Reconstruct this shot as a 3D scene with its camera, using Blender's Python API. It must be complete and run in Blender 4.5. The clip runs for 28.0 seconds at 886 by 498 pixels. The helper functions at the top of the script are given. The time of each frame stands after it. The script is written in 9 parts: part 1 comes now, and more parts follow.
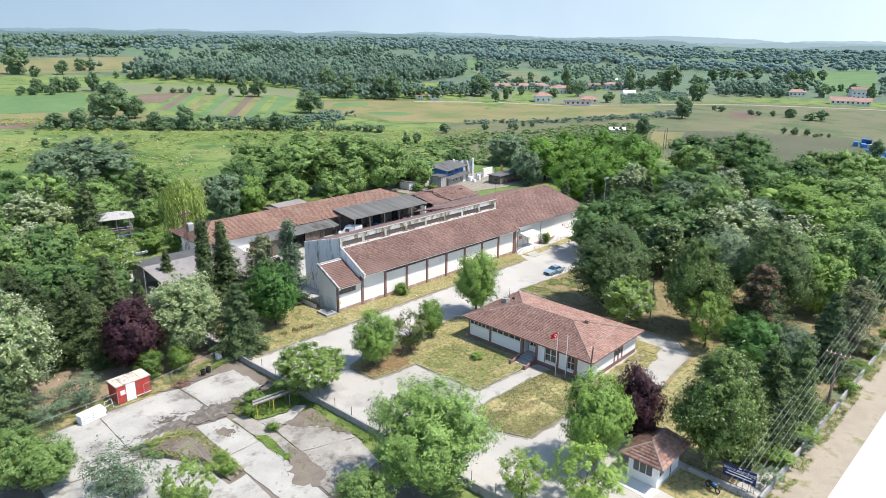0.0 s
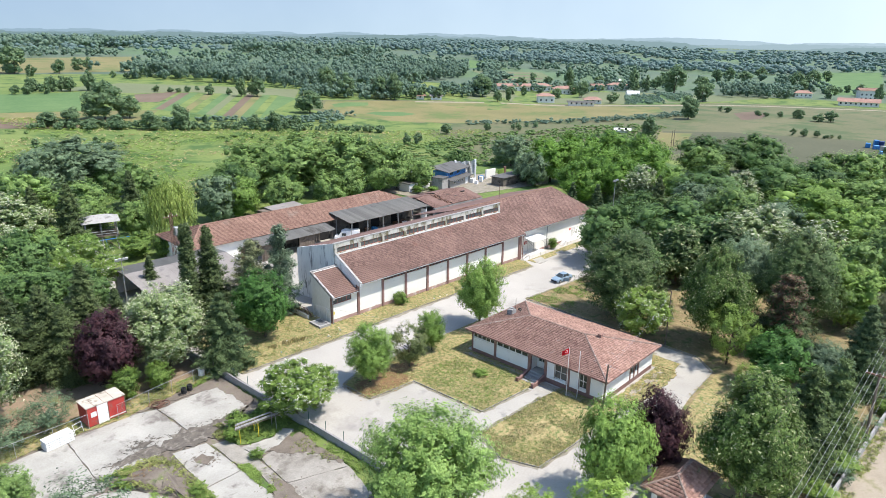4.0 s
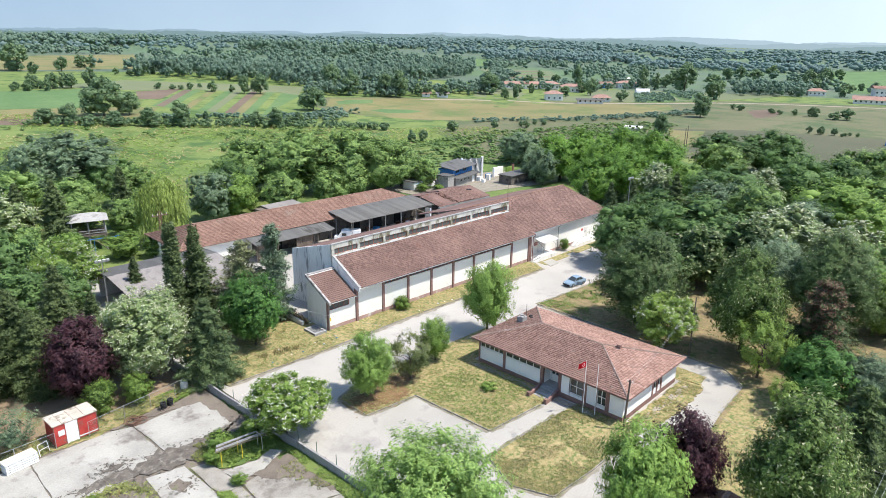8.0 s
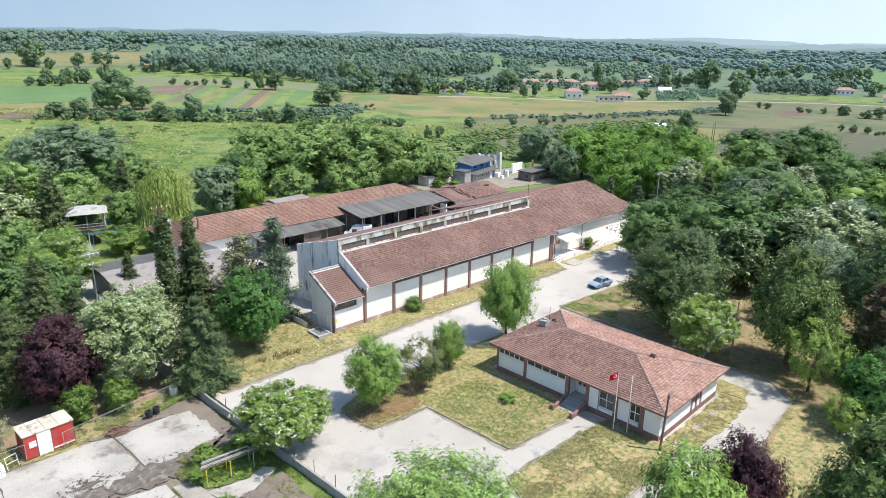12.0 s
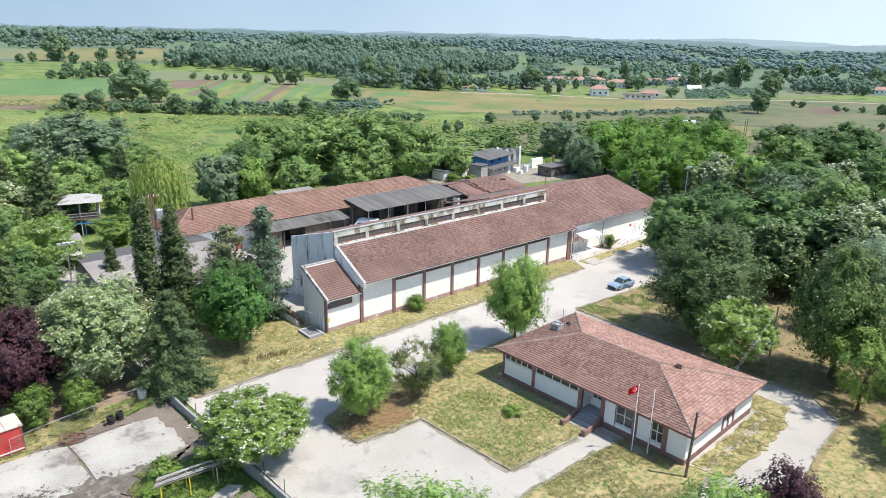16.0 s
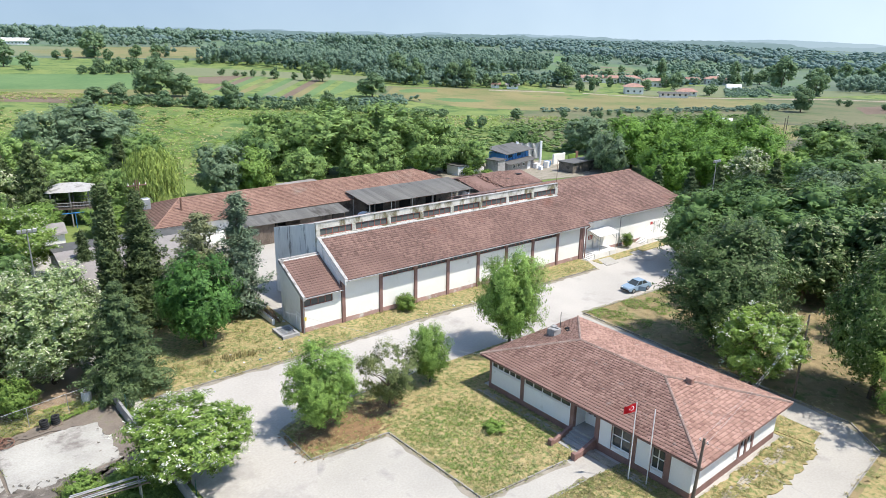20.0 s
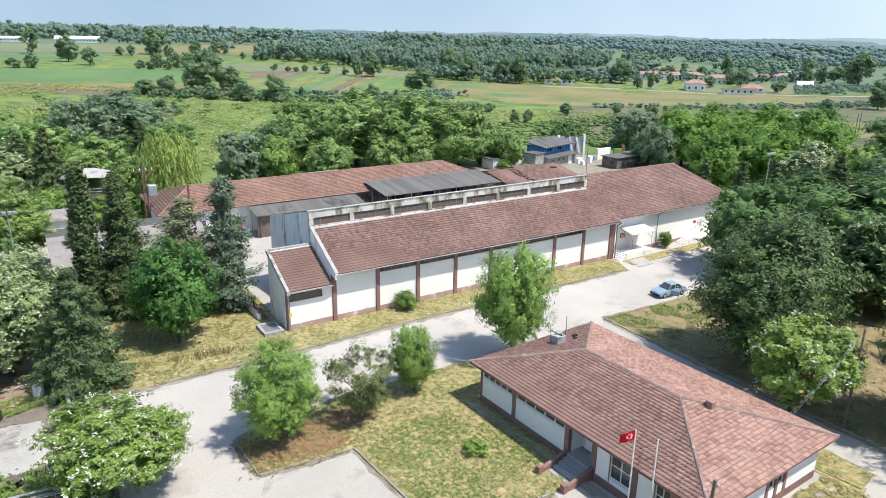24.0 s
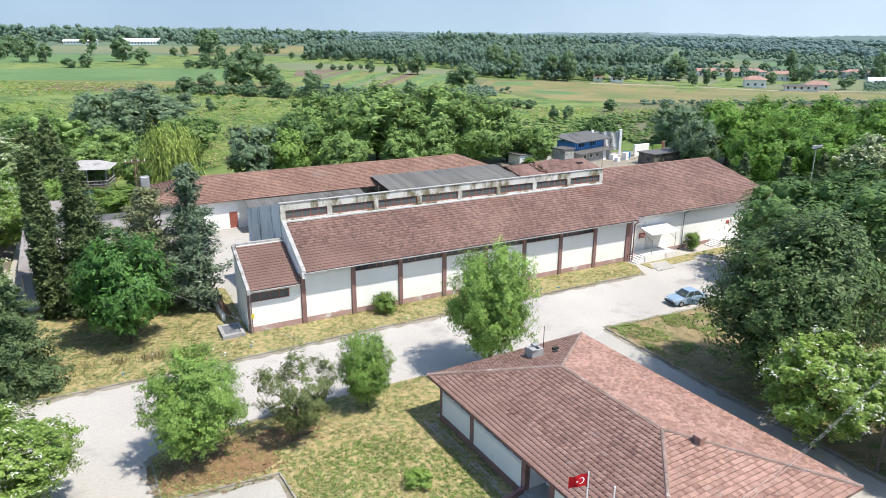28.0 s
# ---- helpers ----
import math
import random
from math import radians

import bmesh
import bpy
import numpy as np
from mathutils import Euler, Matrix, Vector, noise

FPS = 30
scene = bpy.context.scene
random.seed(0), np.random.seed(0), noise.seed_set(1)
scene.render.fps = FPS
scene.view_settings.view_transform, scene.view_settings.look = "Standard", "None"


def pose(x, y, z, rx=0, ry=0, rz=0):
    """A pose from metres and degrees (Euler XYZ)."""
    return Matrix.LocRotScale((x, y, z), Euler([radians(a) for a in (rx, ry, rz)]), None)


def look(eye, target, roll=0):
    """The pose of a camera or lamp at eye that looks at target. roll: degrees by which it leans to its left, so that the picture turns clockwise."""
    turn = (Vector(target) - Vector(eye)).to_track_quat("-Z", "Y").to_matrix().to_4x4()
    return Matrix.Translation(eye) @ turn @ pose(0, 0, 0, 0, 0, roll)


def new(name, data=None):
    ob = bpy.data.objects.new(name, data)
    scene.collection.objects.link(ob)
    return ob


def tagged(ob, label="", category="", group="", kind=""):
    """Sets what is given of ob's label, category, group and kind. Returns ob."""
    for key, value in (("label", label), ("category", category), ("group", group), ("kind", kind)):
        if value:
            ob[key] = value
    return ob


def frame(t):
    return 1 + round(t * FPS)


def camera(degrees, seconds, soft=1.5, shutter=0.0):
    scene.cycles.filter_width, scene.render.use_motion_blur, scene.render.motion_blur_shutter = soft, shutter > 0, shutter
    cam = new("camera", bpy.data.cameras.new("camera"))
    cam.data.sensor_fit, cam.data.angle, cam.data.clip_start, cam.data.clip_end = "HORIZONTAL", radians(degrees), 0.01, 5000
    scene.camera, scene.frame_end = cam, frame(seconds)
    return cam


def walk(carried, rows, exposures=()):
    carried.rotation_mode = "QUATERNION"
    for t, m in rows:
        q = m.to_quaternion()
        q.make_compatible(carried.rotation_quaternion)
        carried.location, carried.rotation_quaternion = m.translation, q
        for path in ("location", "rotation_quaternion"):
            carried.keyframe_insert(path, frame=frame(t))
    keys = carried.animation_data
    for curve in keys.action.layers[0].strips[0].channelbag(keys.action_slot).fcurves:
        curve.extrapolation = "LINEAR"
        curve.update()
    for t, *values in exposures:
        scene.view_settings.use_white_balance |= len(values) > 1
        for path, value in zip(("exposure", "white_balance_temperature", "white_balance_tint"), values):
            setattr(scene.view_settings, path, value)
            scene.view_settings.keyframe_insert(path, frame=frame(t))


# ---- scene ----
cam = camera(67.1, 28.0, soft=0.6)
PATH = [
    (0, (-64.84, -82.781, 43.396), (-63.484, -81.443, 42.786), 0.6),
    (1, (-63.512, -81.601, 43.194), (-62.158, -80.261, 42.585), 0.5),
    (2, (-62.29, -80.471, 42.841), (-60.937, -79.129, 42.235), 0.5),
    (3, (-61.162, -79.19, 42.466), (-59.808, -77.849, 41.86), 0.6),
    (6, (-57.244, -75.219, 41.095), (-55.891, -73.877, 40.489), 0.8),
    (7, (-55.974, -74.076, 40.594), (-54.624, -72.731, 39.987), 0.7),
    (8, (-54.785, -72.963, 40.099), (-53.444, -71.61, 39.492), 0.7),
    (9, (-53.494, -71.783, 39.312), (-52.163, -70.419, 38.707), 0.7),
    (10, (-52.219, -70.397, 38.654), (-50.895, -69.027, 38.048), 0.7),
    (11, (-51.101, -69.267, 37.954), (-49.785, -67.888, 37.349), 0.8),
    (12, (-49.737, -67.956, 37.304), (-48.43, -66.569, 36.698), 0.8),
    (15, (-44.803, -64.992, 34.927), (-43.531, -63.572, 34.323), 0.9),
    (16, (-42.988, -64.257, 34.232), (-41.733, -62.822, 33.626), 1.0),
    (17, (-41.039, -63.507, 33.465), (-39.8, -62.058, 32.86), 1.1),
    (18, (-38.95, -62.932, 32.761), (-37.73, -61.467, 32.155), 1.1),
    (19, (-36.687, -62.466, 31.88), (-35.49, -60.982, 31.278), 1.0),
    (20, (-34.495, -62.083, 31.23), (-33.319, -60.582, 30.627), 1.0),
    (21, (-32.376, -61.883, 30.646), (-31.232, -60.359, 30.042), 0.9),
    (24, (-25.571, -59.943, 28.454), (-24.535, -58.343, 27.848), 0.8),
    (25, (-23.124, -59.461, 27.823), (-22.127, -57.836, 27.217), 0.6),
    (26, (-20.784, -58.955, 27.121), (-19.824, -57.308, 26.517), 0.5),
    (27, (-18.501, -58.331, 26.468), (-17.57, -56.667, 25.865), 0.5),
    (28, (-15.928, -57.829, 26.023), (-15.033, -56.146, 25.42), 0.2),
]
walk(cam, [(t, look(eye, target, roll)) for t, eye, target, roll in PATH])

# ---- light ----
SUN_WAY = Vector((0.31, -0.43, 1.0)).normalized()
world = bpy.data.worlds.new("sky")
scene.world = world
world.use_nodes = True
wn = world.node_tree.nodes
sky = wn.new("ShaderNodeTexSky")
sky.sky_type, sky.sun_disc = "NISHITA", False
sky.sun_elevation = math.asin(SUN_WAY.z)
sky.sun_rotation = math.atan2(SUN_WAY.x, SUN_WAY.y)
sky.air_density, sky.dust_density, sky.ozone_density, sky.altitude = 1.0, 0.6, 2.0, 100
wn["Background"].inputs["Strength"].default_value = 0.15
world.node_tree.links.new(sky.outputs[0], wn["Background"].inputs["Color"])
sun = new("sun", bpy.data.lights.new("sun", "SUN"))
sun.data.energy, sun.data.angle, sun.data.color = 3.75, radians(1.0), (1.0, 0.955, 0.905)
sun.matrix_world = look(SUN_WAY * 100, (0, 0, 0))
scene.view_settings.exposure = 0.745


# ---- materials ----
def mat(name, low, high, rough=0.8, scale=1.0, fine=12.0, bump=0.3, metal=0.0, spot=None, spot_scale=0.4, spot_at=0.6, island=0.0, rand=0.0, leaf=0.0, stretch=(1, 1, 1), spec=0.3):
    """A surface whose colour wanders between low and high at two scales; spot: a third colour in patches."""
    m = bpy.data.materials.new(name)
    m.use_nodes = True
    t = m.node_tree
    n, link = t.nodes, t.links.new
    b = n["Principled BSDF"]
    b.inputs["Roughness"].default_value, b.inputs["Metallic"].default_value = rough, metal
    b.inputs["Specular IOR Level"].default_value = spec
    pos = n.new("ShaderNodeNewGeometry")
    mp = n.new("ShaderNodeMapping")
    mp.inputs["Scale"].default_value = stretch
    link(pos.outputs["Position"], mp.inputs["Vector"])
    big = n.new("ShaderNodeTexNoise")
    big.inputs["Scale"].default_value, big.inputs["Detail"].default_value = scale, 5
    small = n.new("ShaderNodeTexNoise")
    small.inputs["Scale"].default_value, small.inputs["Detail"].default_value = fine, 4
    link(mp.outputs[0], big.inputs["Vector"]), link(mp.outputs[0], small.inputs["Vector"])
    add = n.new("ShaderNodeMath")
    add.operation = "MULTIPLY_ADD"
    link(small.outputs["Fac"], add.inputs[0])
    add.inputs[1].default_value = 0.6
    link(big.outputs["Fac"], add.inputs[2])
    last = add
    for what, amount in (("Random Per Island", island), ("Random", rand)):
        if amount:
            src = pos if what != "Random" else n.new("ShaderNodeObjectInfo")
            more = n.new("ShaderNodeMath")
            more.operation = "MULTIPLY_ADD"
            link(src.outputs[what], more.inputs[0])
            more.inputs[1].default_value = amount
            link(last.outputs[0], more.inputs[2])
            last = more
    ramp = n.new("ShaderNodeMapRange")
    extra = (island + rand) / 2
    ramp.inputs["From Min"].default_value, ramp.inputs["From Max"].default_value = 0.5 + extra * 0.4, 1.1 + extra * 1.6
    link(last.outputs[0], ramp.inputs["Value"])
    mix = n.new("ShaderNodeMix")
    mix.data_type = "RGBA"
    mix.inputs["A"].default_value, mix.inputs["B"].default_value = (*low, 1), (*high, 1)
    link(ramp.outputs[0], mix.inputs["Factor"])
    colour = mix.outputs["Result"]
    if spot:
        sp = n.new("ShaderNodeTexNoise")
        sp.inputs["Scale"].default_value, sp.inputs["Detail"].default_value, sp.inputs["Roughness"].default_value = spot_scale, 8, 0.65
        link(mp.outputs[0], sp.inputs["Vector"])
        edge = n.new("ShaderNodeMapRange")
        edge.inputs["From Min"].default_value, edge.inputs["From Max"].default_value = spot_at - 0.05, spot_at + 0.07
        link(sp.outputs["Fac"], edge.inputs["Value"])
        mix2 = n.new("ShaderNodeMix")
        mix2.data_type = "RGBA"
        link(edge.outputs[0], mix2.inputs["Factor"])
        link(colour, mix2.inputs["A"])
        mix2.inputs["B"].default_value = (*spot, 1)
        colour = mix2.outputs["Result"]
    link(colour, b.inputs["Base Color"])
    if bump:
        bp = n.new("ShaderNodeBump")
        bp.inputs["Strength"].default_value, bp.inputs["Distance"].default_value = bump, 0.03
        link(small.outputs["Fac"], bp.inputs["Height"]), link(bp.outputs[0], b.inputs["Normal"])
    if leaf:
        tr = n.new("ShaderNodeBsdfTranslucent")
        link(colour, tr.inputs["Color"])
        both = n.new("ShaderNodeMixShader")
        both.inputs[0].default_value = leaf
        link(b.outputs[0], both.inputs[1]), link(tr.outputs[0], both.inputs[2])
        link(both.outputs[0], n["Material Output"].inputs["Surface"])
    return m


def glass(name, tint=(0.05, 0.06, 0.06)):
    m = bpy.data.materials.new(name)
    m.use_nodes = True
    b = m.node_tree.nodes["Principled BSDF"]
    b.inputs["Base Color"].default_value, b.inputs["Roughness"].default_value = (*tint, 1), 0.08
    b.inputs["Specular IOR Level"].default_value = 0.6
    return m


CONCRETE = mat("yard_concrete", (0.350, 0.325, 0.285), (0.485, 0.452, 0.398), 0.9, 0.10, 5, 0.25, spot=(0.295, 0.275, 0.245), spot_scale=0.13, spot_at=0.60)
SLAB = mat("old_slab", (0.29, 0.275, 0.24), (0.45, 0.43, 0.38), 0.9, 0.3, 7, 0.5, spot=(0.185, 0.165, 0.145), spot_scale=0.33, spot_at=0.595)
SLAB_DIRTY = mat("muddy_slab", (0.21, 0.19, 0.16), (0.40, 0.37, 0.32), 0.9, 0.4, 7, 0.5, spot=(0.15, 0.13, 0.105), spot_scale=0.3, spot_at=0.565)
ROOFDIRT = mat("dirty_cream_roof", (0.40, 0.355, 0.29), (0.60, 0.55, 0.46), 0.85, 0.7, 7, 0.2, spot=(0.24, 0.20, 0.155), spot_scale=0.9, spot_at=0.57)
GREENPOST = mat("dark_green_post", (0.02, 0.075, 0.055), (0.035, 0.11, 0.08), 0.6, 2, 10, 0.1)
BARESLOPE = mat("dry_bare_slope", (0.20, 0.145, 0.095), (0.34, 0.255, 0.17), 0.95, 0.5, 9, 0.9, spot=(0.15, 0.155, 0.06), spot_scale=0.35, spot_at=0.58)
BLACKEARTH = mat("black_spilled_earth", (0.080, 0.069, 0.057), (0.185, 0.160, 0.132), 0.95, 1.2, 14, 1.0, spot=(0.24, 0.215, 0.18), spot_scale=1.4, spot_at=0.56)
DIRT = mat("bare_earth", (0.12, 0.10, 0.08), (0.24, 0.20, 0.16), 0.95, 0.5, 9, 0.8, spot=(0.12, 0.15, 0.05), spot_scale=0.5, spot_at=0.62)
SAND = mat("sandy_shoulder", (0.27, 0.225, 0.165), (0.41, 0.35, 0.27), 0.95, 0.3, 6, 0.4, spot=(0.20, 0.19, 0.09), spot_scale=0.3, spot_at=0.58)
ROAD = mat("bleached_road", (0.62, 0.59, 0.55), (0.74, 0.71, 0.67), 0.9, 0.3, 8, 0.3)
DRY = mat("dry_grass", (0.215, 0.180, 0.074), (0.465, 0.362, 0.182), 0.95, 1.6, 22, 1.0, spot=(0.150, 0.185, 0.060), spot_scale=2.4, spot_at=0.525)
WOODFLOOR = mat("wood_floor_litter", (0.185, 0.145, 0.075), (0.340, 0.260, 0.135), 0.95, 0.8, 11, 0.9, spot=(0.130, 0.155, 0.050), spot_scale=0.6, spot_at=0.56)
MEADOW = mat("meadow_grass", (0.085, 0.150, 0.034), (0.215, 0.245, 0.075), 0.95, 0.05, 0.9, 0.9, spot=(0.060, 0.115, 0.030), spot_scale=0.09, spot_at=0.55)
HAY = mat("hay_stubble", (0.150, 0.145, 0.058), (0.245, 0.205, 0.090), 0.95, 0.03, 0.9, 0.5, spot=(0.120, 0.155, 0.050), spot_scale=0.035, spot_at=0.55)
CROP = mat("crop_rows", (0.075, 0.145, 0.050), (0.135, 0.205, 0.075), 0.95, 0.05, 0.6, 0.3)
SOIL = mat("ploughed_soil", (0.12, 0.085, 0.06), (0.19, 0.14, 0.10), 0.95, 0.05, 0.8, 0.5)
DARKFIELD = mat("fallow_field", (0.080, 0.086, 0.048), (0.118, 0.116, 0.068), 0.95, 0.03, 0.6, 0.3)
# Bluish haze of the distance is painted into the ground colour.
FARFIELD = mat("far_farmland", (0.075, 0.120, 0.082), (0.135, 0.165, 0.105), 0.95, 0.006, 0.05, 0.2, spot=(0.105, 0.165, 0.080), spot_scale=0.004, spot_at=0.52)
DRYPASTURE = mat("dry_pasture", (0.105, 0.118, 0.056), (0.172, 0.160, 0.086), 0.95, 0.03, 0.6, 0.3, spot=(0.080, 0.112, 0.045), spot_scale=0.04, spot_at=0.54)
PALE = mat("pale_pasture", (0.125, 0.155, 0.075), (0.185, 0.195, 0.105), 0.95, 0.01, 0.4, 0.2)
STRAW = mat("dry_straw", (0.42, 0.34, 0.15), (0.55, 0.45, 0.22), 0.9, 1, 8, 0)
LITTER = mat("brown_leaf_litter", (0.15, 0.09, 0.045), (0.30, 0.19, 0.095), 0.9, 2, 14, 0.9)
WHITE = mat("white_paint", (0.76, 0.755, 0.74), (0.85, 0.845, 0.83), 0.75, 0.5, 9, 0.15, spot=(0.62, 0.60, 0.55), spot_scale=0.5, spot_at=0.66)
CREAM = mat("cream_render", (0.80, 0.775, 0.70), (0.88, 0.86, 0.80), 0.8, 0.4, 8, 0.2, spot=(0.62, 0.58, 0.50), spot_scale=0.45, spot_at=0.67)
GREYWALL = mat("stained_grey_render", (0.60, 0.595, 0.57), (0.82, 0.81, 0.775), 0.9, 0.9, 5, 0.3, spot=(0.14, 0.14, 0.13), spot_scale=1.5, spot_at=0.605, stretch=(1, 1, 0.16))
PALEWALL = mat("weathered_pale_render", (0.68, 0.66, 0.615), (0.83, 0.81, 0.765), 0.9, 0.5, 5, 0.3, spot=(0.36, 0.345, 0.315), spot_scale=0.4, spot_at=0.63, stretch=(1, 1, 0.4))
BLOCKGREY = mat("grey_block_wall", (0.27, 0.26, 0.24), (0.40, 0.385, 0.36), 0.9, 0.6, 6, 0.3, spot=(0.17, 0.16, 0.145), spot_scale=0.5, spot_at=0.6)
# Shade under the lean-to painted into the wall colour; serves a dark shed too.
DARKWALL = mat("dark_lean_to_wall", (0.095, 0.082, 0.068), (0.215, 0.190, 0.162), 0.9, 0.7, 6, 0.3, spot=(0.05, 0.045, 0.04), spot_scale=0.5, spot_at=0.56)
BEAM = mat("mossy_beam", (0.46, 0.44, 0.38), (0.64, 0.62, 0.56), 0.9, 0.5, 6, 0.3, spot=(0.17, 0.15, 0.085), spot_scale=0.7, spot_at=0.515, stretch=(1, 1, 0.4))
BROWN = mat("brown_paint", (0.185, 0.105, 0.088), (0.295, 0.178, 0.152), 0.8, 0.8, 8, 0.2, spot=(0.32, 0.24, 0.21), spot_scale=0.8, spot_at=0.68)
ROSE = mat("faded_rose_plinth", (0.34, 0.21, 0.18), (0.46, 0.31, 0.27), 0.85, 0.8, 8, 0.2, spot=(0.60, 0.56, 0.50), spot_scale=0.7, spot_at=0.60)
TILE = mat("clay_tile", (0.190, 0.102, 0.078), (0.440, 0.272, 0.212), 0.85, 0.5, 7, 0.3, island=0.7, spot=(0.33, 0.265, 0.225), spot_scale=1.4, spot_at=0.64)
TILE_DARK = mat("weathered_tile", (0.102, 0.060, 0.049), (0.280, 0.172, 0.138), 0.85, 0.22, 7, 0.3, island=0.45, spot=(0.19, 0.090, 0.066), spot_scale=0.14, spot_at=0.66)
TILE_PALE = mat("old_pale_tile", (0.155, 0.085, 0.062), (0.310, 0.188, 0.140), 0.85, 0.2, 7, 0.3, island=0.45, spot=(0.24, 0.185, 0.150), spot_scale=0.15, spot_at=0.64)
RIDGE = mat("ridge_tile", (0.17, 0.115, 0.092), (0.32, 0.235, 0.195), 0.9, 0.6, 8, 0.4, island=0.4, spot=(0.44, 0.40, 0.355), spot_scale=1.6, spot_at=0.62)
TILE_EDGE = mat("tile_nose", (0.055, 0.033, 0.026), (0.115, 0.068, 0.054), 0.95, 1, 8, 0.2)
SHEET = mat("grey_corrugated_sheet", (0.072, 0.070, 0.064), (0.155, 0.150, 0.138), 0.7, 0.5, 6, 0.2, island=0.3, rand=0.5, spot=(0.055, 0.05, 0.044), spot_scale=0.5, spot_at=0.6, stretch=(1, 0.2, 1))
SHEET_PALE = mat("pale_fibre_sheet", (0.20, 0.18, 0.165), (0.31, 0.285, 0.26), 0.85, 0.3, 6, 0.2, spot=(0.13, 0.12, 0.11), spot_scale=0.3, spot_at=0.6)
GUTTER = mat("zinc_gutter", (0.30, 0.30, 0.30), (0.44, 0.44, 0.43), 0.5, 1, 10, 0.1, metal=0.4)
DIRTYWHITE = mat("weathered_coping", (0.27, 0.26, 0.24), (0.47, 0.455, 0.425), 0.85, 0.8, 7, 0.2, spot=(0.16, 0.15, 0.135), spot_scale=0.8, spot_at=0.58)
PARKING = mat("grey_concrete", (0.32, 0.30, 0.26), (0.45, 0.42, 0.365), 0.9, 0.15, 6, 0.3, spot=(0.27, 0.255, 0.23), spot_scale=0.3, spot_at=0.62)
FLASH = mat("white_flashing", (0.62, 0.61, 0.58), (0.76, 0.75, 0.72), 0.7, 1, 8, 0.1)
FLASHDULL = mat("dull_flashing", (0.42, 0.41, 0.39), (0.60, 0.59, 0.56), 0.7, 1, 8, 0.1, spot=(0.28, 0.27, 0.25), spot_scale=0.9, spot_at=0.6)
REDFRAME = mat("red_oxide_frame", (0.24, 0.07, 0.05), (0.34, 0.12, 0.085), 0.7, 2, 12, 0.1)
PVC = mat("white_window_frame", (0.74, 0.74, 0.73), (0.82, 0.82, 0.81), 0.4, 2, 9, 0.0)
GLASS, GLASS_DUSTY = glass("window_glass"), glass("dusty_glass", (0.11, 0.115, 0.11))
# Near-black base colour paints the unlit inside of openings.
DARK = mat("dark_opening", (0.012, 0.012, 0.012), (0.03, 0.03, 0.03), 0.9, 1, 8, 0)
STEEL = mat("galvanised_steel", (0.35, 0.35, 0.34), (0.48, 0.48, 0.47), 0.45, 2, 12, 0.1, metal=0.6)
RUST = mat("rusty_iron", (0.14, 0.075, 0.05), (0.24, 0.14, 0.10), 0.85, 2, 12, 0.3)
TIMBER = mat("weathered_timber", (0.11, 0.085, 0.065), (0.21, 0.17, 0.135), 0.9, 1, 12, 0.4)
BARK = mat("bark", (0.075, 0.058, 0.043), (0.15, 0.12, 0.09), 0.95, 1.5, 16, 0.7)
EDGEDIRT = mat("edge_dirt", (0.20, 0.175, 0.13), (0.33, 0.295, 0.235), 0.95, 0.8, 9, 0.6, spot=(0.15, 0.15, 0.07), spot_scale=0.7, spot_at=0.6)
KERB = mat("kerb_stone", (0.22, 0.205, 0.175), (0.34, 0.32, 0.285), 0.9, 0.8, 9, 0.3, rand=0.4)
BLOCKWALL = mat("concrete_wall", (0.25, 0.245, 0.235), (0.40, 0.39, 0.37), 0.9, 0.6, 6, 0.4, spot=(0.14, 0.135, 0.125), spot_scale=0.6, spot_at=0.58)
REDPAINT = mat("faded_red_paint", (0.40, 0.035, 0.03), (0.52, 0.075, 0.06), 0.6, 0.8, 9, 0.1, spot=(0.26, 0.10, 0.08), spot_scale=1.1, spot_at=0.58)
HOUSEBLUE = mat("house_blue", (0.05, 0.20, 0.50), (0.10, 0.30, 0.62), 0.7, 0.8, 9, 0.1, spot=(0.20, 0.30, 0.42), spot_scale=0.7, spot_at=0.62)
BLUEPAINT = mat("blue_paint", (0.02, 0.14, 0.36), (0.05, 0.22, 0.46), 0.6, 0.8, 9, 0.1)
CARPAINT = mat("pale_blue_car_paint", (0.22, 0.31, 0.39), (0.26, 0.35, 0.43), 0.25, 1, 4, 0, spec=0.6)
RUBBER = mat("black_rubber", (0.015, 0.015, 0.015), (0.035, 0.035, 0.035), 0.85, 3, 14, 0.3)
WHITEPAINT = mat("white_gloss", (0.76, 0.76, 0.75), (0.82, 0.82, 0.81), 0.35, 1, 6, 0)
YELLOW = mat("yellow_paint", (0.62, 0.47, 0.03), (0.70, 0.55, 0.06), 0.6, 2, 9, 0)
NAVY = mat("navy_sign", (0.012, 0.025, 0.10), (0.02, 0.04, 0.14), 0.5, 1, 6, 0)
CLOTHRED = mat("red_flag_cloth", (0.55, 0.008, 0.015), (0.66, 0.02, 0.03), 0.8, 2, 10, 0.1, leaf=0.25)
PAVER = mat("grey_paver", (0.27, 0.24, 0.19), (0.38, 0.34, 0.28), 0.9, 1, 12, 0.3, rand=0.6)
WIRE = mat("dark_cable", (0.03, 0.03, 0.03), (0.06, 0.06, 0.06), 0.6, 3, 10, 0)
PALEWIRE = mat("bright_cable", (0.42, 0.42, 0.42), (0.52, 0.52, 0.52), 0.5, 3, 10, 0)


def leafmat(name, low, high, leaf=0.3):
    low, high = [c * k for c, k in zip(low, (0.48, 0.51, 0.55))], [c * k for c, k in zip(high, (1.06, 1.10, 1.06))]
    return mat(name, low, high, 0.55, 0.4, 3.0, 0.0, island=0.7, rand=0.35, leaf=leaf, spec=0.20)


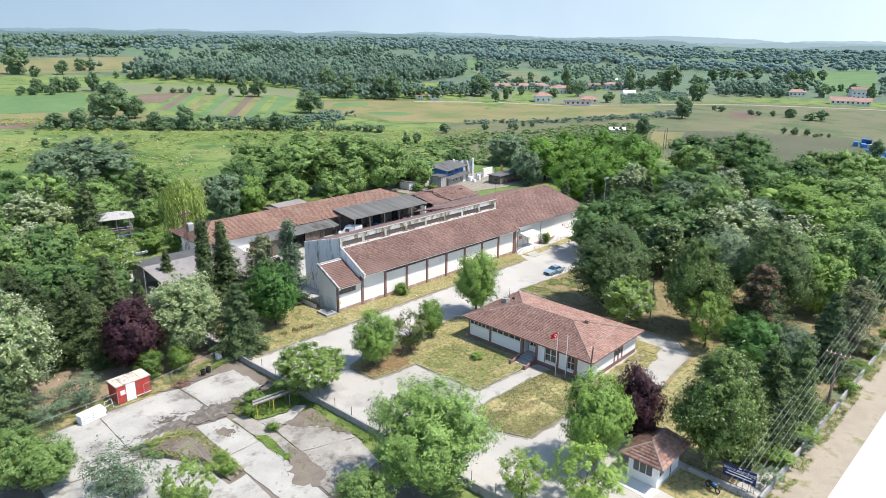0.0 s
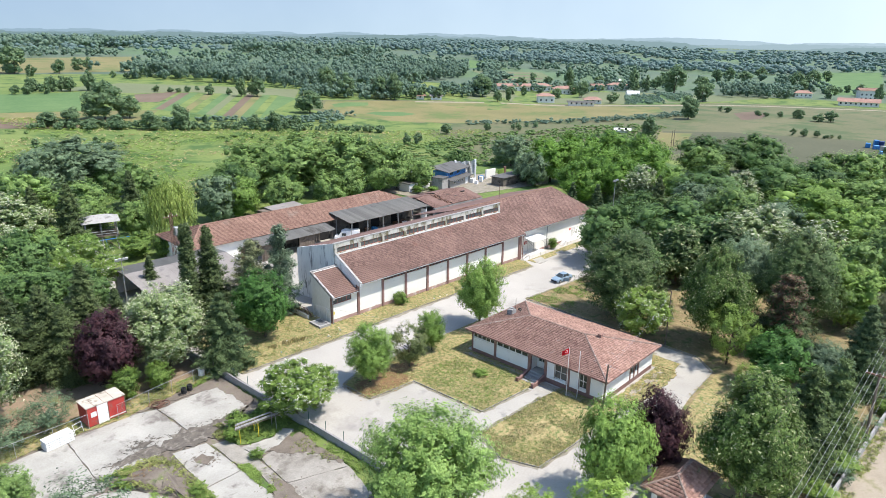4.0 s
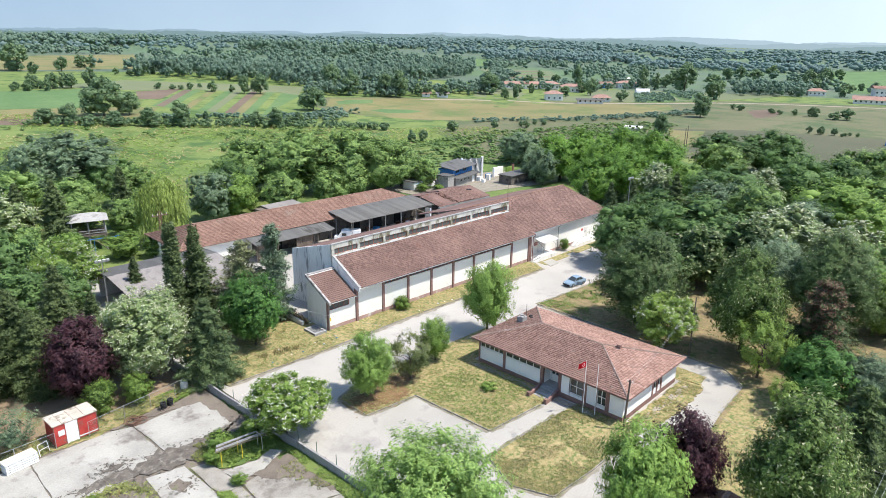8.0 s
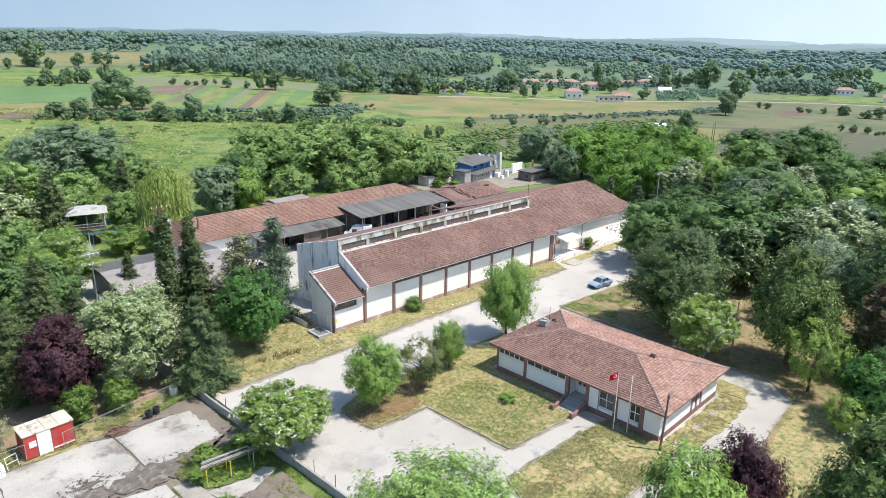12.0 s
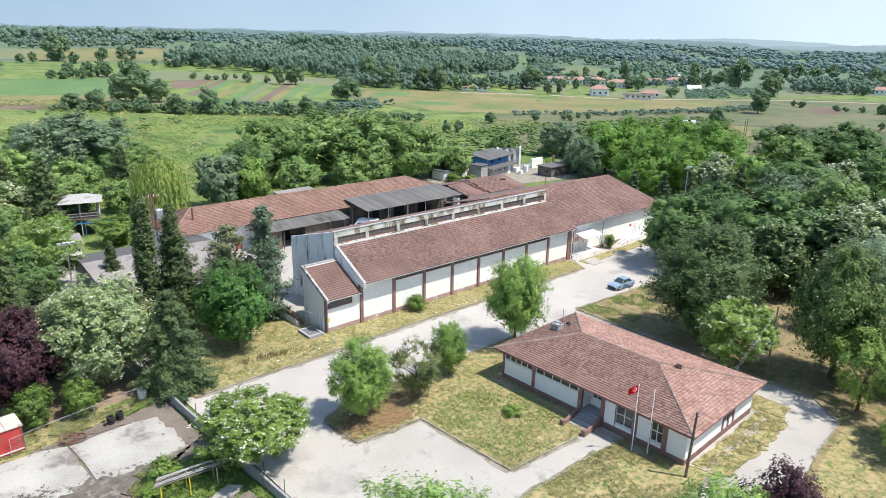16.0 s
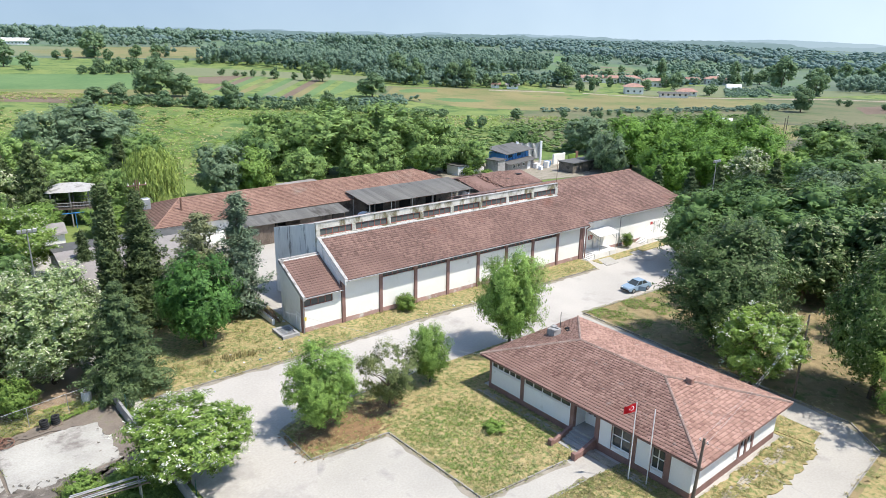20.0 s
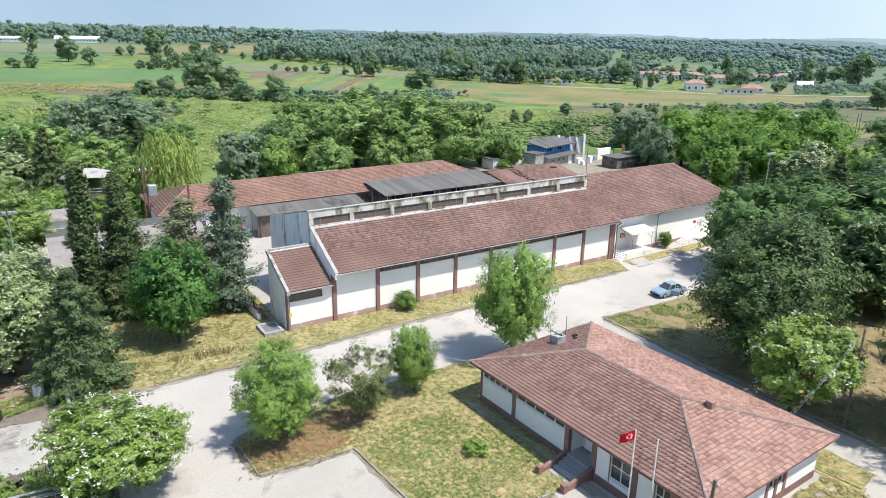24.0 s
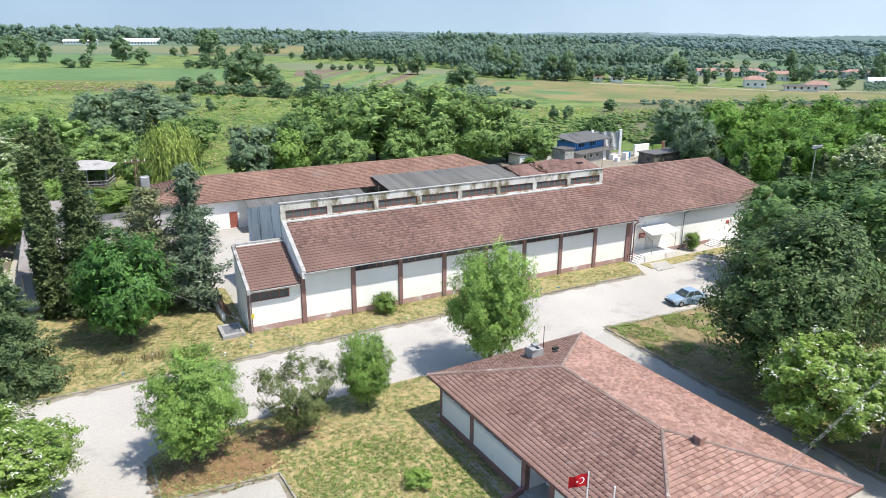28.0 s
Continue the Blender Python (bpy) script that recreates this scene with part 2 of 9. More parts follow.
LEAF = {
    "green": leafmat("leaf_green", (0.105, 0.195, 0.060), (0.320, 0.440, 0.135)),
    "bright": leafmat("leaf_bright", (0.130, 0.245, 0.050), (0.350, 0.490, 0.125), 0.36),
    "dark": leafmat("leaf_dark", (0.036, 0.080, 0.026), (0.130, 0.190, 0.062), 0.16),
    "dark_round": leafmat("leaf_dark_round", (0.046, 0.128, 0.034), (0.160, 0.315, 0.072), 0.26),
    "linden": leafmat("leaf_silver_linden", (0.132, 0.208, 0.079), (0.340, 0.416, 0.172)),
    "bush": leafmat("leaf_bush", (0.100, 0.190, 0.042), (0.280, 0.391, 0.090)),
    "grey": leafmat("leaf_grey", (0.110, 0.175, 0.095), (0.275, 0.360, 0.205)),
    "purple": leafmat("leaf_purple", (0.034, 0.017, 0.022), (0.115, 0.046, 0.056), 0.2),
    "needle": leafmat("needle_dark", (0.036, 0.072, 0.026), (0.160, 0.200, 0.076), 0.12),
    "blue": leafmat("needle_blue", (0.052, 0.090, 0.036), (0.155, 0.210, 0.085), 0.12),
    "greypine": leafmat("needle_grey_pine", (0.090, 0.140, 0.083), (0.245, 0.310, 0.190), 0.15),
    "pine": leafmat("needle_pine", (0.094, 0.122, 0.055), (0.275, 0.281, 0.144), 0.12),
    "brown": leafmat("needle_brown", (0.130, 0.075, 0.045), (0.320, 0.180, 0.120), 0.12),
    "willow": leafmat("leaf_willow", (0.209, 0.297, 0.066), (0.440, 0.517, 0.138), 0.35),
    "poplar": leafmat("leaf_poplar", (0.104, 0.230, 0.037), (0.264, 0.428, 0.081)),
    "dry": leafmat("leaf_dry", (0.109, 0.156, 0.050), (0.296, 0.326, 0.128)),
    "catalpa": leafmat("leaf_catalpa", (0.180, 0.300, 0.060), (0.430, 0.560, 0.140), 0.38),
    "cedar": leafmat("needle_cedar", (0.060, 0.100, 0.032), (0.170, 0.230, 0.078), 0.15),
    "grove": leafmat("leaf_grove", (0.066, 0.135, 0.045), (0.195, 0.305, 0.095)),
    "olive": leafmat("leaf_olive", (0.068, 0.130, 0.030), (0.250, 0.350, 0.098)),
}
# Distance haze is painted into this leaf colour, bluer and lighter than near leaves.
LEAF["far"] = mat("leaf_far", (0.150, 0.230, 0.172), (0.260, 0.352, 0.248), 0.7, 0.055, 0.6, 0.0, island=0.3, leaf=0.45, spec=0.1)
LEAF["shoots"] = leafmat("leaf_pale_shoots", (0.170, 0.300, 0.070), (0.400, 0.540, 0.165), 0.38)
LEAF["hedge"] = mat("leaf_hedge", (0.105, 0.175, 0.095), (0.265, 0.360, 0.180), 0.7, 0.12, 0.8, 0.0, island=0.35, leaf=0.4, spec=0.12)
LEAF["scrub"] = mat("leaf_scrub", (0.090, 0.165, 0.045), (0.230, 0.325, 0.100), 0.6, 0.15, 2.0, 0.0, island=0.4, leaf=0.25)
# Stronger haze in the base colour, for the woods farthest off.
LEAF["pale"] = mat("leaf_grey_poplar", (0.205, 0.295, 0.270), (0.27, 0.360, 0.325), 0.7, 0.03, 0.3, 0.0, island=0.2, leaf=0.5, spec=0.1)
BLOSSOM = mat("cream_blossom", (0.62, 0.61, 0.50), (0.78, 0.77, 0.66), 0.7, 1, 5, 0, island=0.4, leaf=0.3)
CREAMBRACT = mat("cream_bracts", (0.46, 0.48, 0.32), (0.68, 0.68, 0.49), 0.7, 1, 5, 0, island=0.5, leaf=0.3)
BRACT = mat("pale_bracts", (0.30, 0.335, 0.16), (0.50, 0.51, 0.29), 0.7, 1, 5, 0, island=0.5, leaf=0.3)


# ---- mesh helpers ----
def bm_new():
    return bmesh.new()


def box(bm, x0, y0, z0, x1, y1, z1):
    vs = [bm.verts.new((x, y, z)) for z in (z0, z1) for y in (y0, y1) for x in (x0, x1)]
    for f in ((0, 2, 3, 1), (4, 5, 7, 6), (0, 1, 5, 4), (2, 6, 7, 3), (0, 4, 6, 2), (1, 3, 7, 5)):
        bm.faces.new([vs[i] for i in f])
    return bm


def solid(bm, low, high):
    """A closed solid between two rings of points."""
    a, b = [bm.verts.new(p) for p in low], [bm.verts.new(p) for p in high]
    bm.faces.new(a[::-1]), bm.faces.new(b)
    for i in range(len(a)):
        j = (i + 1) % len(a)
        bm.faces.new((a[i], a[j], b[j], b[i]))
    return bm


def slab(bm, ring, z0, z1):
    return solid(bm, [(x, y, z0) for x, y in ring], [(x, y, z1) for x, y in ring])


def side(bm, ring, x0, x1):
    """A profile of (y, z) pushed along x."""
    return solid(bm, [(x0, y, z) for y, z in ring], [(x1, y, z) for y, z in ring])


def rod(bm, a, b, r0, r1=None, n=8):
    a, b = Vector(a), Vector(b)
    r1 = r0 if r1 is None else r1
    q = (b - a).to_track_quat("Z", "Y").to_matrix()
    rings = []
    for p, r in ((a, r0), (b, r1)):
        rings.append([p + q @ Vector((r * math.cos(2 * math.pi * i / n), r * math.sin(2 * math.pi * i / n), 0)) for i in range(n)])
    return solid(bm, *rings)


def bevel(bm, w=0.02, seg=1):
    bmesh.ops.bevel(bm, geom=list(bm.edges), offset=w, segments=seg, affect="EDGES", clamp_overlap=True)
    return bm


def mesh_of(bm, name, material):
    bmesh.ops.recalc_face_normals(bm, faces=list(bm.faces))
    me = bpy.data.meshes.new(name)
    bm.to_mesh(me)
    bm.free()
    me.materials.append(material)
    return me


def part(name, bm, material, parent=None, label="", kind=""):
    me = bm if isinstance(bm, bpy.types.Mesh) else mesh_of(bm, name, material)
    ob = new(name, me)
    ob.parent = parent
    if label or kind:
        tagged(ob, label=label, kind=kind)
    return ob


def thing(name, label, category, m=None, group="", kind=""):
    ob = new(name)
    ob.empty_display_size = 0.3
    if m is not None:
        ob.matrix_basis = m
    return tagged(ob, label, category, group, kind)


def single(name, bm, material, label, category, group="", kind="", m=None):
    ob = part(name, bm, material)
    if m is not None:
        ob.matrix_basis = m
    return tagged(ob, label, category, group, kind)


def mesh_np(name, verts, faces, material):
    """A mesh from arrays; faces all have the same number of corners."""
    me = bpy.data.meshes.new(name)
    k = faces.shape[1]
    me.vertices.add(len(verts))
    me.vertices.foreach_set("co", np.ascontiguousarray(verts, dtype=np.float32).ravel())
    me.loops.add(faces.size)
    me.loops.foreach_set("vertex_index", np.ascontiguousarray(faces, dtype=np.int32).ravel())
    me.polygons.add(len(faces))
    me.polygons.foreach_set("loop_start", np.arange(0, faces.size, k, dtype=np.int32))
    me.update(calc_edges=True)
    me.materials.append(material)
    return me

# ---- ground ----
def sheet(name, ring, z, material, label, category, thick=0.05, kind="structure"):
    return single(name, slab(bm_new(), ring, z - thick, z), material, label, category, kind=kind)


def lay(x, y):
    """Height of the plain beyond the compound: a northward rise shaped to fit the camera's view."""
    s = 0.05 * (y - 90) - 0.018 * x
    s = 0.0 if s <= 0 else s * s / 4 if s < 2 else s - 1
    return 26 * (1 - math.exp(-s / 26))


def plain(name, dists, dz, material, label, category):
    """Rings of ground about the compound that follow the lie of the land."""
    n = 120
    around = np.linspace(0, 2 * math.pi, n + 1)[:-1]
    vs = np.array([(-40 + d * math.cos(a), -60 + d * math.sin(a), 0.0) for d in dists for a in around])
    vs[:, 2] = [lay(x, y) + dz for x, y, _ in vs]
    fs = np.array([(k * n + i, k * n + (i + 1) % n, (k + 1) * n + (i + 1) % n, (k + 1) * n + i) for k in range(len(dists) - 1) for i in range(n)])
    return tagged(new(name, mesh_np(name, vs, fs, material)), label, category, kind="structure")


def drape(name, ring, dz, material, label, category="field", step=15):
    """A field laid over the land: its sheet is cut into strips so that it follows the rise."""
    bm = bm_new()
    bm.faces.new([bm.verts.new((x, y, 0)) for x, y in ring])
    for ax in (0, 1):
        lo, hi = min(p[ax] for p in ring), max(p[ax] for p in ring)
        for k in range(1, int((hi - lo) / step) + 1):
            co, no = [0, 0, 0], [0, 0, 0]
            co[ax], no[ax] = lo + k * step, 1
            bmesh.ops.bisect_plane(bm, geom=list(bm.verts) + list(bm.edges) + list(bm.faces), plane_co=co, plane_no=no)
    for v in bm.verts:
        v.co.z = lay(v.co.x, v.co.y) + dz
    bmesh.ops.recalc_face_normals(bm, faces=list(bm.faces))
    if next(iter(bm.faces)).normal.z < 0:
        bmesh.ops.reverse_faces(bm, faces=list(bm.faces))
    return single(name, bm, material, label, category, kind="structure")


plain("ground", [1] + list(range(12, 420, 12)) + [440, 480, 540, 620, 720, 860, 1050, 1300, 1700, 2300, 3200, 4700], -0.12, MEADOW, "green meadow plain reaching the horizon", "ground")
sheet("yard", [(-24.2, 1), (-22.4, -36), (-20.6, -66), (80, -66), (80, 1)], 0.0, CONCRETE, "pale worn concrete yard between the buildings", "yard")
sheet("rear_yard", [(-26, 1.05), (74, 1.05), (74, 46), (-26, 46)], -0.004, PARKING, "grey concrete yard behind the long warehouse", "yard")
sheet("meadow_verge", [(-26.2, -70), (-70, -70), (-70, 46), (-26.2, 46)], -0.05, DIRT, "bare earth with weeds under old trees", "ground")
sheet("road", [(-400, -130), (-400, -71.9), (900, -68.6), (900, -130)], -0.01, ROAD, "bleached white country road", "road")
sheet("shoulder", [(-400, -72.0), (-400, -67.2), (900, -63.9), (900, -68.7)], 0.0, SAND, "sandy shoulder of the road", "road")


def lawn(name, ring, label, material=None, z=0.1):
    """A raised bed of grass, with kerb stones along its rim."""
    ob = single(name, slab(bm_new(), ring, -0.05, z), material or DRY, label, "lawn", kind="structure")
    return ob


KERB_BM = bevel(box(bm_new(), -0.48, -0.06, -0.1, 0.48, 0.06, 0.13), 0.015)
KERB_ME = mesh_of(KERB_BM, "kerb_stone", KERB)


def kerb_line(a, b, owner):
    a, b = Vector((*a, 0)), Vector((*b, 0))
    n = max(1, round((b - a).length))
    yaw = math.atan2(b.y - a.y, b.x - a.x)
    for i in range(n):
        ob = part("kerb_stone", KERB_ME, KERB, owner)
        p = a.lerp(b, (i + 0.5) / n)
        ob.matrix_basis = Matrix.Translation((p.x, p.y, random.uniform(-0.015, 0.012))) @ Euler((0, random.uniform(-0.01, 0.01), yaw + random.uniform(-0.012, 0.012))).to_matrix().to_4x4()


LAWN_W = [(-15.0, -21.2), (-8.2, -21.7), (-7.4, -32.6), (0.8, -33.0), (4.2, -33.2), (3.6, -20.0), (12.0, -19.0), (12.0, -14.6), (-2.0, -14.6), (-12.5, -15.2), (-15.2, -16.4)]
LAWN_S = [(-11.0, -35.6), (0.4, -35.6), (4.4, -36.0), (4.9, -43.6), (-5.0, -44.0), (-11.2, -43.8), (-12.8, -40.0)]
LAWN_E = [(24.6, -14.2), (34, -14.6), (80, -15.5), (80, -66), (8, -66), (-3.5, -63.5), (-2.0, -50.8), (14.0, -48.2), (22.0, -47.4), (24.8, -44.0)]
LAWN_N = [(-23.4, 1.0), (-23.0, -4.7), (-8.0, -4.7), (5.4, -4.2), (38.9, -4.3), (40.0, -2.0), (40.0, 0.9), (0, 1.02), (-5.0, 1.02), (-5.0, 13), (-9, 15.5), (-23.5, 15.5)]
lw = lawn("lawn_1", LAWN_W, "unkempt half-dry lawn with a stone kerb")
ls = lawn("lawn_2", LAWN_S, "yellowing lawn beside the entrance path")
le = lawn("lawn_3", LAWN_E, "dry grass and leaf litter under the trees", WOODFLOOR)
ln = lawn("lawn_4", LAWN_N, "dry weedy verge along the warehouse wall", z=0.08)
lr = lawn("lawn_5", [(18.2, -41.0), (18.6, -43.6), (21.0, -43.2), (21.2, -16.0), (18.6, -16.0)], "narrow dry grass strip beside the office", z=0.07)
lp = lawn("lawn_6", [(41.0, -3.4), (41.0, -1.6), (66, -1.0), (66, -2.9)], "weedy strip below the loading steps", z=0.06)
for ring, owner, which in ((LAWN_W, lw, (0, 1, 2, 8, 9, 10)), (LAWN_S, ls, (0, 3, 4, 5, 6)), (LAWN_N, ln, (1, 2, 3)), (LAWN_E, le, (0, 1, 7, 8, 9))):
    for i in which:
        a, b = ring[i], ring[(i + 1) % len(ring)]
        if owner is le and i == 1:
            b = (70, -15.3)
        kerb_line(a, b, owner)
sheet("parking_bay", [(-14.6, -21.4), (-8.3, -21.9), (-7.6, -32.7), (-7.8, -35.5), (-11.2, -35.7), (-16.5, -33.0), (-17.5, -27.0)], 0.004, PARKING, "greyer concrete parking bay beside the lawn", "yard", 0.02)
def dirt_edge(ring, which, owner_label, width=0.5):
    """Blown dirt and sparse weeds lying against a kerb."""
    for i in which:
        a, b = Vector(ring[i]), Vector(ring[(i + 1) % len(ring)])
        if (b - a).length > 50:
            b = a + (b - a).normalized() * 40
        out = Vector(((b - a).y, -(b - a).x)).normalized()
        mid = Vector((sum(p[0] for p in ring) / len(ring), sum(p[1] for p in ring) / len(ring)))
        if (a.lerp(b, 0.5) + out - mid).length < (a.lerp(b, 0.5) - out - mid).length:
            out = -out
        n = max(3, int((b - a).length / 0.7))
        rim = [a.lerp(b, k / n) + out * (0.1 + width * (0.2 + abs(noise.noise((k * 0.9, i * 5.1, a.x))) * 1.1 + random.uniform(0, 0.3))) for k in range(n + 1)]
        pts = [a - out * 0.02] + rim + [b - out * 0.02]
        sheet("edge_dirt", [tuple(p) for p in pts], 0.009 + 0.002 * (i % 3), EDGEDIRT, owner_label, "dirt", 0.03)


sheet("entrance_path", [(-8.0, -33.0), (0.9, -33.1), (3.6, -33.3), (3.6, -35.9), (0.4, -35.5), (-8.0, -35.4)], 0.006, PARKING, "grey concrete path to the office steps", "path", 0.02)
sheet("dry_verge", [(-1.6, -51.4), (13.6, -48.8), (21.6, -48.0), (25, -51.5), (12, -55.6), (-0.6, -58.5)], 0.112, DRY, "sunlit dry grass beyond the office lane", "grass", 0.05)
sheet("side_lane", [(-1.2, -46.0), (5.0, -44.1), (18.6, -43.75), (21.1, -43.3), (21.35, -15.6), (24.4, -14.5), (24.65, -44.0), (21.9, -47.3), (14.0, -48.05), (-1.8, -50.6)], 0.004, PARKING, "greyer concrete lane round the office", "lane", 0.02)
dirt_edge(LAWN_W, (0, 1, 2, 8, 9, 10), "dirt blown against the lawn kerb")
dirt_edge(LAWN_S, (0, 3, 4, 5, 6), "dirt blown against the second lawn kerb")
dirt_edge(LAWN_N, (1, 2, 3), "dirt along the warehouse verge", 0.7)
dirt_edge(LAWN_E, (0, 1, 7, 8, 9), "dirt along the wood edge", 0.6)
sheet("paved_strip", [(4.9, -42.0), (17.6, -41.6), (18.1, -43.4), (5.2, -43.9)], 0.05, DRY, "weedy bed of the paved strip", "pavement", 0.1)

plain("far_plain", [560, 620, 720, 860, 1050, 1300, 1700, 2300, 3200, 4690], -0.09, FARFIELD, "patchwork of green farmland across the plain, tinted with haze", "fields")
# fields of the plain
for name, ring, m, label, z in (
    ("east_pasture", [(150, -40), (300, -60), (480, -60), (450, 60), (420, 118), (360, 148), (320, 188), (294, 222), (240, 250), (180, 270), (152, 236), (156, 200), (190, 150), (240, 118), (180, 60)], DRYPASTURE, "dry olive pasture towards the village", -0.10),
    ("village_ground", [(296, 226), (322, 192), (362, 152), (422, 127), (560, 100), (640, 200), (560, 330), (450, 335), (360, 300), (286, 244)], PALE, "grassy ground of the village", -0.10),
    ("green_field", [(73, 353), (48, 273), (-45, 291), (-70, 320), (-50, 356)], CROP, "flat green crop field", -0.06),
    ("soil_strip", [(-30, 262), (12, 249), (35, 233), (30, 222), (6, 233), (-32, 250)], SOIL, "bank of dark ploughed soil", -0.03),
    ("stubble_verge", [(-45, 289), (48, 271), (80, 262), (62, 232), (30, 240), (-30, 264)], HAY, "dry stubble beside the crop field", -0.06),
    ("brown_field", [(95, 330), (125, 337), (94, 293), (83, 295)], SOIL, "small brown ploughed field", -0.05),
    ("crop_field", [(125, 333), (170, 301), (174, 282), (105, 211), (78, 267)], CROP, "green vegetable field in rows", -0.06),
    ("upper_field", [(99, 336), (60, 372), (114, 400), (205, 326), (174, 284), (127, 337)], PALE, "pale pasture behind the crop rows", -0.07),
    ("far_meadow", [(140, 706), (255, 725), (165, 497), (60, 498), (40, 600)], HAY, "far straw-coloured meadow", -0.05),
    ("north_meadow", [(-30, 700), (120, 690), (50, 520), (-60, 520)], PALE, "far pale pasture", -0.05),
    ("north_field", [(-60, 505), (40, 505), (30, 420), (-60, 400)], CROP, "far green field below the wood", -0.05),
    ("hay_field", [(183, 264), (239, 243), (295, 214), (308, 178), (353, 135), (329, 119), (282, 122), (243, 132), (188, 163), (167, 183), (158, 202), (160, 236)], HAY, "mown straw-coloured hay field", -0.06),
    ("green_patch", [(177, 250), (190, 254), (203, 249), (194, 237), (171, 239)], CROP, "greener patch in the hay field", -0.04),
    ("green_patch", [(171, 212), (181, 214), (194, 207), (198, 198), (184, 196), (174, 200)], CROP, "greener patch in the hay field", -0.04),
    ("fallow_field", [(217, 65), (244, 75), (265, 52), (273, 28), (284, 0), (263, -14), (211, -20), (180, 5), (186, 42)], DARKFIELD, "dull olive fallow field", -0.06),
    ("straw_patch", [(192, 52), (238, 74), (247, 62), (200, 44)], HAY, "dry straw at the corner of the fallow field", -0.04),
    ("dry_pasture", [(286, 94), (313, 77), (321, 40), (340, 0), (297, -6), (280, 30), (269, 54), (248, 77)], DRYPASTURE, "dry olive pasture below the village road", -0.06),
    ("road_pasture", [(350, 130), (385, 118), (425, 60), (440, 10), (363, -10), (338, 82), (323, 112)], DRYPASTURE, "grazed verge below the village road", -0.06),
    ("rough_pasture", [(118, 78), (200, 58), (246, 79), (288, 97), (284, 118), (240, 129), (188, 160), (150, 140)], DRYPASTURE, "rough pasture with scrub behind the sheds", -0.085),
    ("bare_mound", [(355, 87), (376, 82), (362, 70), (337, 64), (320, 68)], SOIL, "patch of bare earth below the road", -0.03),
    ("orchard", [(414, 196), (432, 177), (372, 141), (350, 157)], CROP, "orchard plot beside the greenhouse", -0.05),
    ("orchard", [(456, 194), (471, 170), (409, 137), (396, 149)], CROP, "orchard plot behind the road", -0.05),
    ("east_field", [(982, 229), (1079, 172), (687, 84), (600, 60), (560, 90), (682, 142)], CROP, "far green field", -0.06),
    ("village_green", [(314, 254), (379, 275), (333, 233), (286, 222)], PALE, "grass plot among the village houses", -0.05),
    ("far_field", [(677, 603), (699, 578), (572, 468), (534, 471)], CROP, "far green field between woods", -0.05),
    ("far_strips", [(506, 442), (583, 403), (517, 335), (429, 339)], PALE, "striped plots behind the village", -0.05),
):
    drape(name, ring, z, m, label)
for i, m in enumerate((SOIL, CROP, MEADOW, HAY, MEADOW, CROP, PALE, MEADOW, SOIL, HAY, CROP, MEADOW)):
    f0, f1 = i / 12, (i + 0.96) / 12
    a, b, c, d = Vector((80, 266)), Vector((124, 331)), Vector((172, 299)), Vector((107, 213))
    ring = [a.lerp(d, f0), b.lerp(c, f0), b.lerp(c, f1), a.lerp(d, f1)]
    drape("crop_strip", [tuple(p) for p in ring], -0.03, m, "long narrow strip of a market field")
for i in range(5):
    a, b = Vector((440 + 16 * i, 342 + 16 * i)), Vector((505 + 14 * i, 342 + 13 * i))
    drape("crop_strip", [tuple(a), tuple(b), (b.x + 6, b.y + 6), (a.x + 6, a.y + 7)], -0.03, (SOIL, CROP)[i % 2], "long narrow strip of a market field")
VR = [(235, 241), (269, 227), (292, 212), (308, 179), (338, 156), (363, 137), (389, 122), (413, 94), (429, 64), (444, 30), (470, -60), (500, -200)]
drape("village_road", [(x - 1.5, y - 1.5) for x, y in VR] + [(x + 2.5, y + 2) for x, y in VR[::-1]], -0.02, SAND, "pale gravel road past the village", "road")


# ---- roofs and windows ----
def tile_mesh(name, w, l, material):
    """One interlocking tile: a flat pan and a roll, its lower edge proud."""
    g, h, d = 0.008, 0.062, 0.012
    us = (g, 0.55 * w, 0.78 * w, w - g)
    hs = (0.0, 0.0, 0.03, 0.01)
    top = [(u, 0, h + r) for u, r in zip(us, hs)] + [(u, l * 1.02, d + r) for u, r in zip(us, hs)]
    low = [(u, 0, 0) for u in us]
    v = np.array(top + low)
    f = np.array([(0, 1, 5, 4), (1, 2, 6, 5), (2, 3, 7, 6), (8, 9, 1, 0), (9, 10, 2, 1), (10, 11, 3, 2)])
    return v, f


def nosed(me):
    """The lower edge of every tile is darker than the rest."""
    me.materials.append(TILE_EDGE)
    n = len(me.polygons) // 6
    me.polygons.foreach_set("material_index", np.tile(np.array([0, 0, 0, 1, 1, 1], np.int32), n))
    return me


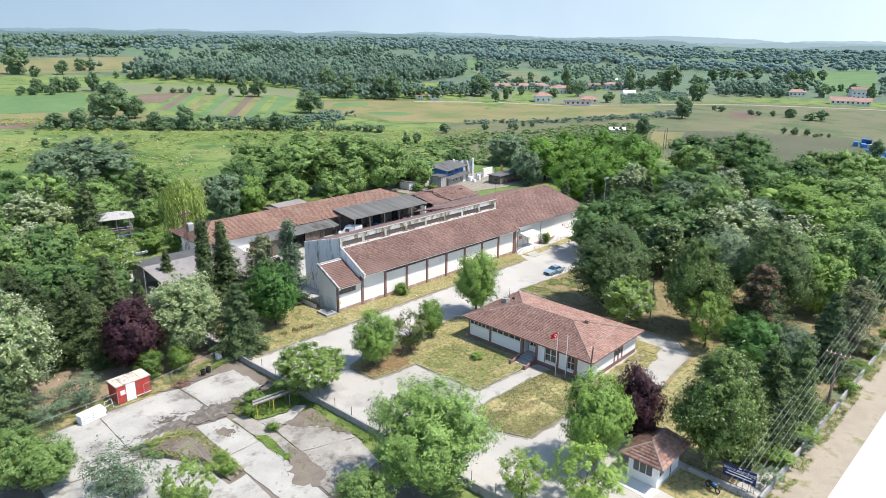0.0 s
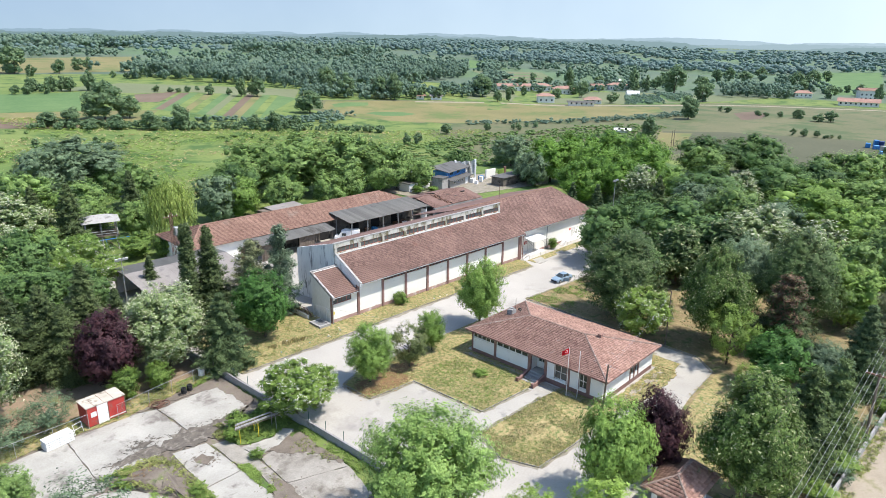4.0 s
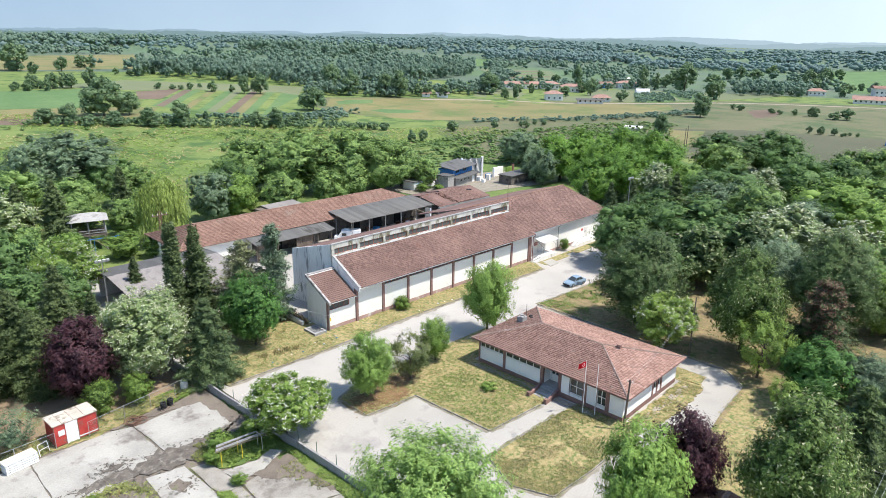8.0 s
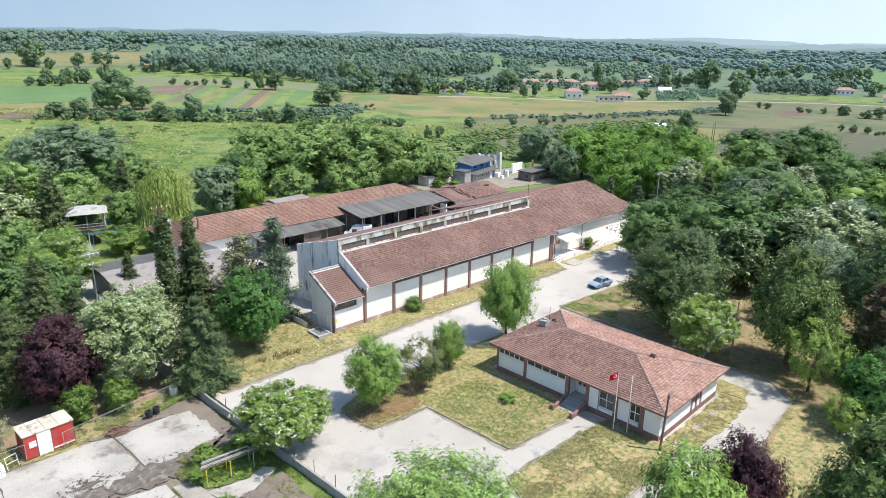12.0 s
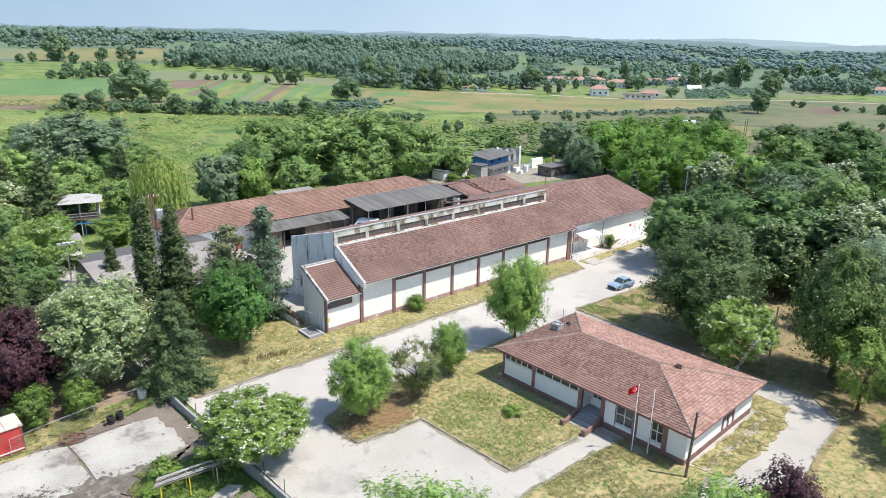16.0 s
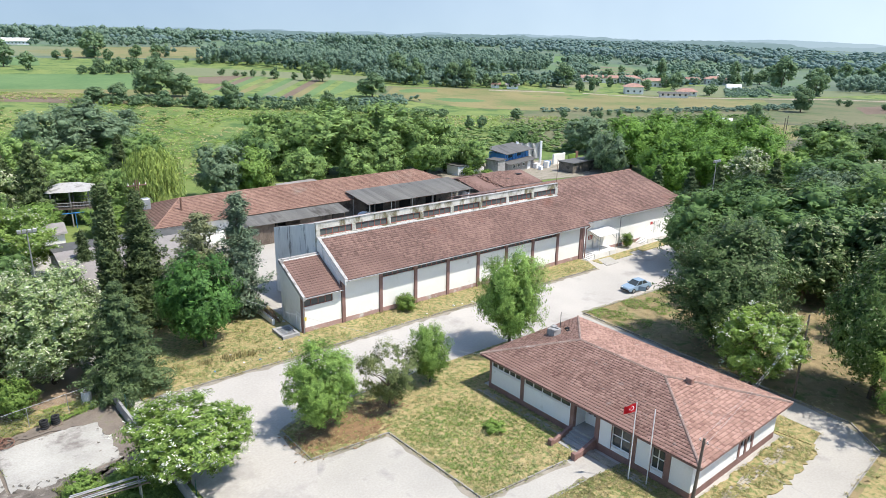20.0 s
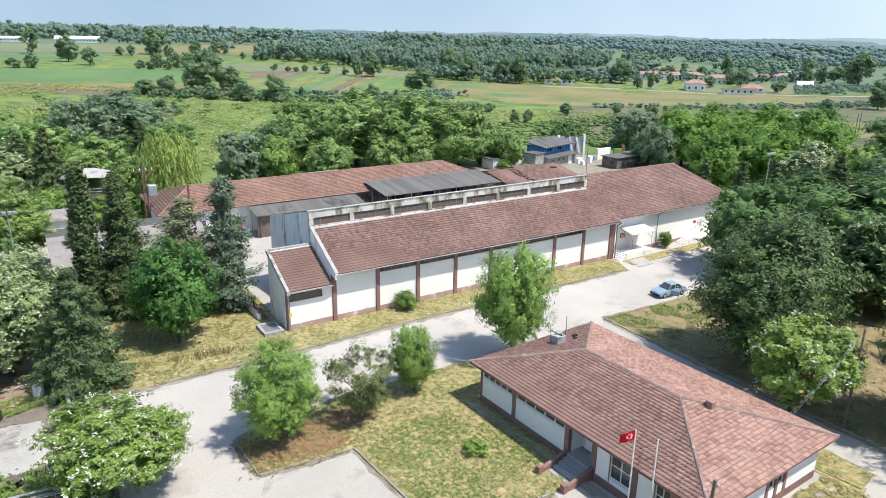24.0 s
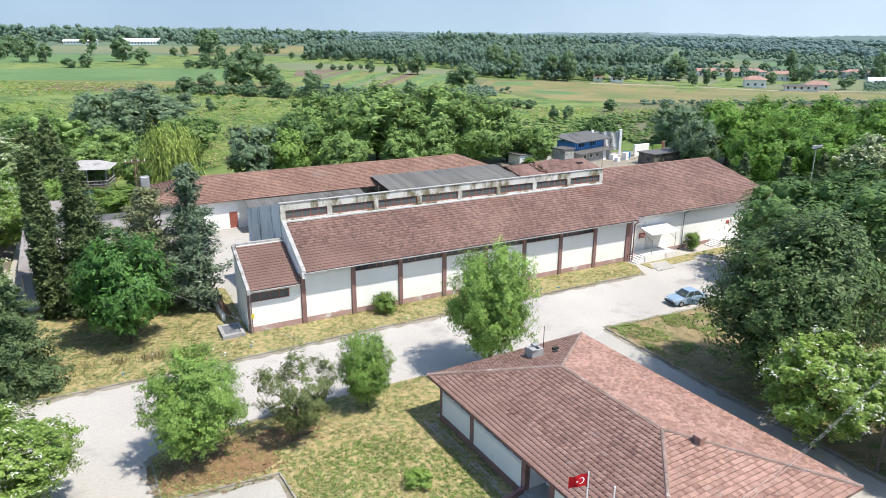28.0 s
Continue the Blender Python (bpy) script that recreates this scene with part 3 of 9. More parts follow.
def tile_roof(owner, origin, along, upslope, ring, material, w=0.33, l=0.38, singles=None, name="roof_tiles"):
    """Tiles over the polygon ring, in (u, v) metres on the plane of along and upslope. singles: a stretch (u0, u1, v0, v1) whose tiles are objects."""
    o, u, v = np.array(origin, float), np.array(along, float), np.array(upslope, float)
    u, v = u / np.linalg.norm(u), v / np.linalg.norm(v)
    nrm = np.cross(u, v)
    tv, tf = tile_mesh("roof_tile", w, l, material)
    basis = np.stack([u, v, nrm])
    vs, fs, count, placed = [], [], 0, []
    rng = np.random.default_rng(len(ring) + int(abs(o[0]) * 10))
    pts = np.array(ring, float)
    top = pts[:, 1].max()
    for j in range(int(top / l) + 1):
        mid = min(j * l + l * 0.5, top - 0.01)
        cuts = []
        for a, b in zip(pts, np.roll(pts, -1, 0)):
            if (a[1] - mid) * (b[1] - mid) < 0:
                cuts.append(a[0] + (b[0] - a[0]) * (mid - a[1]) / (b[1] - a[1]))
        if len(cuts) < 2:
            continue
        lo, hi = min(cuts), max(cuts)
        n = int(round((hi - lo) / w))
        for i in range(n):
            uu = lo + (hi - lo) * i / n
            shift = np.array([uu, j * l, rng.uniform(0, 0.008)])
            tv2 = tv * (((hi - lo) / n) / w, 1, 1)
            tv2[:, 2] += rng.uniform(-0.006, 0.01) * tv2[:, 1] / l
            if singles and singles[0] <= uu <= singles[1] and singles[2] <= j * l <= singles[3] and len(placed) < 300:
                placed.append(shift)
                continue
            vs.append((tv2 + shift) @ basis + o)
            fs.append(tf + count)
            count += len(tv)
    if vs:
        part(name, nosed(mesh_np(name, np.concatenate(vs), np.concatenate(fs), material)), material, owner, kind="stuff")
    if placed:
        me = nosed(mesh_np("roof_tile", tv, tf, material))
        turn = Matrix([[*c] for c in basis.T]).to_4x4()
        for s in placed:
            ob = part("roof_tile", me, material, owner)
            ob.matrix_basis = Matrix.Translation(Vector(o)) @ turn @ Matrix.Translation(Vector(s))


def ridge_line(owner, a, b, r=0.13, material=None, step=0.42):
    a, b = Vector(a), Vector(b)
    n = max(1, int((b - a).length / step))
    bm = bm_new()
    for i in range(n):
        p, q = a.lerp(b, i / n), a.lerp(b, (i + 1.06) / n)
        rod(bm, p + Vector((0, 0, random.uniform(-0.01, 0.01))), q, r * random.uniform(0.98, 1.12), r * 0.88, 7)
    part("ridge_tiles", bm, material or RIDGE, owner, kind="stuff")


def window(owner, m, w, h, cols=1, rows=1, frame_mat=None, pane_mat=None, bar=0.06, depth=0.08, sill=None, name="window"):
    """In its own x-z plane, looking to -y; the lower left corner at the origin."""
    bm = bm_new()
    for x in (0, w - bar):
        box(bm, x, -depth, 0, x + bar, depth, h)
    for z in (0, h - bar):
        box(bm, bar, -depth, z, w - bar, depth, z + bar)
    for i in range(1, cols):
        x = w * i / cols
        box(bm, x - bar / 2, -depth * 0.9, bar, x + bar / 2, depth * 0.9, h - bar)
    for j in range(1, rows):
        z = h * j / rows
        for i in range(cols):
            box(bm, w * i / cols + bar / 2 + 0.01, -depth * 0.8, z - bar / 2, w * (i + 1) / cols - bar / 2 - 0.01, depth * 0.8, z + bar / 2)
    ob = part(name, bm, frame_mat or PVC, owner)
    ob.matrix_basis = m
    for i in range(cols):
        for j in range(rows):
            part("pane", box(bm_new(), w * i / cols + 0.02, -0.006, h * j / rows + 0.02, w * (i + 1) / cols - 0.02, 0.006, h * (j + 1) / rows - 0.02), pane_mat or GLASS, ob)
    if sill:
        part("window_sill", box(bm_new(), -0.06, -depth - 0.1, -0.06, w + 0.06, depth, -0.005), sill, ob)
    return ob


def door(owner, m, w, h, material, leaves=1, glazed=False, name="door"):
    bm = bm_new()
    for x in (0, w - 0.08):
        box(bm, x, -0.07, 0, x + 0.08, 0.07, h)
    box(bm, 0.08, -0.07, h - 0.08, w - 0.08, 0.07, h)
    ob = part(name, bm, material, owner)
    ob.matrix_basis = m
    lw_ = (w - 0.18) / leaves
    for i in range(leaves):
        x = 0.09 + lw_ * i
        if glazed:
            part("door_leaf", box(bm_new(), x + 0.005, -0.03, 0.02, x + lw_ - 0.005, 0.03, 0.9), material, ob)
            part("pane", box(bm_new(), x + 0.07, -0.008, 0.92, x + lw_ - 0.07, 0.008, h - 0.12), GLASS, ob)
        else:
            part("door_leaf", bevel(box(bm_new(), x + 0.005, -0.03, 0.02, x + lw_ - 0.005, 0.03, h - 0.09), 0.01), material, ob)
        part("handle", bevel(box(bm_new(), x + lw_ - 0.14, -0.075, 1.0, x + lw_ - 0.03, -0.035, 1.04), 0.006), STEEL, ob)
    return ob


FACE_S = Matrix.Identity(4)                       # looks to -y
FACE_W = Euler((0, 0, -math.pi / 2)).to_matrix().to_4x4()   # looks to -x


def at(x, y, z, face=FACE_S):
    return Matrix.Translation((x, y, z)) @ face


def gutter(owner, a, b, r=0.09):
    a, b = Vector(a), Vector(b)
    side_way = (b - a).normalized().cross(Vector((0, 0, 1)))
    bm = bm_new()
    arc = [(math.cos(t), math.sin(t)) for t in np.linspace(math.pi, 2 * math.pi, 7)]
    rows = [[bm.verts.new(p + side_way * c * k + Vector((0, 0, s * k))) for k, cs in ((r, arc), (r * 0.8, arc[::-1])) for c, s in cs] for p in (a, b)]
    n = len(rows[0])
    for i in range(n):
        bm.faces.new((rows[0][i], rows[0][(i + 1) % n], rows[1][(i + 1) % n], rows[1][i]))
    bm.faces.new(rows[0]), bm.faces.new(rows[1][::-1])
    return part("gutter", bm, GUTTER, owner)


def pipe(owner, pts, r=0.055, material=None, name="downpipe"):
    bm = bm_new()
    for a, b in zip(pts, pts[1:]):
        rod(bm, a, b, r, r, 8)
    return part(name, bm, material or GUTTER, owner)


# ---- long warehouse with clerestory ----
wh = thing("warehouse", "long white warehouse with brown pilasters, tiled roof and clerestory windows", "warehouse")
L, EAVE_Y, EAVE_Z, TOP_Y, TOP_Z, CREST = 40.0, -0.85, 5.40, 5.45, 8.72, 10.62
for k in range(8):
    x0, x1 = 5.0 * k + 0.22, 5.0 * k + 4.78
    strip = 1 <= k <= 6
    top = 4.40 if strip else 5.6
    part("wall_panel", box(bm_new(), x0, 0.06, 0.62, x1, 0.34, top), CREAM, wh, "cream rendered wall panel")
    part("plinth", box(bm_new(), x0, 0.03, -0.1, x1, 0.345, 0.615), ROSE, wh, "faded rose plinth with peeling paint")
    if strip:
        part("lintel", box(bm_new(), x0, 0.06, 5.26, x1, 0.34, 5.6), CREAM, wh)
        window(wh, at(x0, 0.2, 4.41), x1 - x0, 0.84, 6, 1, REDFRAME, GLASS, 0.05, 0.05)
for k in range(9):
    part("pilaster", bevel(box(bm_new(), 5.0 * k - 0.215, -0.10, -0.1, 5.0 * k + 0.215, 0.345, 5.55), 0.015), BROWN, wh, "brown painted pilaster")
slope = Vector((0, TOP_Y - EAVE_Y, TOP_Z - EAVE_Z))
rl = slope.length
roof = part("roof", solid(bm_new(), [(-0.02, EAVE_Y, EAVE_Z - 0.14), (L + 0.45, EAVE_Y, EAVE_Z - 0.14), (L + 0.45, TOP_Y, TOP_Z - 0.14), (-0.02, TOP_Y, TOP_Z - 0.14)],
                           [(-0.02, EAVE_Y, EAVE_Z - 0.01), (L + 0.45, EAVE_Y, EAVE_Z - 0.01), (L + 0.45, TOP_Y, TOP_Z - 0.01), (-0.02, TOP_Y, TOP_Z - 0.01)]), TILE_DARK, wh, "dark weathered clay tile roof")
tile_roof(roof, (0.12, EAVE_Y - 0.05, EAVE_Z), (1, 0, 0), slope, [(0, 0), (L + 0.35, 0), (L + 0.35, rl), (0, rl)], TILE_DARK, 0.30, 0.36, singles=(0, 8, 0, 3.2))
gutter(wh, (-0.1, EAVE_Y - 0.12, EAVE_Z - 0.02), (L + 0.5, EAVE_Y - 0.12, EAVE_Z - 0.06))
part("verge", solid(bm_new(), [(-0.24, EAVE_Y - 0.05, EAVE_Z - 0.55), (0.08, EAVE_Y - 0.05, EAVE_Z - 0.55), (0.08, TOP_Y, 6.6), (-0.24, TOP_Y, 6.6)],
                     [(-0.24, EAVE_Y - 0.05, EAVE_Z + 0.16), (0.08, EAVE_Y - 0.05, EAVE_Z + 0.16), (0.08, TOP_Y, TOP_Z + 0.20), (-0.24, TOP_Y, TOP_Z + 0.20)]), PALEWALL, wh, "pale parapet along the gable")
part("coping", solid(bm_new(), [(-0.27, EAVE_Y - 0.10, EAVE_Z + 0.165), (0.11, EAVE_Y - 0.10, EAVE_Z + 0.165), (0.11, TOP_Y, TOP_Z + 0.205), (-0.27, TOP_Y, TOP_Z + 0.205)],
                      [(-0.27, EAVE_Y - 0.10, EAVE_Z + 0.22), (0.11, EAVE_Y - 0.10, EAVE_Z + 0.22), (0.11, TOP_Y, TOP_Z + 0.26), (-0.27, TOP_Y, TOP_Z + 0.26)]), DIRTYWHITE, wh)
part("gable_wall", side(bm_new(), [(0.35, -0.1), (TOP_Y + 0.02, -0.1), (TOP_Y + 0.02, TOP_Z - 0.15), (0.35, EAVE_Z - 0.02)], -0.26, 0.0), PALEWALL, wh)
part("flashing", box(bm_new(), 0.1, TOP_Y - 0.28, TOP_Z - 0.06, L + 0.1, TOP_Y - 0.02, TOP_Z + 0.08), FLASHDULL, wh, "white flashing below the clerestory")
part("clerestory_sill", box(bm_new(), -0.3, TOP_Y, 8.2, L + 0.2, TOP_Y + 0.3, 8.95), BEAM, wh)
part("clerestory_beam", box(bm_new(), -0.3, TOP_Y, 9.82, L + 0.2, TOP_Y + 0.3, CREST - 0.06), BEAM, wh, "moss-stained concrete beam")
part("coping", box(bm_new(), -0.36, TOP_Y - 0.08, CREST - 0.055, L + 0.26, TOP_Y + 0.36, CREST + 0.0), DIRTYWHITE, wh)
bay = (L + 0.3) / 8
for k in range(9):
    part("clerestory_pier", box(bm_new(), -0.3 + (bay + 0.0) * k - (0 if k == 0 else 0.25), TOP_Y - 0.05, 8.955, -0.3 + bay * k + (0.5 if k == 0 else 0.25), TOP_Y + 0.28, 9.815), BEAM, wh)
    if k < 8:
        x0 = -0.3 + bay * k + (0.5 if k == 0 else 0.25)
        window(wh, at(x0 + 0.005, TOP_Y + 0.14, 8.958), -0.3 + bay * (k + 1) - 0.26 - x0, 0.85, 5, 1, REDFRAME, GLASS_DUSTY, 0.07, 0.05)
# rear half: a roof falling away behind the clerestory
RY, RZ = 14.0, 8.2
rear = part("rear_roof", solid(bm_new(), [(-0.1, TOP_Y + 0.31, 10.30), (L, TOP_Y + 0.31, 10.30), (L, RY, RZ - 0.12), (-1.6, RY, RZ - 0.12)],
                               [(-0.1, TOP_Y + 0.31, 10.42), (L, TOP_Y + 0.31, 10.42), (L, RY, RZ), (-1.6, RY, RZ)]), TILE_DARK, wh)
part("end_wall", solid(bm_new(), [(-0.3, TOP_Y + 0.305, -0.1), (0.0, TOP_Y + 0.305, -0.1), (-1.4, RY, -0.1), (-1.75, RY, -0.1)],
                        [(-0.3, TOP_Y + 0.305, CREST - 0.1), (0.0, TOP_Y + 0.305, CREST - 0.1), (-1.4, RY, RZ + 0.15), (-1.75, RY, RZ + 0.15)]), GREYWALL, wh, "grey end wall streaked black with damp")
part("rear_wall", box(bm_new(), -1.4, RY - 0.31, -0.1, L, RY - 0.01, RZ - 0.13), PALEWALL, wh)
part("downpipe", rod(bm_new(), (-0.62, 9.2, 1), (-0.62, 9.2, 9.3), 0.06), GUTTER, wh)
part("side_wall", side(bm_new(), [(0.36, -0.1), (RY - 0.32, -0.1), (RY - 0.32, RZ - 0.2), (TOP_Y + 0.3, 8.4), (TOP_Y, TOP_Z - 0.2), (0.36, EAVE_Z + 0.4)], L - 0.3, L + 0.05), PALEWALL, wh)

# lower annex at the near end
PX, PZ0, PZ1, PYB = -5.07, 4.45, 7.05, 5.1
an = thing("annex", "small lean-to annex with tiled roof at the end of the warehouse", "annex")
part("front_wall", box(bm_new(), PX + 0.22, 0.06, 0.62, -0.24, 0.34, 3.02), CREAM, an, "cream wall with flaking paint")
part("plinth", box(bm_new(), PX + 0.22, 0.03, -0.1, -0.24, 0.345, 0.615), ROSE, an, "faded rose plinth with peeling paint")
part("lintel", box(bm_new(), PX + 0.22, 0.06, 3.88, -0.24, 0.34, 4.5), CREAM, an)
part("wall_panel", box(bm_new(), -1.3, 0.06, 3.025, -0.24, 0.34, 3.875), CREAM, an)
window(an, at(PX + 0.23, 0.18, 3.025), 3.5, 0.85, 4, 1, REDFRAME, GLASS, 0.06, 0.06)
part("pilaster", bevel(box(bm_new(), PX - 0.1, -0.08, -0.1, PX + 0.215, 0.3, 4.4), 0.015), BROWN, an, "brown painted corner pilaster")
part("side_wall", side(bm_new(), [(0.305, -0.1), (PYB, -0.1), (PYB, PZ1 - 0.1), (0.305, PZ0 - 0.1)], PX - 0.08, PX + 0.2), PALEWALL, an, "weathered pale side wall")
part("rear_wall", box(bm_new(), PX + 0.205, PYB - 0.3, -0.1, -0.27, PYB, PZ1), PALEWALL, an)
aroof = part("roof", solid(bm_new(), [(PX + 0.1, -0.5, PZ0 - 0.25), (-0.33, -0.5, PZ0 - 0.25), (-0.33, PYB - 0.02, PZ1 - 0.12), (PX + 0.1, PYB - 0.02, PZ1 - 0.12)],
                            [(PX + 0.1, -0.5, PZ0 - 0.12), (-0.33, -0.5, PZ0 - 0.12), (-0.33, PYB - 0.02, PZ1), (PX + 0.1, PYB - 0.02, PZ1)]), TILE_DARK, an)
tile_roof(aroof, (PX + 0.15, -0.55, PZ0 - 0.11), (1, 0, 0), (0, PYB + 0.5, PZ1 - PZ0 + 0.12), [(0, 0), (4.55, 0), (4.55, 6.1), (0, 6.1)], TILE_DARK, 0.30, 0.36, singles=(0, 4.6, 0, 6))
for nm, x0, x1 in (("verge", PX - 0.2, PX + 0.1),):
    part(nm, solid(bm_new(), [(x0, -0.65, PZ0 - 0.42), (x1, -0.65, PZ0 - 0.42), (x1, PYB + 0.1, PZ1 - 0.15), (x0, PYB + 0.1, PZ1 - 0.15)],
                   [(x0, -0.65, PZ0 + 0.06), (x1, -0.65, PZ0 + 0.06), (x1, PYB + 0.1, PZ1 + 0.22), (x0, PYB + 0.1, PZ1 + 0.22)]), DIRTYWHITE, an, "pale coping along the verge")
part("coping", box(bm_new(), PX + 0.14, PYB - 0.2, PZ1 + 0.01, -0.34, PYB + 0.12, PZ1 + 0.2), DIRTYWHITE, an)
gutter(an, (PX + 0.1, -0.62, PZ0 - 0.14), (-0.35, -0.62, PZ0 - 0.17))
pipe(an, [(PX + 0.05, -0.6, PZ0 - 0.2), (PX + 0.05, -0.16, PZ0 - 0.6), (PX + 0.05, -0.16, 0.1)])
part("sign_plate", box(bm_new(), PX + 0.0, -0.19, 1.55, PX + 0.34, -0.17, 2.0), YELLOW, an, "small yellow warning plate")
door(an, at(PX - 0.085, 1.4, 0.1, FACE_W), 0.95, 2.1, PALEWALL)
# inspection pit beside the annex
pit = thing("inspection_pit", "concrete pit rim with a dark steel grating", "pit")
bm = bm_new()
for a in ((-7.65, -0.35, -5.65, 0.05), (-7.65, 2.0, -5.65, 2.4), (-7.65, 0.055, -7.35, 1.995), (-5.95, 0.055, -5.65, 1.995)):
    box(bm, a[0], a[1], -0.05, a[2], a[3], 0.42)
part("rim", bm, BLOCKWALL, pit)
bm = bm_new()
for i in range(12):
    box(bm, -7.345, 0.12 + i * 0.158, 0.30, -5.955, 0.18 + i * 0.158, 0.34)
part("grating", bm, GUTTER, pit)
# Floor lies above ground; its near-black colour paints the pit's shade.
part("pit_floor", box(bm_new(), -7.34, 0.06, 0.08, -5.96, 1.99, 0.12), DARK, pit)

scrap = thing("scrap_pile", "rusty pipes and boards leaning on the railing", "scrap", pose(-6.2, 5.6, 0))
for k in range(11):
    y = random.uniform(-1.6, 3.4)
    part("scrap_rod", rod(bm_new(), (random.uniform(-0.1, 0.5), y, 0.05), (-0.45 + random.uniform(-0.1, 0.1), y + random.uniform(-1.2, 1.2), random.uniform(1.0, 2.0)), random.uniform(0.02, 0.05), None, 6), random.choice([RUST, TIMBER, STEEL, RUST]), scrap)
for k in range(4):
    y = random.uniform(-1.4, 2.6)
    part("scrap_board", bevel(solid(bm_new(), [(0.35, y, 0.0), (0.35, y + 0.5, 0.0), (0.40, y + 0.5, 0.0), (0.40, y, 0.0)], [(-0.35, y + 0.2, 1.4), (-0.35, y + 0.7, 1.4), (-0.30, y + 0.7, 1.4), (-0.30, y + 0.2, 1.4)]), 0.008), random.choice([TIMBER, RUST]), scrap)
for k in range(26):
    x, y = random.choice([(random.uniform(-6.4, -5.4), random.uniform(2.8, 8)), (random.uniform(-9, -3), random.uniform(-3.6, -1.4)), (random.uniform(-20, -9), random.uniform(-3.8, -0.5)), (random.uniform(3, 30), random.uniform(-3.9, -2.8))])
    single("rubbish", bevel(box(bm_new(), -random.uniform(0.06, 0.16), -0.07, 0, random.uniform(0.06, 0.16), 0.07, random.uniform(0.03, 0.12)), 0.02), random.choice([WHITE, WHITE, PALEWALL, BLUEPAINT]), "scrap of pale rubbish lying in the grass", "rubbish", "rubbish in the grass", m=pose(x, y, 0.085, 0, 0, random.uniform(0, 180)))
for ring in ([(41.0, -4.5), (43.8, -4.4), (44.6, -2.0), (42.0, -1.9)], [(48.4, -4.2), (50.6, -4.1), (51.2, -2.4), (48.9, -2.4)]):
    sheet("drain_slab", ring, 0.075, SLAB, "pale concrete slab over the drain before the dock", "slab", 0.12)

# ---- far block ----
fb = thing("storage_hall", "pale storage hall with a broad brown tiled gable roof", "warehouse")
FX0, FX1, FY0, FY1 = 40.1, 66.6, 0.9, 24.0
FE, FR, FRY = 5.5, 8.75, 12.4
part("front_wall", box(bm_new(), FX0, FY0, -0.1, FX1, FY0 + 0.3, FE + 0.1), CREAM, fb, "cream rendered wall")
part("plinth", box(bm_new(), FX0, FY0 - 0.03, -0.1, FX1, FY0 - 0.002, 0.5), ROSE, fb)
part("rear_wall", box(bm_new(), FX0, FY1 - 0.3, -0.1, FX1, FY1, FE), PALEWALL, fb)
part("gable_wall", side(bm_new(), [(FY0 + 0.31, -0.1), (FY1 - 0.31, -0.1), (FY1 - 0.31, FE), (FRY, FR - 0.2), (FY0 + 0.31, FE)], FX1 - 0.3, FX1), CREAM, fb)
part("corner_pier", bevel(box(bm_new(), FX0 + 0.13, -0.12, -0.1, FX0 + 0.6, FY0 - 0.04, 5.35), 0.015), BROWN, fb, "brown painted corner pier")
for nm, y0, y1 in (("front_slope", FY0 - 0.75, FRY), ("rear_slope", FY1 + 0.75, FRY)):
    sgn = 1 if y1 > y0 else -1
    x0 = FX0 - 0.05 if sgn > 0 else FX0 - 6
    zl = FE - 0.1
    r = part(nm, solid(bm_new(), [(x0, y0, zl - 0.14), (FX1 + 0.5, y0, zl - 0.14), (FX1 + 0.5, y1, FR - 0.14), (x0, y1, FR - 0.14)],
                       [(x0, y0, zl), (FX1 + 0.5, y0, zl), (FX1 + 0.5, y1, FR), (x0, y1, FR)]), TILE_DARK, fb)
    if sgn > 0:
        tile_roof(r, (x0, y0 - 0.05, zl + 0.01), (1, 0, 0), (0, y1 - y0, FR - zl), [(0, 0), (FX1 + 0.5 - x0, 0), (FX1 + 0.5 - x0, math.hypot(y1 - y0, FR - zl)), (0, math.hypot(y1 - y0, FR - zl))], TILE_DARK, 0.34, 0.40)
ridge_line(fb, (34, FRY, FR + 0.02), (FX1 + 0.5, FRY, FR + 0.02), 0.16, TILE_PALE)
gutter(fb, (FX0 + 0.2, FY0 - 0.88, FE - 0.12), (FX1 + 0.5, FY0 - 0.88, FE - 0.16))
pipe(fb, [(50.6, FY0 - 0.85, FE - 0.2), (50.2, FY0 - 0.12, FE - 0.75), (50.2, FY0 - 0.12, 0.1)], 0.06)
part("valley_gutter", solid(bm_new(), [(40.46, -0.95, 5.15), (40.7, -0.95, 5.15), (40.7, 2.3, 6.85), (40.46, 2.3, 6.85)], [(40.46, -0.95, 5.46), (40.7, -0.95, 5.46), (40.7, 2.3, 6.98), (40.46, 2.3, 6.98)]), BROWN, fb)
pipe(fb, [(40.75, -0.95, 5.2), (40.75, -0.35, 4.7), (40.75, -0.35, 0.1)], 0.08, BROWN)
for x0, wd in ((43.9, 1.3), (59.4, 1.1)):
    door(fb, at(x0, FY0 - 0.01, 0.82 if x0 < 50 else 0.72), wd, 2.15, PALEWALL, 2)
for nm, x0, x1, y0, zt in (("loading_dock", 41.9, 47.0, -1.35, 0.8), ("loading_dock", 55.6, 62.5, -0.9, 0.7)):
    dk = thing(nm, "concrete loading dock with side steps against the hall", "dock", group="loading docks")
    part("platform", bevel(box(bm_new(), x0, y0, -0.1, x1, FY0 - 0.035, zt), 0.02), PALEWALL, dk)
    for s in range(4):
        part("step", bevel(box(bm_new(), x0 - 0.32 * (s + 1), y0 + 0.1, -0.1, x0 - 0.32 * s - 0.004, FY0 - 0.3, zt * (1 - (s + 1) / 5)), 0.012), PALEWALL, dk)
cn = thing("canopy", "pale sheet canopy on slim posts over the dock door", "canopy")
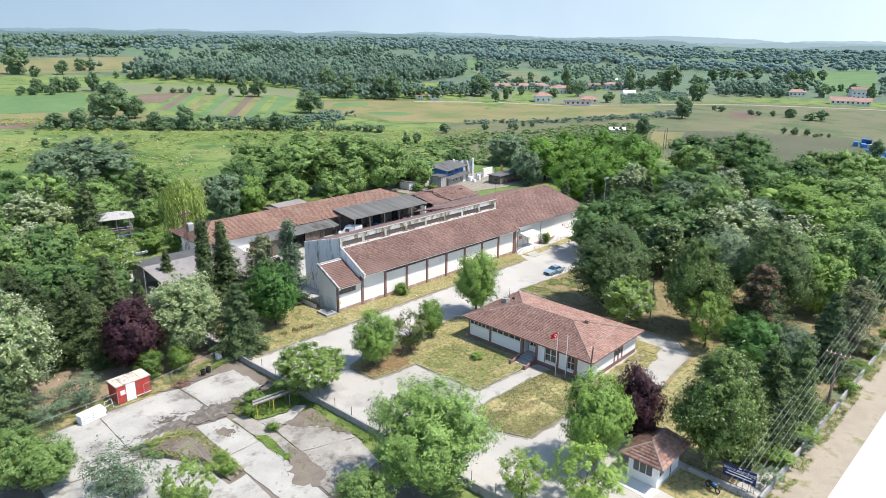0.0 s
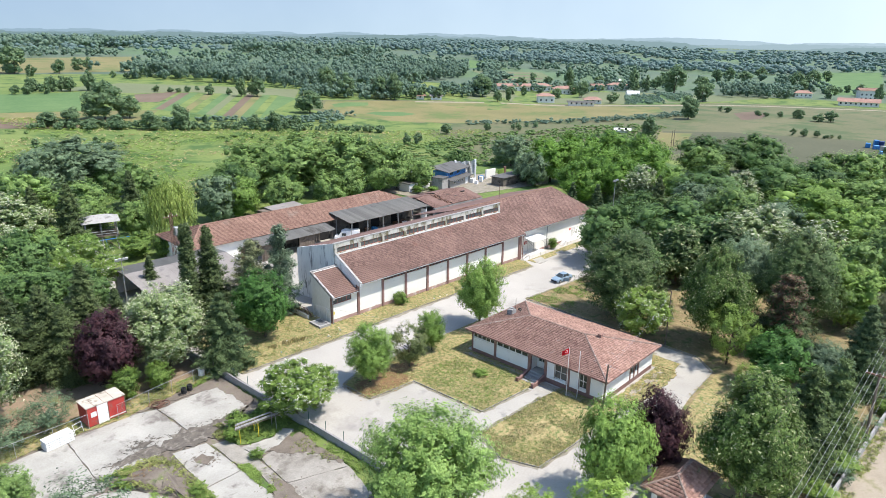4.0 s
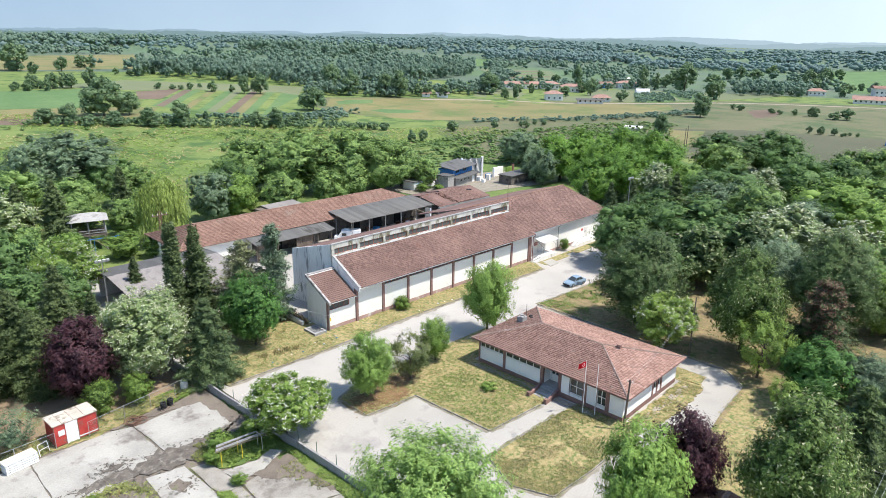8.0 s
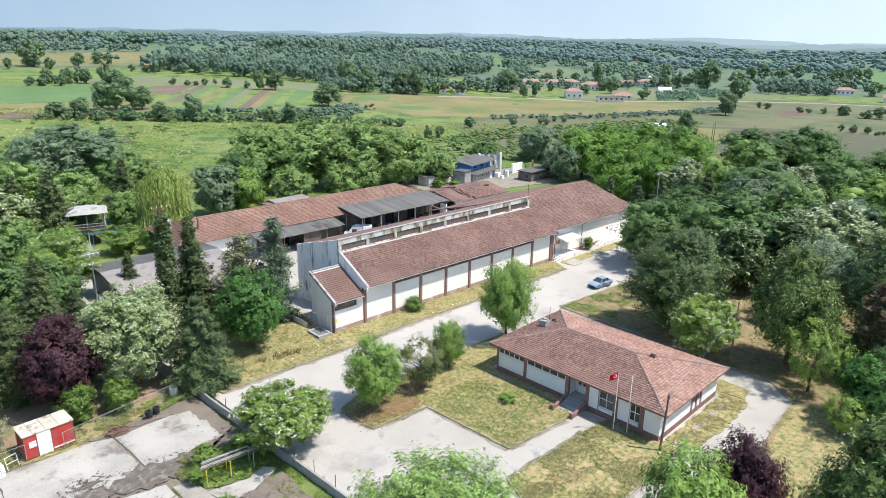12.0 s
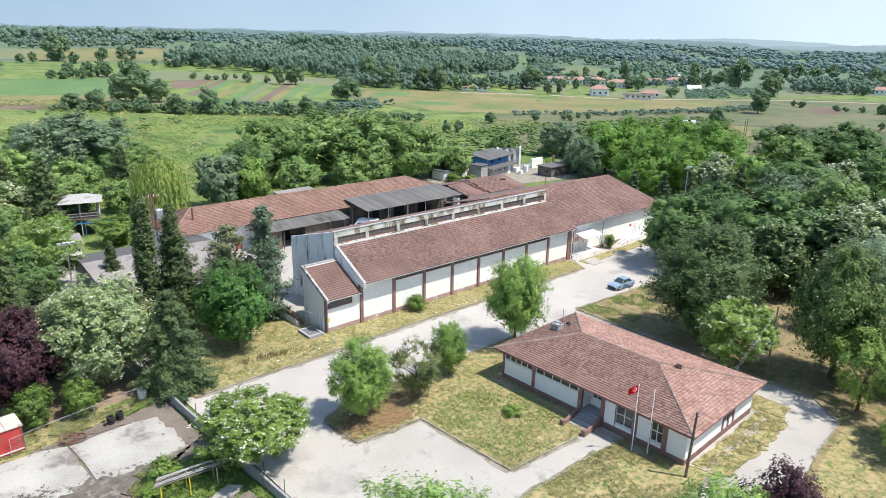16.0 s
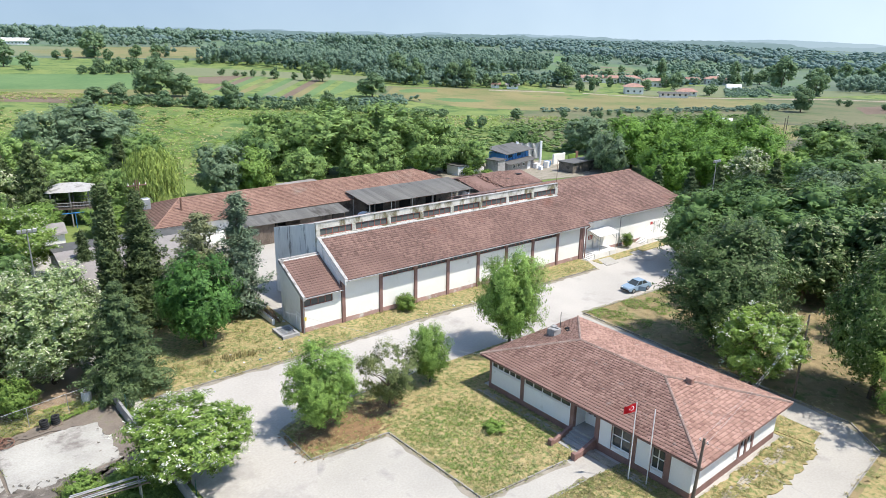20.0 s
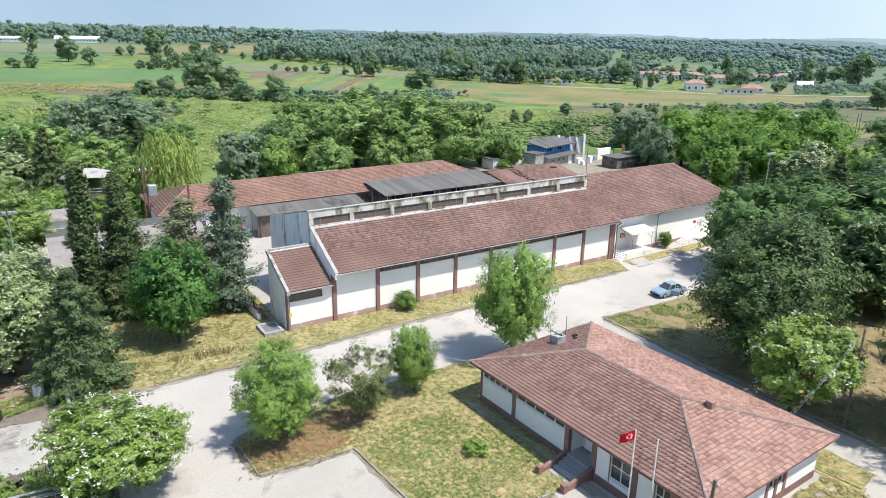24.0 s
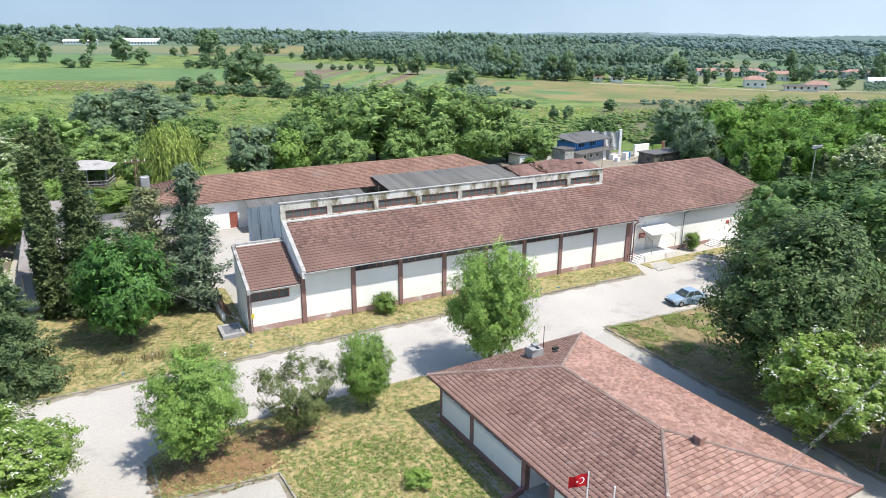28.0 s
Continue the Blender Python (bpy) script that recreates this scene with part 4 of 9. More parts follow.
part("roof_sheet", solid(bm_new(), [(42.6, -1.5, 3.35), (47.1, -1.5, 3.35), (47.1, FY0 - 0.01, 3.85), (42.6, FY0 - 0.01, 3.85)], [(42.6, -1.5, 3.43), (47.1, -1.5, 3.43), (47.1, FY0 - 0.01, 3.93), (42.6, FY0 - 0.01, 3.93)]), FLASH, cn)
for x in (43.0, 46.8):
    part("post", rod(bm_new(), (x, -1.25, 0.8), (x, -1.25, 3.36), 0.04), STEEL, cn)
    part("strut", rod(bm_new(), (x, -1.25, 2.4), (x + 0.02, FY0 - 0.1, 3.6), 0.03), STEEL, cn)
sg = thing("wall_sign", "red notice board on the hall wall", "sign")
part("board", box(bm_new(), 42.75, FY0 - 0.06, 2.35, 43.7, FY0 - 0.035, 3.0), REDPAINT, sg)
for i in range(3):
    part("text_bar", box(bm_new(), 42.85, FY0 - 0.068, 2.48 + i * 0.17, 43.6, FY0 - 0.062, 2.55 + i * 0.17), FLASH, sg)
sg = thing("wall_sign", "yellow notice board on the hall wall", "sign")
part("board", box(bm_new(), 46.3, FY0 - 0.06, 2.9, 47.3, FY0 - 0.035, 3.4), YELLOW, sg)
sg = thing("wall_sign", "small red and white sign by the far door", "sign")
part("board", box(bm_new(), 58.3, FY0 - 0.06, 2.3, 58.9, FY0 - 0.035, 2.75), REDPAINT, sg)
mast = thing("lightning_mast", "thin rusty roof mast", "mast")
part("pole", rod(bm_new(), (40.4, 5.9, 8.0), (40.4, 5.9, 14.2), 0.05, 0.03), RUST, mast)

# ---- office ----
STEPSTONE = mat("grey_step_stone", (0.27, 0.265, 0.25), (0.40, 0.39, 0.37), 0.8, 1, 10, 0.2)
OFF = pose(10.35, -31.0, 0, 0, 0, 2.0)
of = thing("office", "single-storey white office with brown bands and a hipped tile roof", "office building", OFF)
OX, OY, EX, EY, OE, OR_ = 6.45, 10.3, 7.05, 11.1, 3.35, 4.9
RYA, RYB = 5.2, -3.6


def band(x0, y0, z0, x1, y1, z1, material, name="wall_panel", label=""):
    return part(name, box(bm_new(), x0, y0, z0, x1, y1, z1), material, of, label)


# long front, looking to -x; y runs from the far end (+) to the entrance and on to the corner (-)
W0, W1 = -OX, -OX + 0.28
FLOOR = 0.75
front = ((OY - 0.25, 6.35), (5.95, 0.75))
for a, b in front:
    band(W0, b, 0.62, W1, a, 2.30, WHITE, label="white rendered wall panel")
    band(W0, b, 3.05, W1, a, 3.34, BROWN, "lintel")
    window(of, at(W0 + 0.09, a, 2.305, FACE_W), a - b, 0.74, 5, 1, PVC, GLASS, 0.085, 0.07)
    band(W0 - 0.03, b, 2.22, W0 - 0.003, a, 2.30, PALEWALL, "window_sill")
for y in (OY, 6.15, 0.5, -2.05, -5.45, -8.35):
    band(W0 - 0.05, y - 0.2 if y < OY else y - 0.25, -0.05, W1, y + 0.2 if y < OY else y, 3.33, BROWN, "pilaster", "brown painted pier")
band(W0 - 0.04, 0.75, -0.05, W1 - 0.01, OY - 0.27, 0.615, BROWN, "plinth", "brown plinth")
band(W0 - 0.04, -OY + 0.02, -0.05, W1 - 0.01, -2.27, 0.615, BROWN, "plinth", "brown plinth")
for a, b, win in ((-2.27, -3.35, 0), (-3.4, -5.2, 1), (-5.67, -6.9, 0), (-6.95, -8.12, 1), (-8.57, -OY + 0.02, 0)):
    if win:
        band(W0, b, 0.62, W1, a, 1.0, WHITE)
        window(of, at(W0 + 0.14, a - 0.02, 1.01, FACE_W), a - b - 0.04, 2.0, 2, 2, PVC, GLASS, 0.07, 0.06, sill=PALEWALL)
        band(W0, b, 3.02, W1, a, 3.33, BROWN, "lintel")
        for y in (a - 0.001, b + 0.05):
            band(W0 - 0.03, y - 0.05, 0.63, W0 - 0.002, y, 3.3, BROWN, "window_surround")
    else:
        band(W0, b, 0.62, W1, a, 3.33, WHITE, label="white rendered wall panel")
# recessed porch with glazed doors
band(W0 + 1.5, -1.84, FLOOR, W0 + 1.7, 0.29, 3.3, WHITE, "porch_wall")
band(W0 + 0.29, 0.3, FLOOR, W0 + 1.7, 0.5, 3.3, WHITE, "porch_wall")
band(W0 + 0.29, -2.05, FLOOR, W0 + 1.7, -1.85, 3.3, WHITE, "porch_wall")
door(of, at(W0 + 1.42, 0.1, FLOOR + 0.01, FACE_W), 1.8, 2.3, PVC, 3, True)
band(W0 - 0.08, -1.84, -0.05, W0 + 1.49, 0.29, FLOOR, STEPSTONE, "porch_floor", "grey terrazzo porch floor")
for s in range(4):
    part("step", bevel(box(bm_new(), W0 - 0.08 - 0.46 * (s + 1), -1.8, -0.05, W0 - 0.08 - 0.46 * s - 0.004, 0.25, FLOOR * (1 - (s + 1) / 5)), 0.015), BLOCKWALL if s % 2 else STEPSTONE, of, "concrete step")
for y in (0.30, -2.1):
    part("cheek_wall", bevel(solid(bm_new(), [(W0 - 2.4, y, -0.05), (W0 - 2.4, y + 0.26, -0.05), (W0 - 0.06, y + 0.26, -0.05), (W0 - 0.06, y, -0.05)], [(W0 - 2.4, y, 0.38), (W0 - 2.4, y + 0.26, 0.38), (W0 - 0.06, y + 0.26, 0.95), (W0 - 0.06, y, 0.95)]), 0.015), BROWN, of, "brown sloping wall beside the steps")
    part("cheek_post", bevel(box(bm_new(), W0 - 2.75, y - 0.06, -0.05, W0 - 2.405, y + 0.32, 0.62), 0.015), BROWN, of)
# short side, looking to -y
band(W1, -OY, -0.05, OX, -OY + 0.28, 0.6, BROWN, "plinth", "brown plinth")
for a, b in ((W1, 0.2), (2.6, OX)):
    band(a, -OY + 0.01, 0.605, b, -OY + 0.27, 3.33, WHITE, label="white rendered wall panel")
for x in (0.2, 1.25, 2.3):
    band(x, -OY - 0.04, 0.605, x + 0.3, -OY + 0.27, 3.33, BROWN, "pilaster")
for x in (0.5, 1.55):
    band(x, -OY + 0.01, 0.605, x + 0.75, -OY + 0.27, 1.3, WHITE)
    window(of, at(x, -OY + 0.14, 1.305), 0.75, 1.7, 1, 2, PVC, GLASS, 0.06, 0.06)
    band(x, -OY + 0.01, 3.01, x + 0.75, -OY + 0.27, 3.33, BROWN, "lintel")
band(W1, OY - 0.28, -0.05, OX, OY, 3.33, WHITE, "end_wall")
band(OX - 0.28, -OY + 0.28, -0.05, OX, OY - 0.29, 3.33, WHITE, "rear_wall")
# hipped roof
corner = [(-EX, -EY), (EX, -EY), (EX, EY), (-EX, EY)]
part("soffit", slab(bm_new(), corner, OE - 0.02, OE + 0.0), BROWN, of, "brown boarded eaves")
bm = bm_new()
for (x0, y0), (x1, y1) in zip(corner, corner[1:] + corner[:1]):
    n = Vector((y1 - y0, x0 - x1)).normalized() * 0.03
    slab(bm, [(x0, y0), (x1, y1), (x1 + n.x, y1 + n.y), (x0 + n.x, y0 + n.y)], OE - 0.1, OE + 0.06)
part("fascia", bm, BROWN, of)
bm = bm_new()
e = [bm.verts.new((x, y, OE + 0.01)) for x, y in corner]
ra, rb = bm.verts.new((0, RYB, OR_)), bm.verts.new((0, RYA, OR_))
for f in ((e[0], e[1], ra), (e[1], e[2], rb, ra), (e[2], e[3], rb), (e[3], e[0], ra, rb), (e[3], e[2], e[1], e[0])):
    bm.faces.new(f)
oroof = part("roof", bm, TILE, of, "brown-red interlocking tile roof")
rise = OR_ - OE
long_l, near_l, far_l = math.hypot(EX, rise), math.hypot(EY + RYB, rise), math.hypot(EY - RYA, rise)
tile_roof(oroof, (-EX - 0.04, EY, OE + 0.03), (0, -1, 0), (EX, 0, rise), [(0, 0), (2 * EY, 0), (EY - RYB, long_l), (EY - RYA, long_l)], TILE, 0.25, 0.31, singles=(2, 16, 0, 1.5))
tile_roof(oroof, (-EX, -EY - 0.04, OE + 0.03), (1, 0, 0), (0, EY + RYB, rise), [(0, 0), (2 * EX, 0), (EX, near_l)], TILE, 0.25, 0.31)
tile_roof(oroof, (EX + 0.04, -EY, OE + 0.03), (0, 1, 0), (-EX, 0, rise), [(0, 0), (2 * EY, 0), (RYA + EY, long_l), (RYB + EY, long_l)], TILE, 0.25, 0.31)
tile_roof(oroof, (EX, EY + 0.04, OE + 0.03), (-1, 0, 0), (0, -(EY - RYA), rise), [(0, 0), (2 * EX, 0), (EX, far_l)], TILE, 0.25, 0.31)
up = Vector((0, 0, 0.05))
A, B = Vector((0, RYB, OR_)) + up, Vector((0, RYA, OR_)) + up
ridge_line(oroof, B, A)
for p, q in (((-EX, -EY), A), ((EX, -EY), A), ((-EX, EY), B), ((EX, EY), B)):
    ridge_line(oroof, (*p, OE + 0.08), q)
bm = bm_new()
for a in ((-0.05, 8.3, 0.12, 9.2), (0.78, 8.3, 0.95, 9.2), (0.125, 8.3, 0.775, 8.45), (0.125, 9.05, 0.775, 9.2)):
    box(bm, a[0], a[1], 3.6, a[2], a[3], 4.72)
ch = part("chimney", bm, BLOCKWALL, of, "low rendered chimney with a dark open top")
# Near-black plug; the flue's shade is painted as its colour.
part("soot", box(bm_new(), 0.125, 8.455, 3.7, 0.775, 9.045, 4.45), DARK, ch)
for a in ((-0.12, 8.22, 0.35, 8.75), (0.5, 8.8, 1.02, 9.28)):
    part("cap_stone", bevel(box(bm_new(), a[0], a[1], 4.725, a[2], a[3], 4.84), 0.02), BLOCKWALL, ch)
part("antenna", rod(bm_new(), (1.15, 8.6, 4.0), (1.15, 8.6, 6.3), 0.025), WIRE, of)
for x, y in ((1.9, 8.2), (2.3, 8.7), (2.1, 7.8)):
    part("broken_tile", bevel(box(bm_new(), x, y, 4.0, x + 0.45, y + 0.3, 4.22), 0.02), DARK, of)
ch = part("chimney", bevel(box(bm_new(), 0.95, -5.45, 4.1, 1.4, -5.0, 4.98), 0.02), TILE, of, "small square clay flue with a cap")
part("cap", bevel(box(bm_new(), 0.9, -5.5, 4.985, 1.45, -4.95, 5.16), 0.03), TILE, ch)

# ---- flagpoles ----
fp = thing("flagpole", "white steel flagpole with a red crescent flag", "flagpole", pose(2.75, -37.4, 0.08))
part("pole", rod(bm_new(), (0, 0, 0), (0, 0, 6.5), 0.045, 0.035), WHITEPAINT, fp)
bm = bm_new()
cols, rows_ = 14, 8
fw, fh = 1.0, 0.66


def cloth(u, v):
    return Vector((-fw * u * 0.80, fw * u * 0.42, 6.4 - fh * v - 0.25 * u * u)) + Vector((0.42, 0.8, 0)) * 0.10 * math.sin(7 * u + 1.5 * v) * u


grid = [[bm.verts.new(cloth(i / cols, j / rows_)) for i in range(cols + 1)] for j in range(rows_ + 1)]
for j in range(rows_):
    for i in range(cols):
        bm.faces.new((grid[j][i], grid[j][i + 1], grid[j + 1][i + 1], grid[j + 1][i]))
flag = part("flag", bm, CLOTHRED, fp, "red flag with a white crescent and star")
for off in (0.012, -0.012):
    bm = bm_new()
    ring = []
    for i in range(25):
        a = 0.6 + (2 * math.pi - 1.2) * i / 24
        ring.append((0.36 + 0.25 * math.cos(a) / 1.5, 0.5 + 0.25 * math.sin(a)))
    inner = []
    for i in range(25):
        a = 0.85 + (2 * math.pi - 1.7) * i / 24
        inner.append((0.395 + 0.2 * math.cos(a) / 1.5, 0.5 + 0.2 * math.sin(a)))
    side_off = Vector((0.42, 0.8, 0)).normalized() * off
    a_, b_ = [bm.verts.new(cloth(*p) + side_off) for p in ring], [bm.verts.new(cloth(*p) + side_off) for p in inner]
    for i in range(24):
        bm.faces.new((a_[i], a_[i + 1], b_[i + 1], b_[i]))
    star = [(0.58 + (0.125 if k % 2 == 0 else 0.05) * math.cos(math.pi + k * math.pi / 5) / 1.5, 0.5 + (0.125 if k % 2 == 0 else 0.05) * math.sin(math.pi + k * math.pi / 5)) for k in range(10)]
    c = bm.verts.new(cloth(0.58, 0.5) + side_off)
    sv = [bm.verts.new(cloth(*p) + side_off) for p in star]
    for k in range(10):
        bm.faces.new((sv[k], sv[(k + 1) % 10], c))
    part("emblem", bm, WHITEPAINT, fp)
fp2 = thing("flagpole", "bare white steel flagpole", "flagpole", pose(3.3, -38.6, 0.08))
part("pole", rod(bm_new(), (0, 0, 0), (0, 0, 6.3), 0.045, 0.035), WHITEPAINT, fp2)

pav_me = mesh_of(bevel(box(bm_new(), -0.24, -0.11, -0.05, 0.24, 0.11, 0.04), 0.01), "paver", PAVER)
strip = thing("paved_path", "weedy grey paving beside the office wall", "pavement", kind="structure")
for i in range(24):
    for j in range(6):
        if random.random() < 0.6:
            ob = part("paver", pav_me, PAVER, strip)
            ob.matrix_basis = pose(5.3 + i * 0.52 + (j % 2) * 0.2, -42.35 - j * 0.26 + i * 0.016, 0.035 + random.uniform(-0.01, 0.01), 0, 0, 2 + random.uniform(-3, 3))
for i in range(36):
    for j in range(3):
        if random.random() < 0.75:
            ob = part("paver", pav_me, PAVER, strip)
            ob.matrix_basis = pose(3.2 - j * 0.27 + i * 0.018 - 0.25, -20.9 - i * 0.52, 0.09 + random.uniform(-0.01, 0.01), 0, 0, 92 + random.uniform(-3, 3))

# ---- long rear building with lean-to roofs ----
def hip_roof(owner, x0, y0, x1, y1, ze, zr, inset0, inset1, tiles, w=0.34, l=0.42, sides=(1, 1, 1), ridge_mat=None):
    """A roof with its ridge along x; inset: how far the ridge ends stand in from the ends (0: gable)."""
    yc = (y0 + y1) / 2
    bm = bm_new()
    e = [bm.verts.new(p) for p in ((x0, y0, ze), (x1, y0, ze), (x1, y1, ze), (x0, y1, ze))]
    a, b = bm.verts.new((x0 + inset0, yc, zr)), bm.verts.new((x1 - inset1, yc, zr))
    for f in ((e[0], e[1], b, a), (e[2], e[3], a, b), (e[1], e[2], b), (e[3], e[0], a), (e[3], e[2], e[1], e[0])):
        bm.faces.new(f)
    ob = part("roof", bm, tiles, owner)
    half, rise = (y1 - y0) / 2, zr - ze
    s = math.hypot(half, rise)
    n = x1 - x0
    if sides[0]:
        tile_roof(ob, (x0, y0 - 0.04, ze + 0.02), (1, 0, 0), (0, half, rise), [(0, 0), (n, 0), (n - inset1, s), (inset0, s)], tiles, w, l)
    if sides[1] and inset0:
        tile_roof(ob, (x0 - 0.04, y1, ze + 0.02), (0, -1, 0), (inset0, 0, rise), [(0, 0), (2 * half, 0), (half, math.hypot(inset0, rise))], tiles, w, l)
    if sides[2]:
        tile_roof(ob, (x1, y1 + 0.04, ze + 0.02), (-1, 0, 0), (0, -half, rise), [(0, 0), (n, 0), (n - inset0, s), (inset1, s)], tiles, w, l)
    rm = ridge_mat or RIDGE
    ridge_line(ob, (x0 + inset0, yc, zr + 0.05), (x1 - inset1, yc, zr + 0.05), 0.14, rm, 0.5)
    if inset0:
        ridge_line(ob, (x0, y0, ze + 0.06), (x0 + inset0, yc, zr + 0.05), 0.12, rm, 0.5)
        ridge_line(ob, (x0, y1, ze + 0.06), (x0 + inset0, yc, zr + 0.05), 0.12, rm, 0.5)
    if inset1:
        ridge_line(ob, (x1, y0, ze + 0.06), (x1 - inset1, yc, zr + 0.05), 0.12, rm, 0.5)
    return ob


def sheet_roof(owner, x0, x1, ya, za, yb, zb, material, pitch=0.9, ribs=5):
    """Corrugated sheets side by side along x, from (ya, za) up to (yb, zb)."""
    n = max(1, round((x1 - x0) / pitch))
    for i in range(n):
        a, b = x0 + (x1 - x0) * i / n, x0 + (x1 - x0) * (i + 1) / n + 0.03
        us = np.linspace(a, b, ribs * 2 + 1)
        dz = random.uniform(-0.02, 0.03)
        vs = [(u, y, z + dz + (0.035 if k % 2 else 0.0)) for (y, z) in ((ya + random.uniform(-0.06, 0.06), za), (yb, zb)) for k, u in enumerate(us)]
        vs += [(u, y, z - 0.02) for u, y, z in vs]
        m, h = len(us), len(us) * 2
        fs = [(k, k + 1, m + k + 1, m + k) for k in range(m - 1)] + [(h + k + 1, h + k, h + m + k, h + m + k + 1) for k in range(m - 1)]
        fs += [(h + k, h + k + 1, k + 1, k) for k in range(m - 1)]
        part("roof_sheet", mesh_np("roof_sheet", np.array(vs), np.array(fs), material), material, owner)


rb_ = thing("rear_building", "long low rear building with a faded tile roof", "building")
hip_roof(rb_, -10.2, 36.6, 47.0, 51.4, 4.1, 6.45, 6.0, 6.0, TILE_PALE, 0.36, 0.44, (1, 1, 0), TILE_PALE)
part("front_wall", box(bm_new(), -9.4, 37.4, -0.1, 4.0, 37.7, 4.08), CREAM, rb_, "cream rendered wall")
part("front_wall", box(bm_new(), 4.005, 37.4, -0.1, 46, 37.7, 4.08), DARKWALL, rb_, "dark wall below the lean-to, shade painted in")
part("plinth", box(bm_new(), -9.4, 37.36, -0.1, 2.5, 37.398, 0.7), PALEWALL, rb_)
part("end_wall", box(bm_new(), -9.4, 37.71, -0.1, -9.1, 50.6, 4.08), CREAM, rb_)
part("rear_wall", box(bm_new(), -9.09, 50.3, -0.1, 46, 50.6, 4.08), PALEWALL, rb_)
part("east_wall", box(bm_new(), 45.7, 37.71, -0.1, 46, 50.29, 4.08), PALEWALL, rb_)
door(rb_, at(0.4, 37.38, 0.05), 1.1, 2.3, REDFRAME)
for x in (-7.6, -4.9):
    window(rb_, at(x, 37.385, 1.3), 1.3, 1.3, 2, 1, PVC, GLASS, 0.06, 0.04, sill=PALEWALL)
# No openings are cut; black panels carry the doorways' shade.
for x in (8, 13.5, 19.0, 27, 33, 39):
    part("opening", box(bm_new(), x, 37.33, 0.05, x + 2.4, 37.36, 2.8), DARK, rb_, "near-black panel painted as a shaded doorway")
part("flue", rod(bm_new(), (-5.0, 40.5, 4.6), (-5.0, 40.5, 7.4), 0.16), RUST, rb_)
part("downpipe", rod(bm_new(), (3.0, 37.25, 0), (3.0, 37.25, 4.0), 0.05), GUTTER, rb_)
lt = thing("lean_to", "low lean-to shed with grey corrugated roof on posts", "shed")
sheet_roof(lt, 2.4, 19.8, 32.6, 3.35, 37.3, 4.12, SHEET)
for x in np.arange(3.0, 19.8, 4.0):
    part("post", rod(bm_new(), (x, 33.0, 0), (x, 33.0, 3.4), 0.08), TIMBER, lt)
part("beam", box(bm_new(), 2.5, 32.92, 3.28, 19.7, 33.06, 3.385), TIMBER, lt)
for x0, x1 in ((2.6, 6.9), (11.1, 14.9)):
    bm = bm_new()
    for i in range(int((x1 - x0) / 0.22)):
        box(bm, x0 + i * 0.22, 33.2 + random.uniform(0, 0.03), 0, x0 + i * 0.22 + 0.2, 33.24 + random.uniform(0, 0.03), 3.2)
    part("boarding", bm, TIMBER, lt, "weathered board screen", "stuff")
lt = thing("open_shed", "open shed with a raised grey corrugated roof on posts", "shed")
sheet_roof(lt, 22.6, 45.6, 31.2, 4.35, 39.0, 5.25, SHEET)
for x in np.arange(23.2, 46, 4.4):
    for y, h in ((31.8, 4.38), (37.2, 4.95)):
        part("post", rod(bm_new(), (x, y, 0), (x, y, h), 0.09), STEEL, lt)
for y, z in ((31.8, 4.28), (37.2, 4.88)):
    part("beam", box(bm_new(), 22.8, y - 0.07, z - 0.12, 45.4, y + 0.07, z + 0.04), RUST, lt)
part("white_panel", box(bm_new(), 44.6, 31.5, 0.2, 44.9, 33.2, 3.6), WHITE, lt)

# ---- collapsed shed ----
cs = thing("collapsed_shed", "old shed with a sagging, broken tile roof", "shed")
SX0, SX1, SY0, SYC, SY1 = 46.8, 63.6, 30.6, 37.4, 43.6
for x0, x1, zr, sag in ((SX0, 52.4, 5.1, -0.2), (52.7, 58.2, 5.3, 0.0), (58.2, SX1, 5.2, -0.12)):
    ob = part("roof", solid(bm_new(), [(x0, SY0, 3.75 + sag), (x1, SY0, 3.75), (x1, SYC, zr - 0.1), (x0, SYC, zr - 0.1 + sag)], [(x0, SY0, 3.85 + sag), (x1, SY0, 3.85), (x1, SYC, zr), (x0, SYC, zr + sag)]), TILE_DARK, cs)
    s = math.hypot(SYC - SY0, zr - 3.8)
    tile_roof(ob, (x0, SY0, 3.88 + sag), (1, 0, 0), (0, SYC - SY0, zr - 3.86), [(0, 0), (x1 - x0, 0), (x1 - x0, s), (0, s)], TILE_DARK, 0.34, 0.42)
    part("rear_roof", solid(bm_new(), [(x0, SYC, zr - 0.1), (x1, SYC, zr - 0.1), (x1, SY1, 3.7), (x0, SY1, 3.7)], [(x0, SYC, zr), (x1, SYC, zr), (x1, SY1, 3.8), (x0, SY1, 3.8)]), TILE_DARK, cs)
bm = bm_new()
for _ in range(60):
    x, t_ = random.uniform(51.2, 53.6), random.uniform(0.05, 0.95)
    y, z = SY0 + t_ * (SYC - SY0), 3.9 + t_ * 1.3
    box(bm, x, y, z + 0.02, x + 0.32, y + 0.38, z + random.uniform(0.08, 0.2))
part("fallen_tiles", bm, TILE_PALE, cs, "displaced broken tiles", "stuff")
# Roof stays uncut; near-black blocks paint the dark of its holes.
for x, y in ((56.2, 33.6), (60.5, 35.0), (54.6, 34.9)):
    z = 3.9 + (y - SY0) / (SYC - SY0) * 1.4
    part("roof_hole", bevel(box(bm_new(), x, y, z - 0.02, x + 1.3, y + 0.7, z + 0.09), 0.03), DARK, cs)
part("front_wall", box(bm_new(), SX0 + 0.3, SY0 + 0.5, -0.1, SX1 - 0.3, SY0 + 0.8, 3.7), PALEWALL, cs)
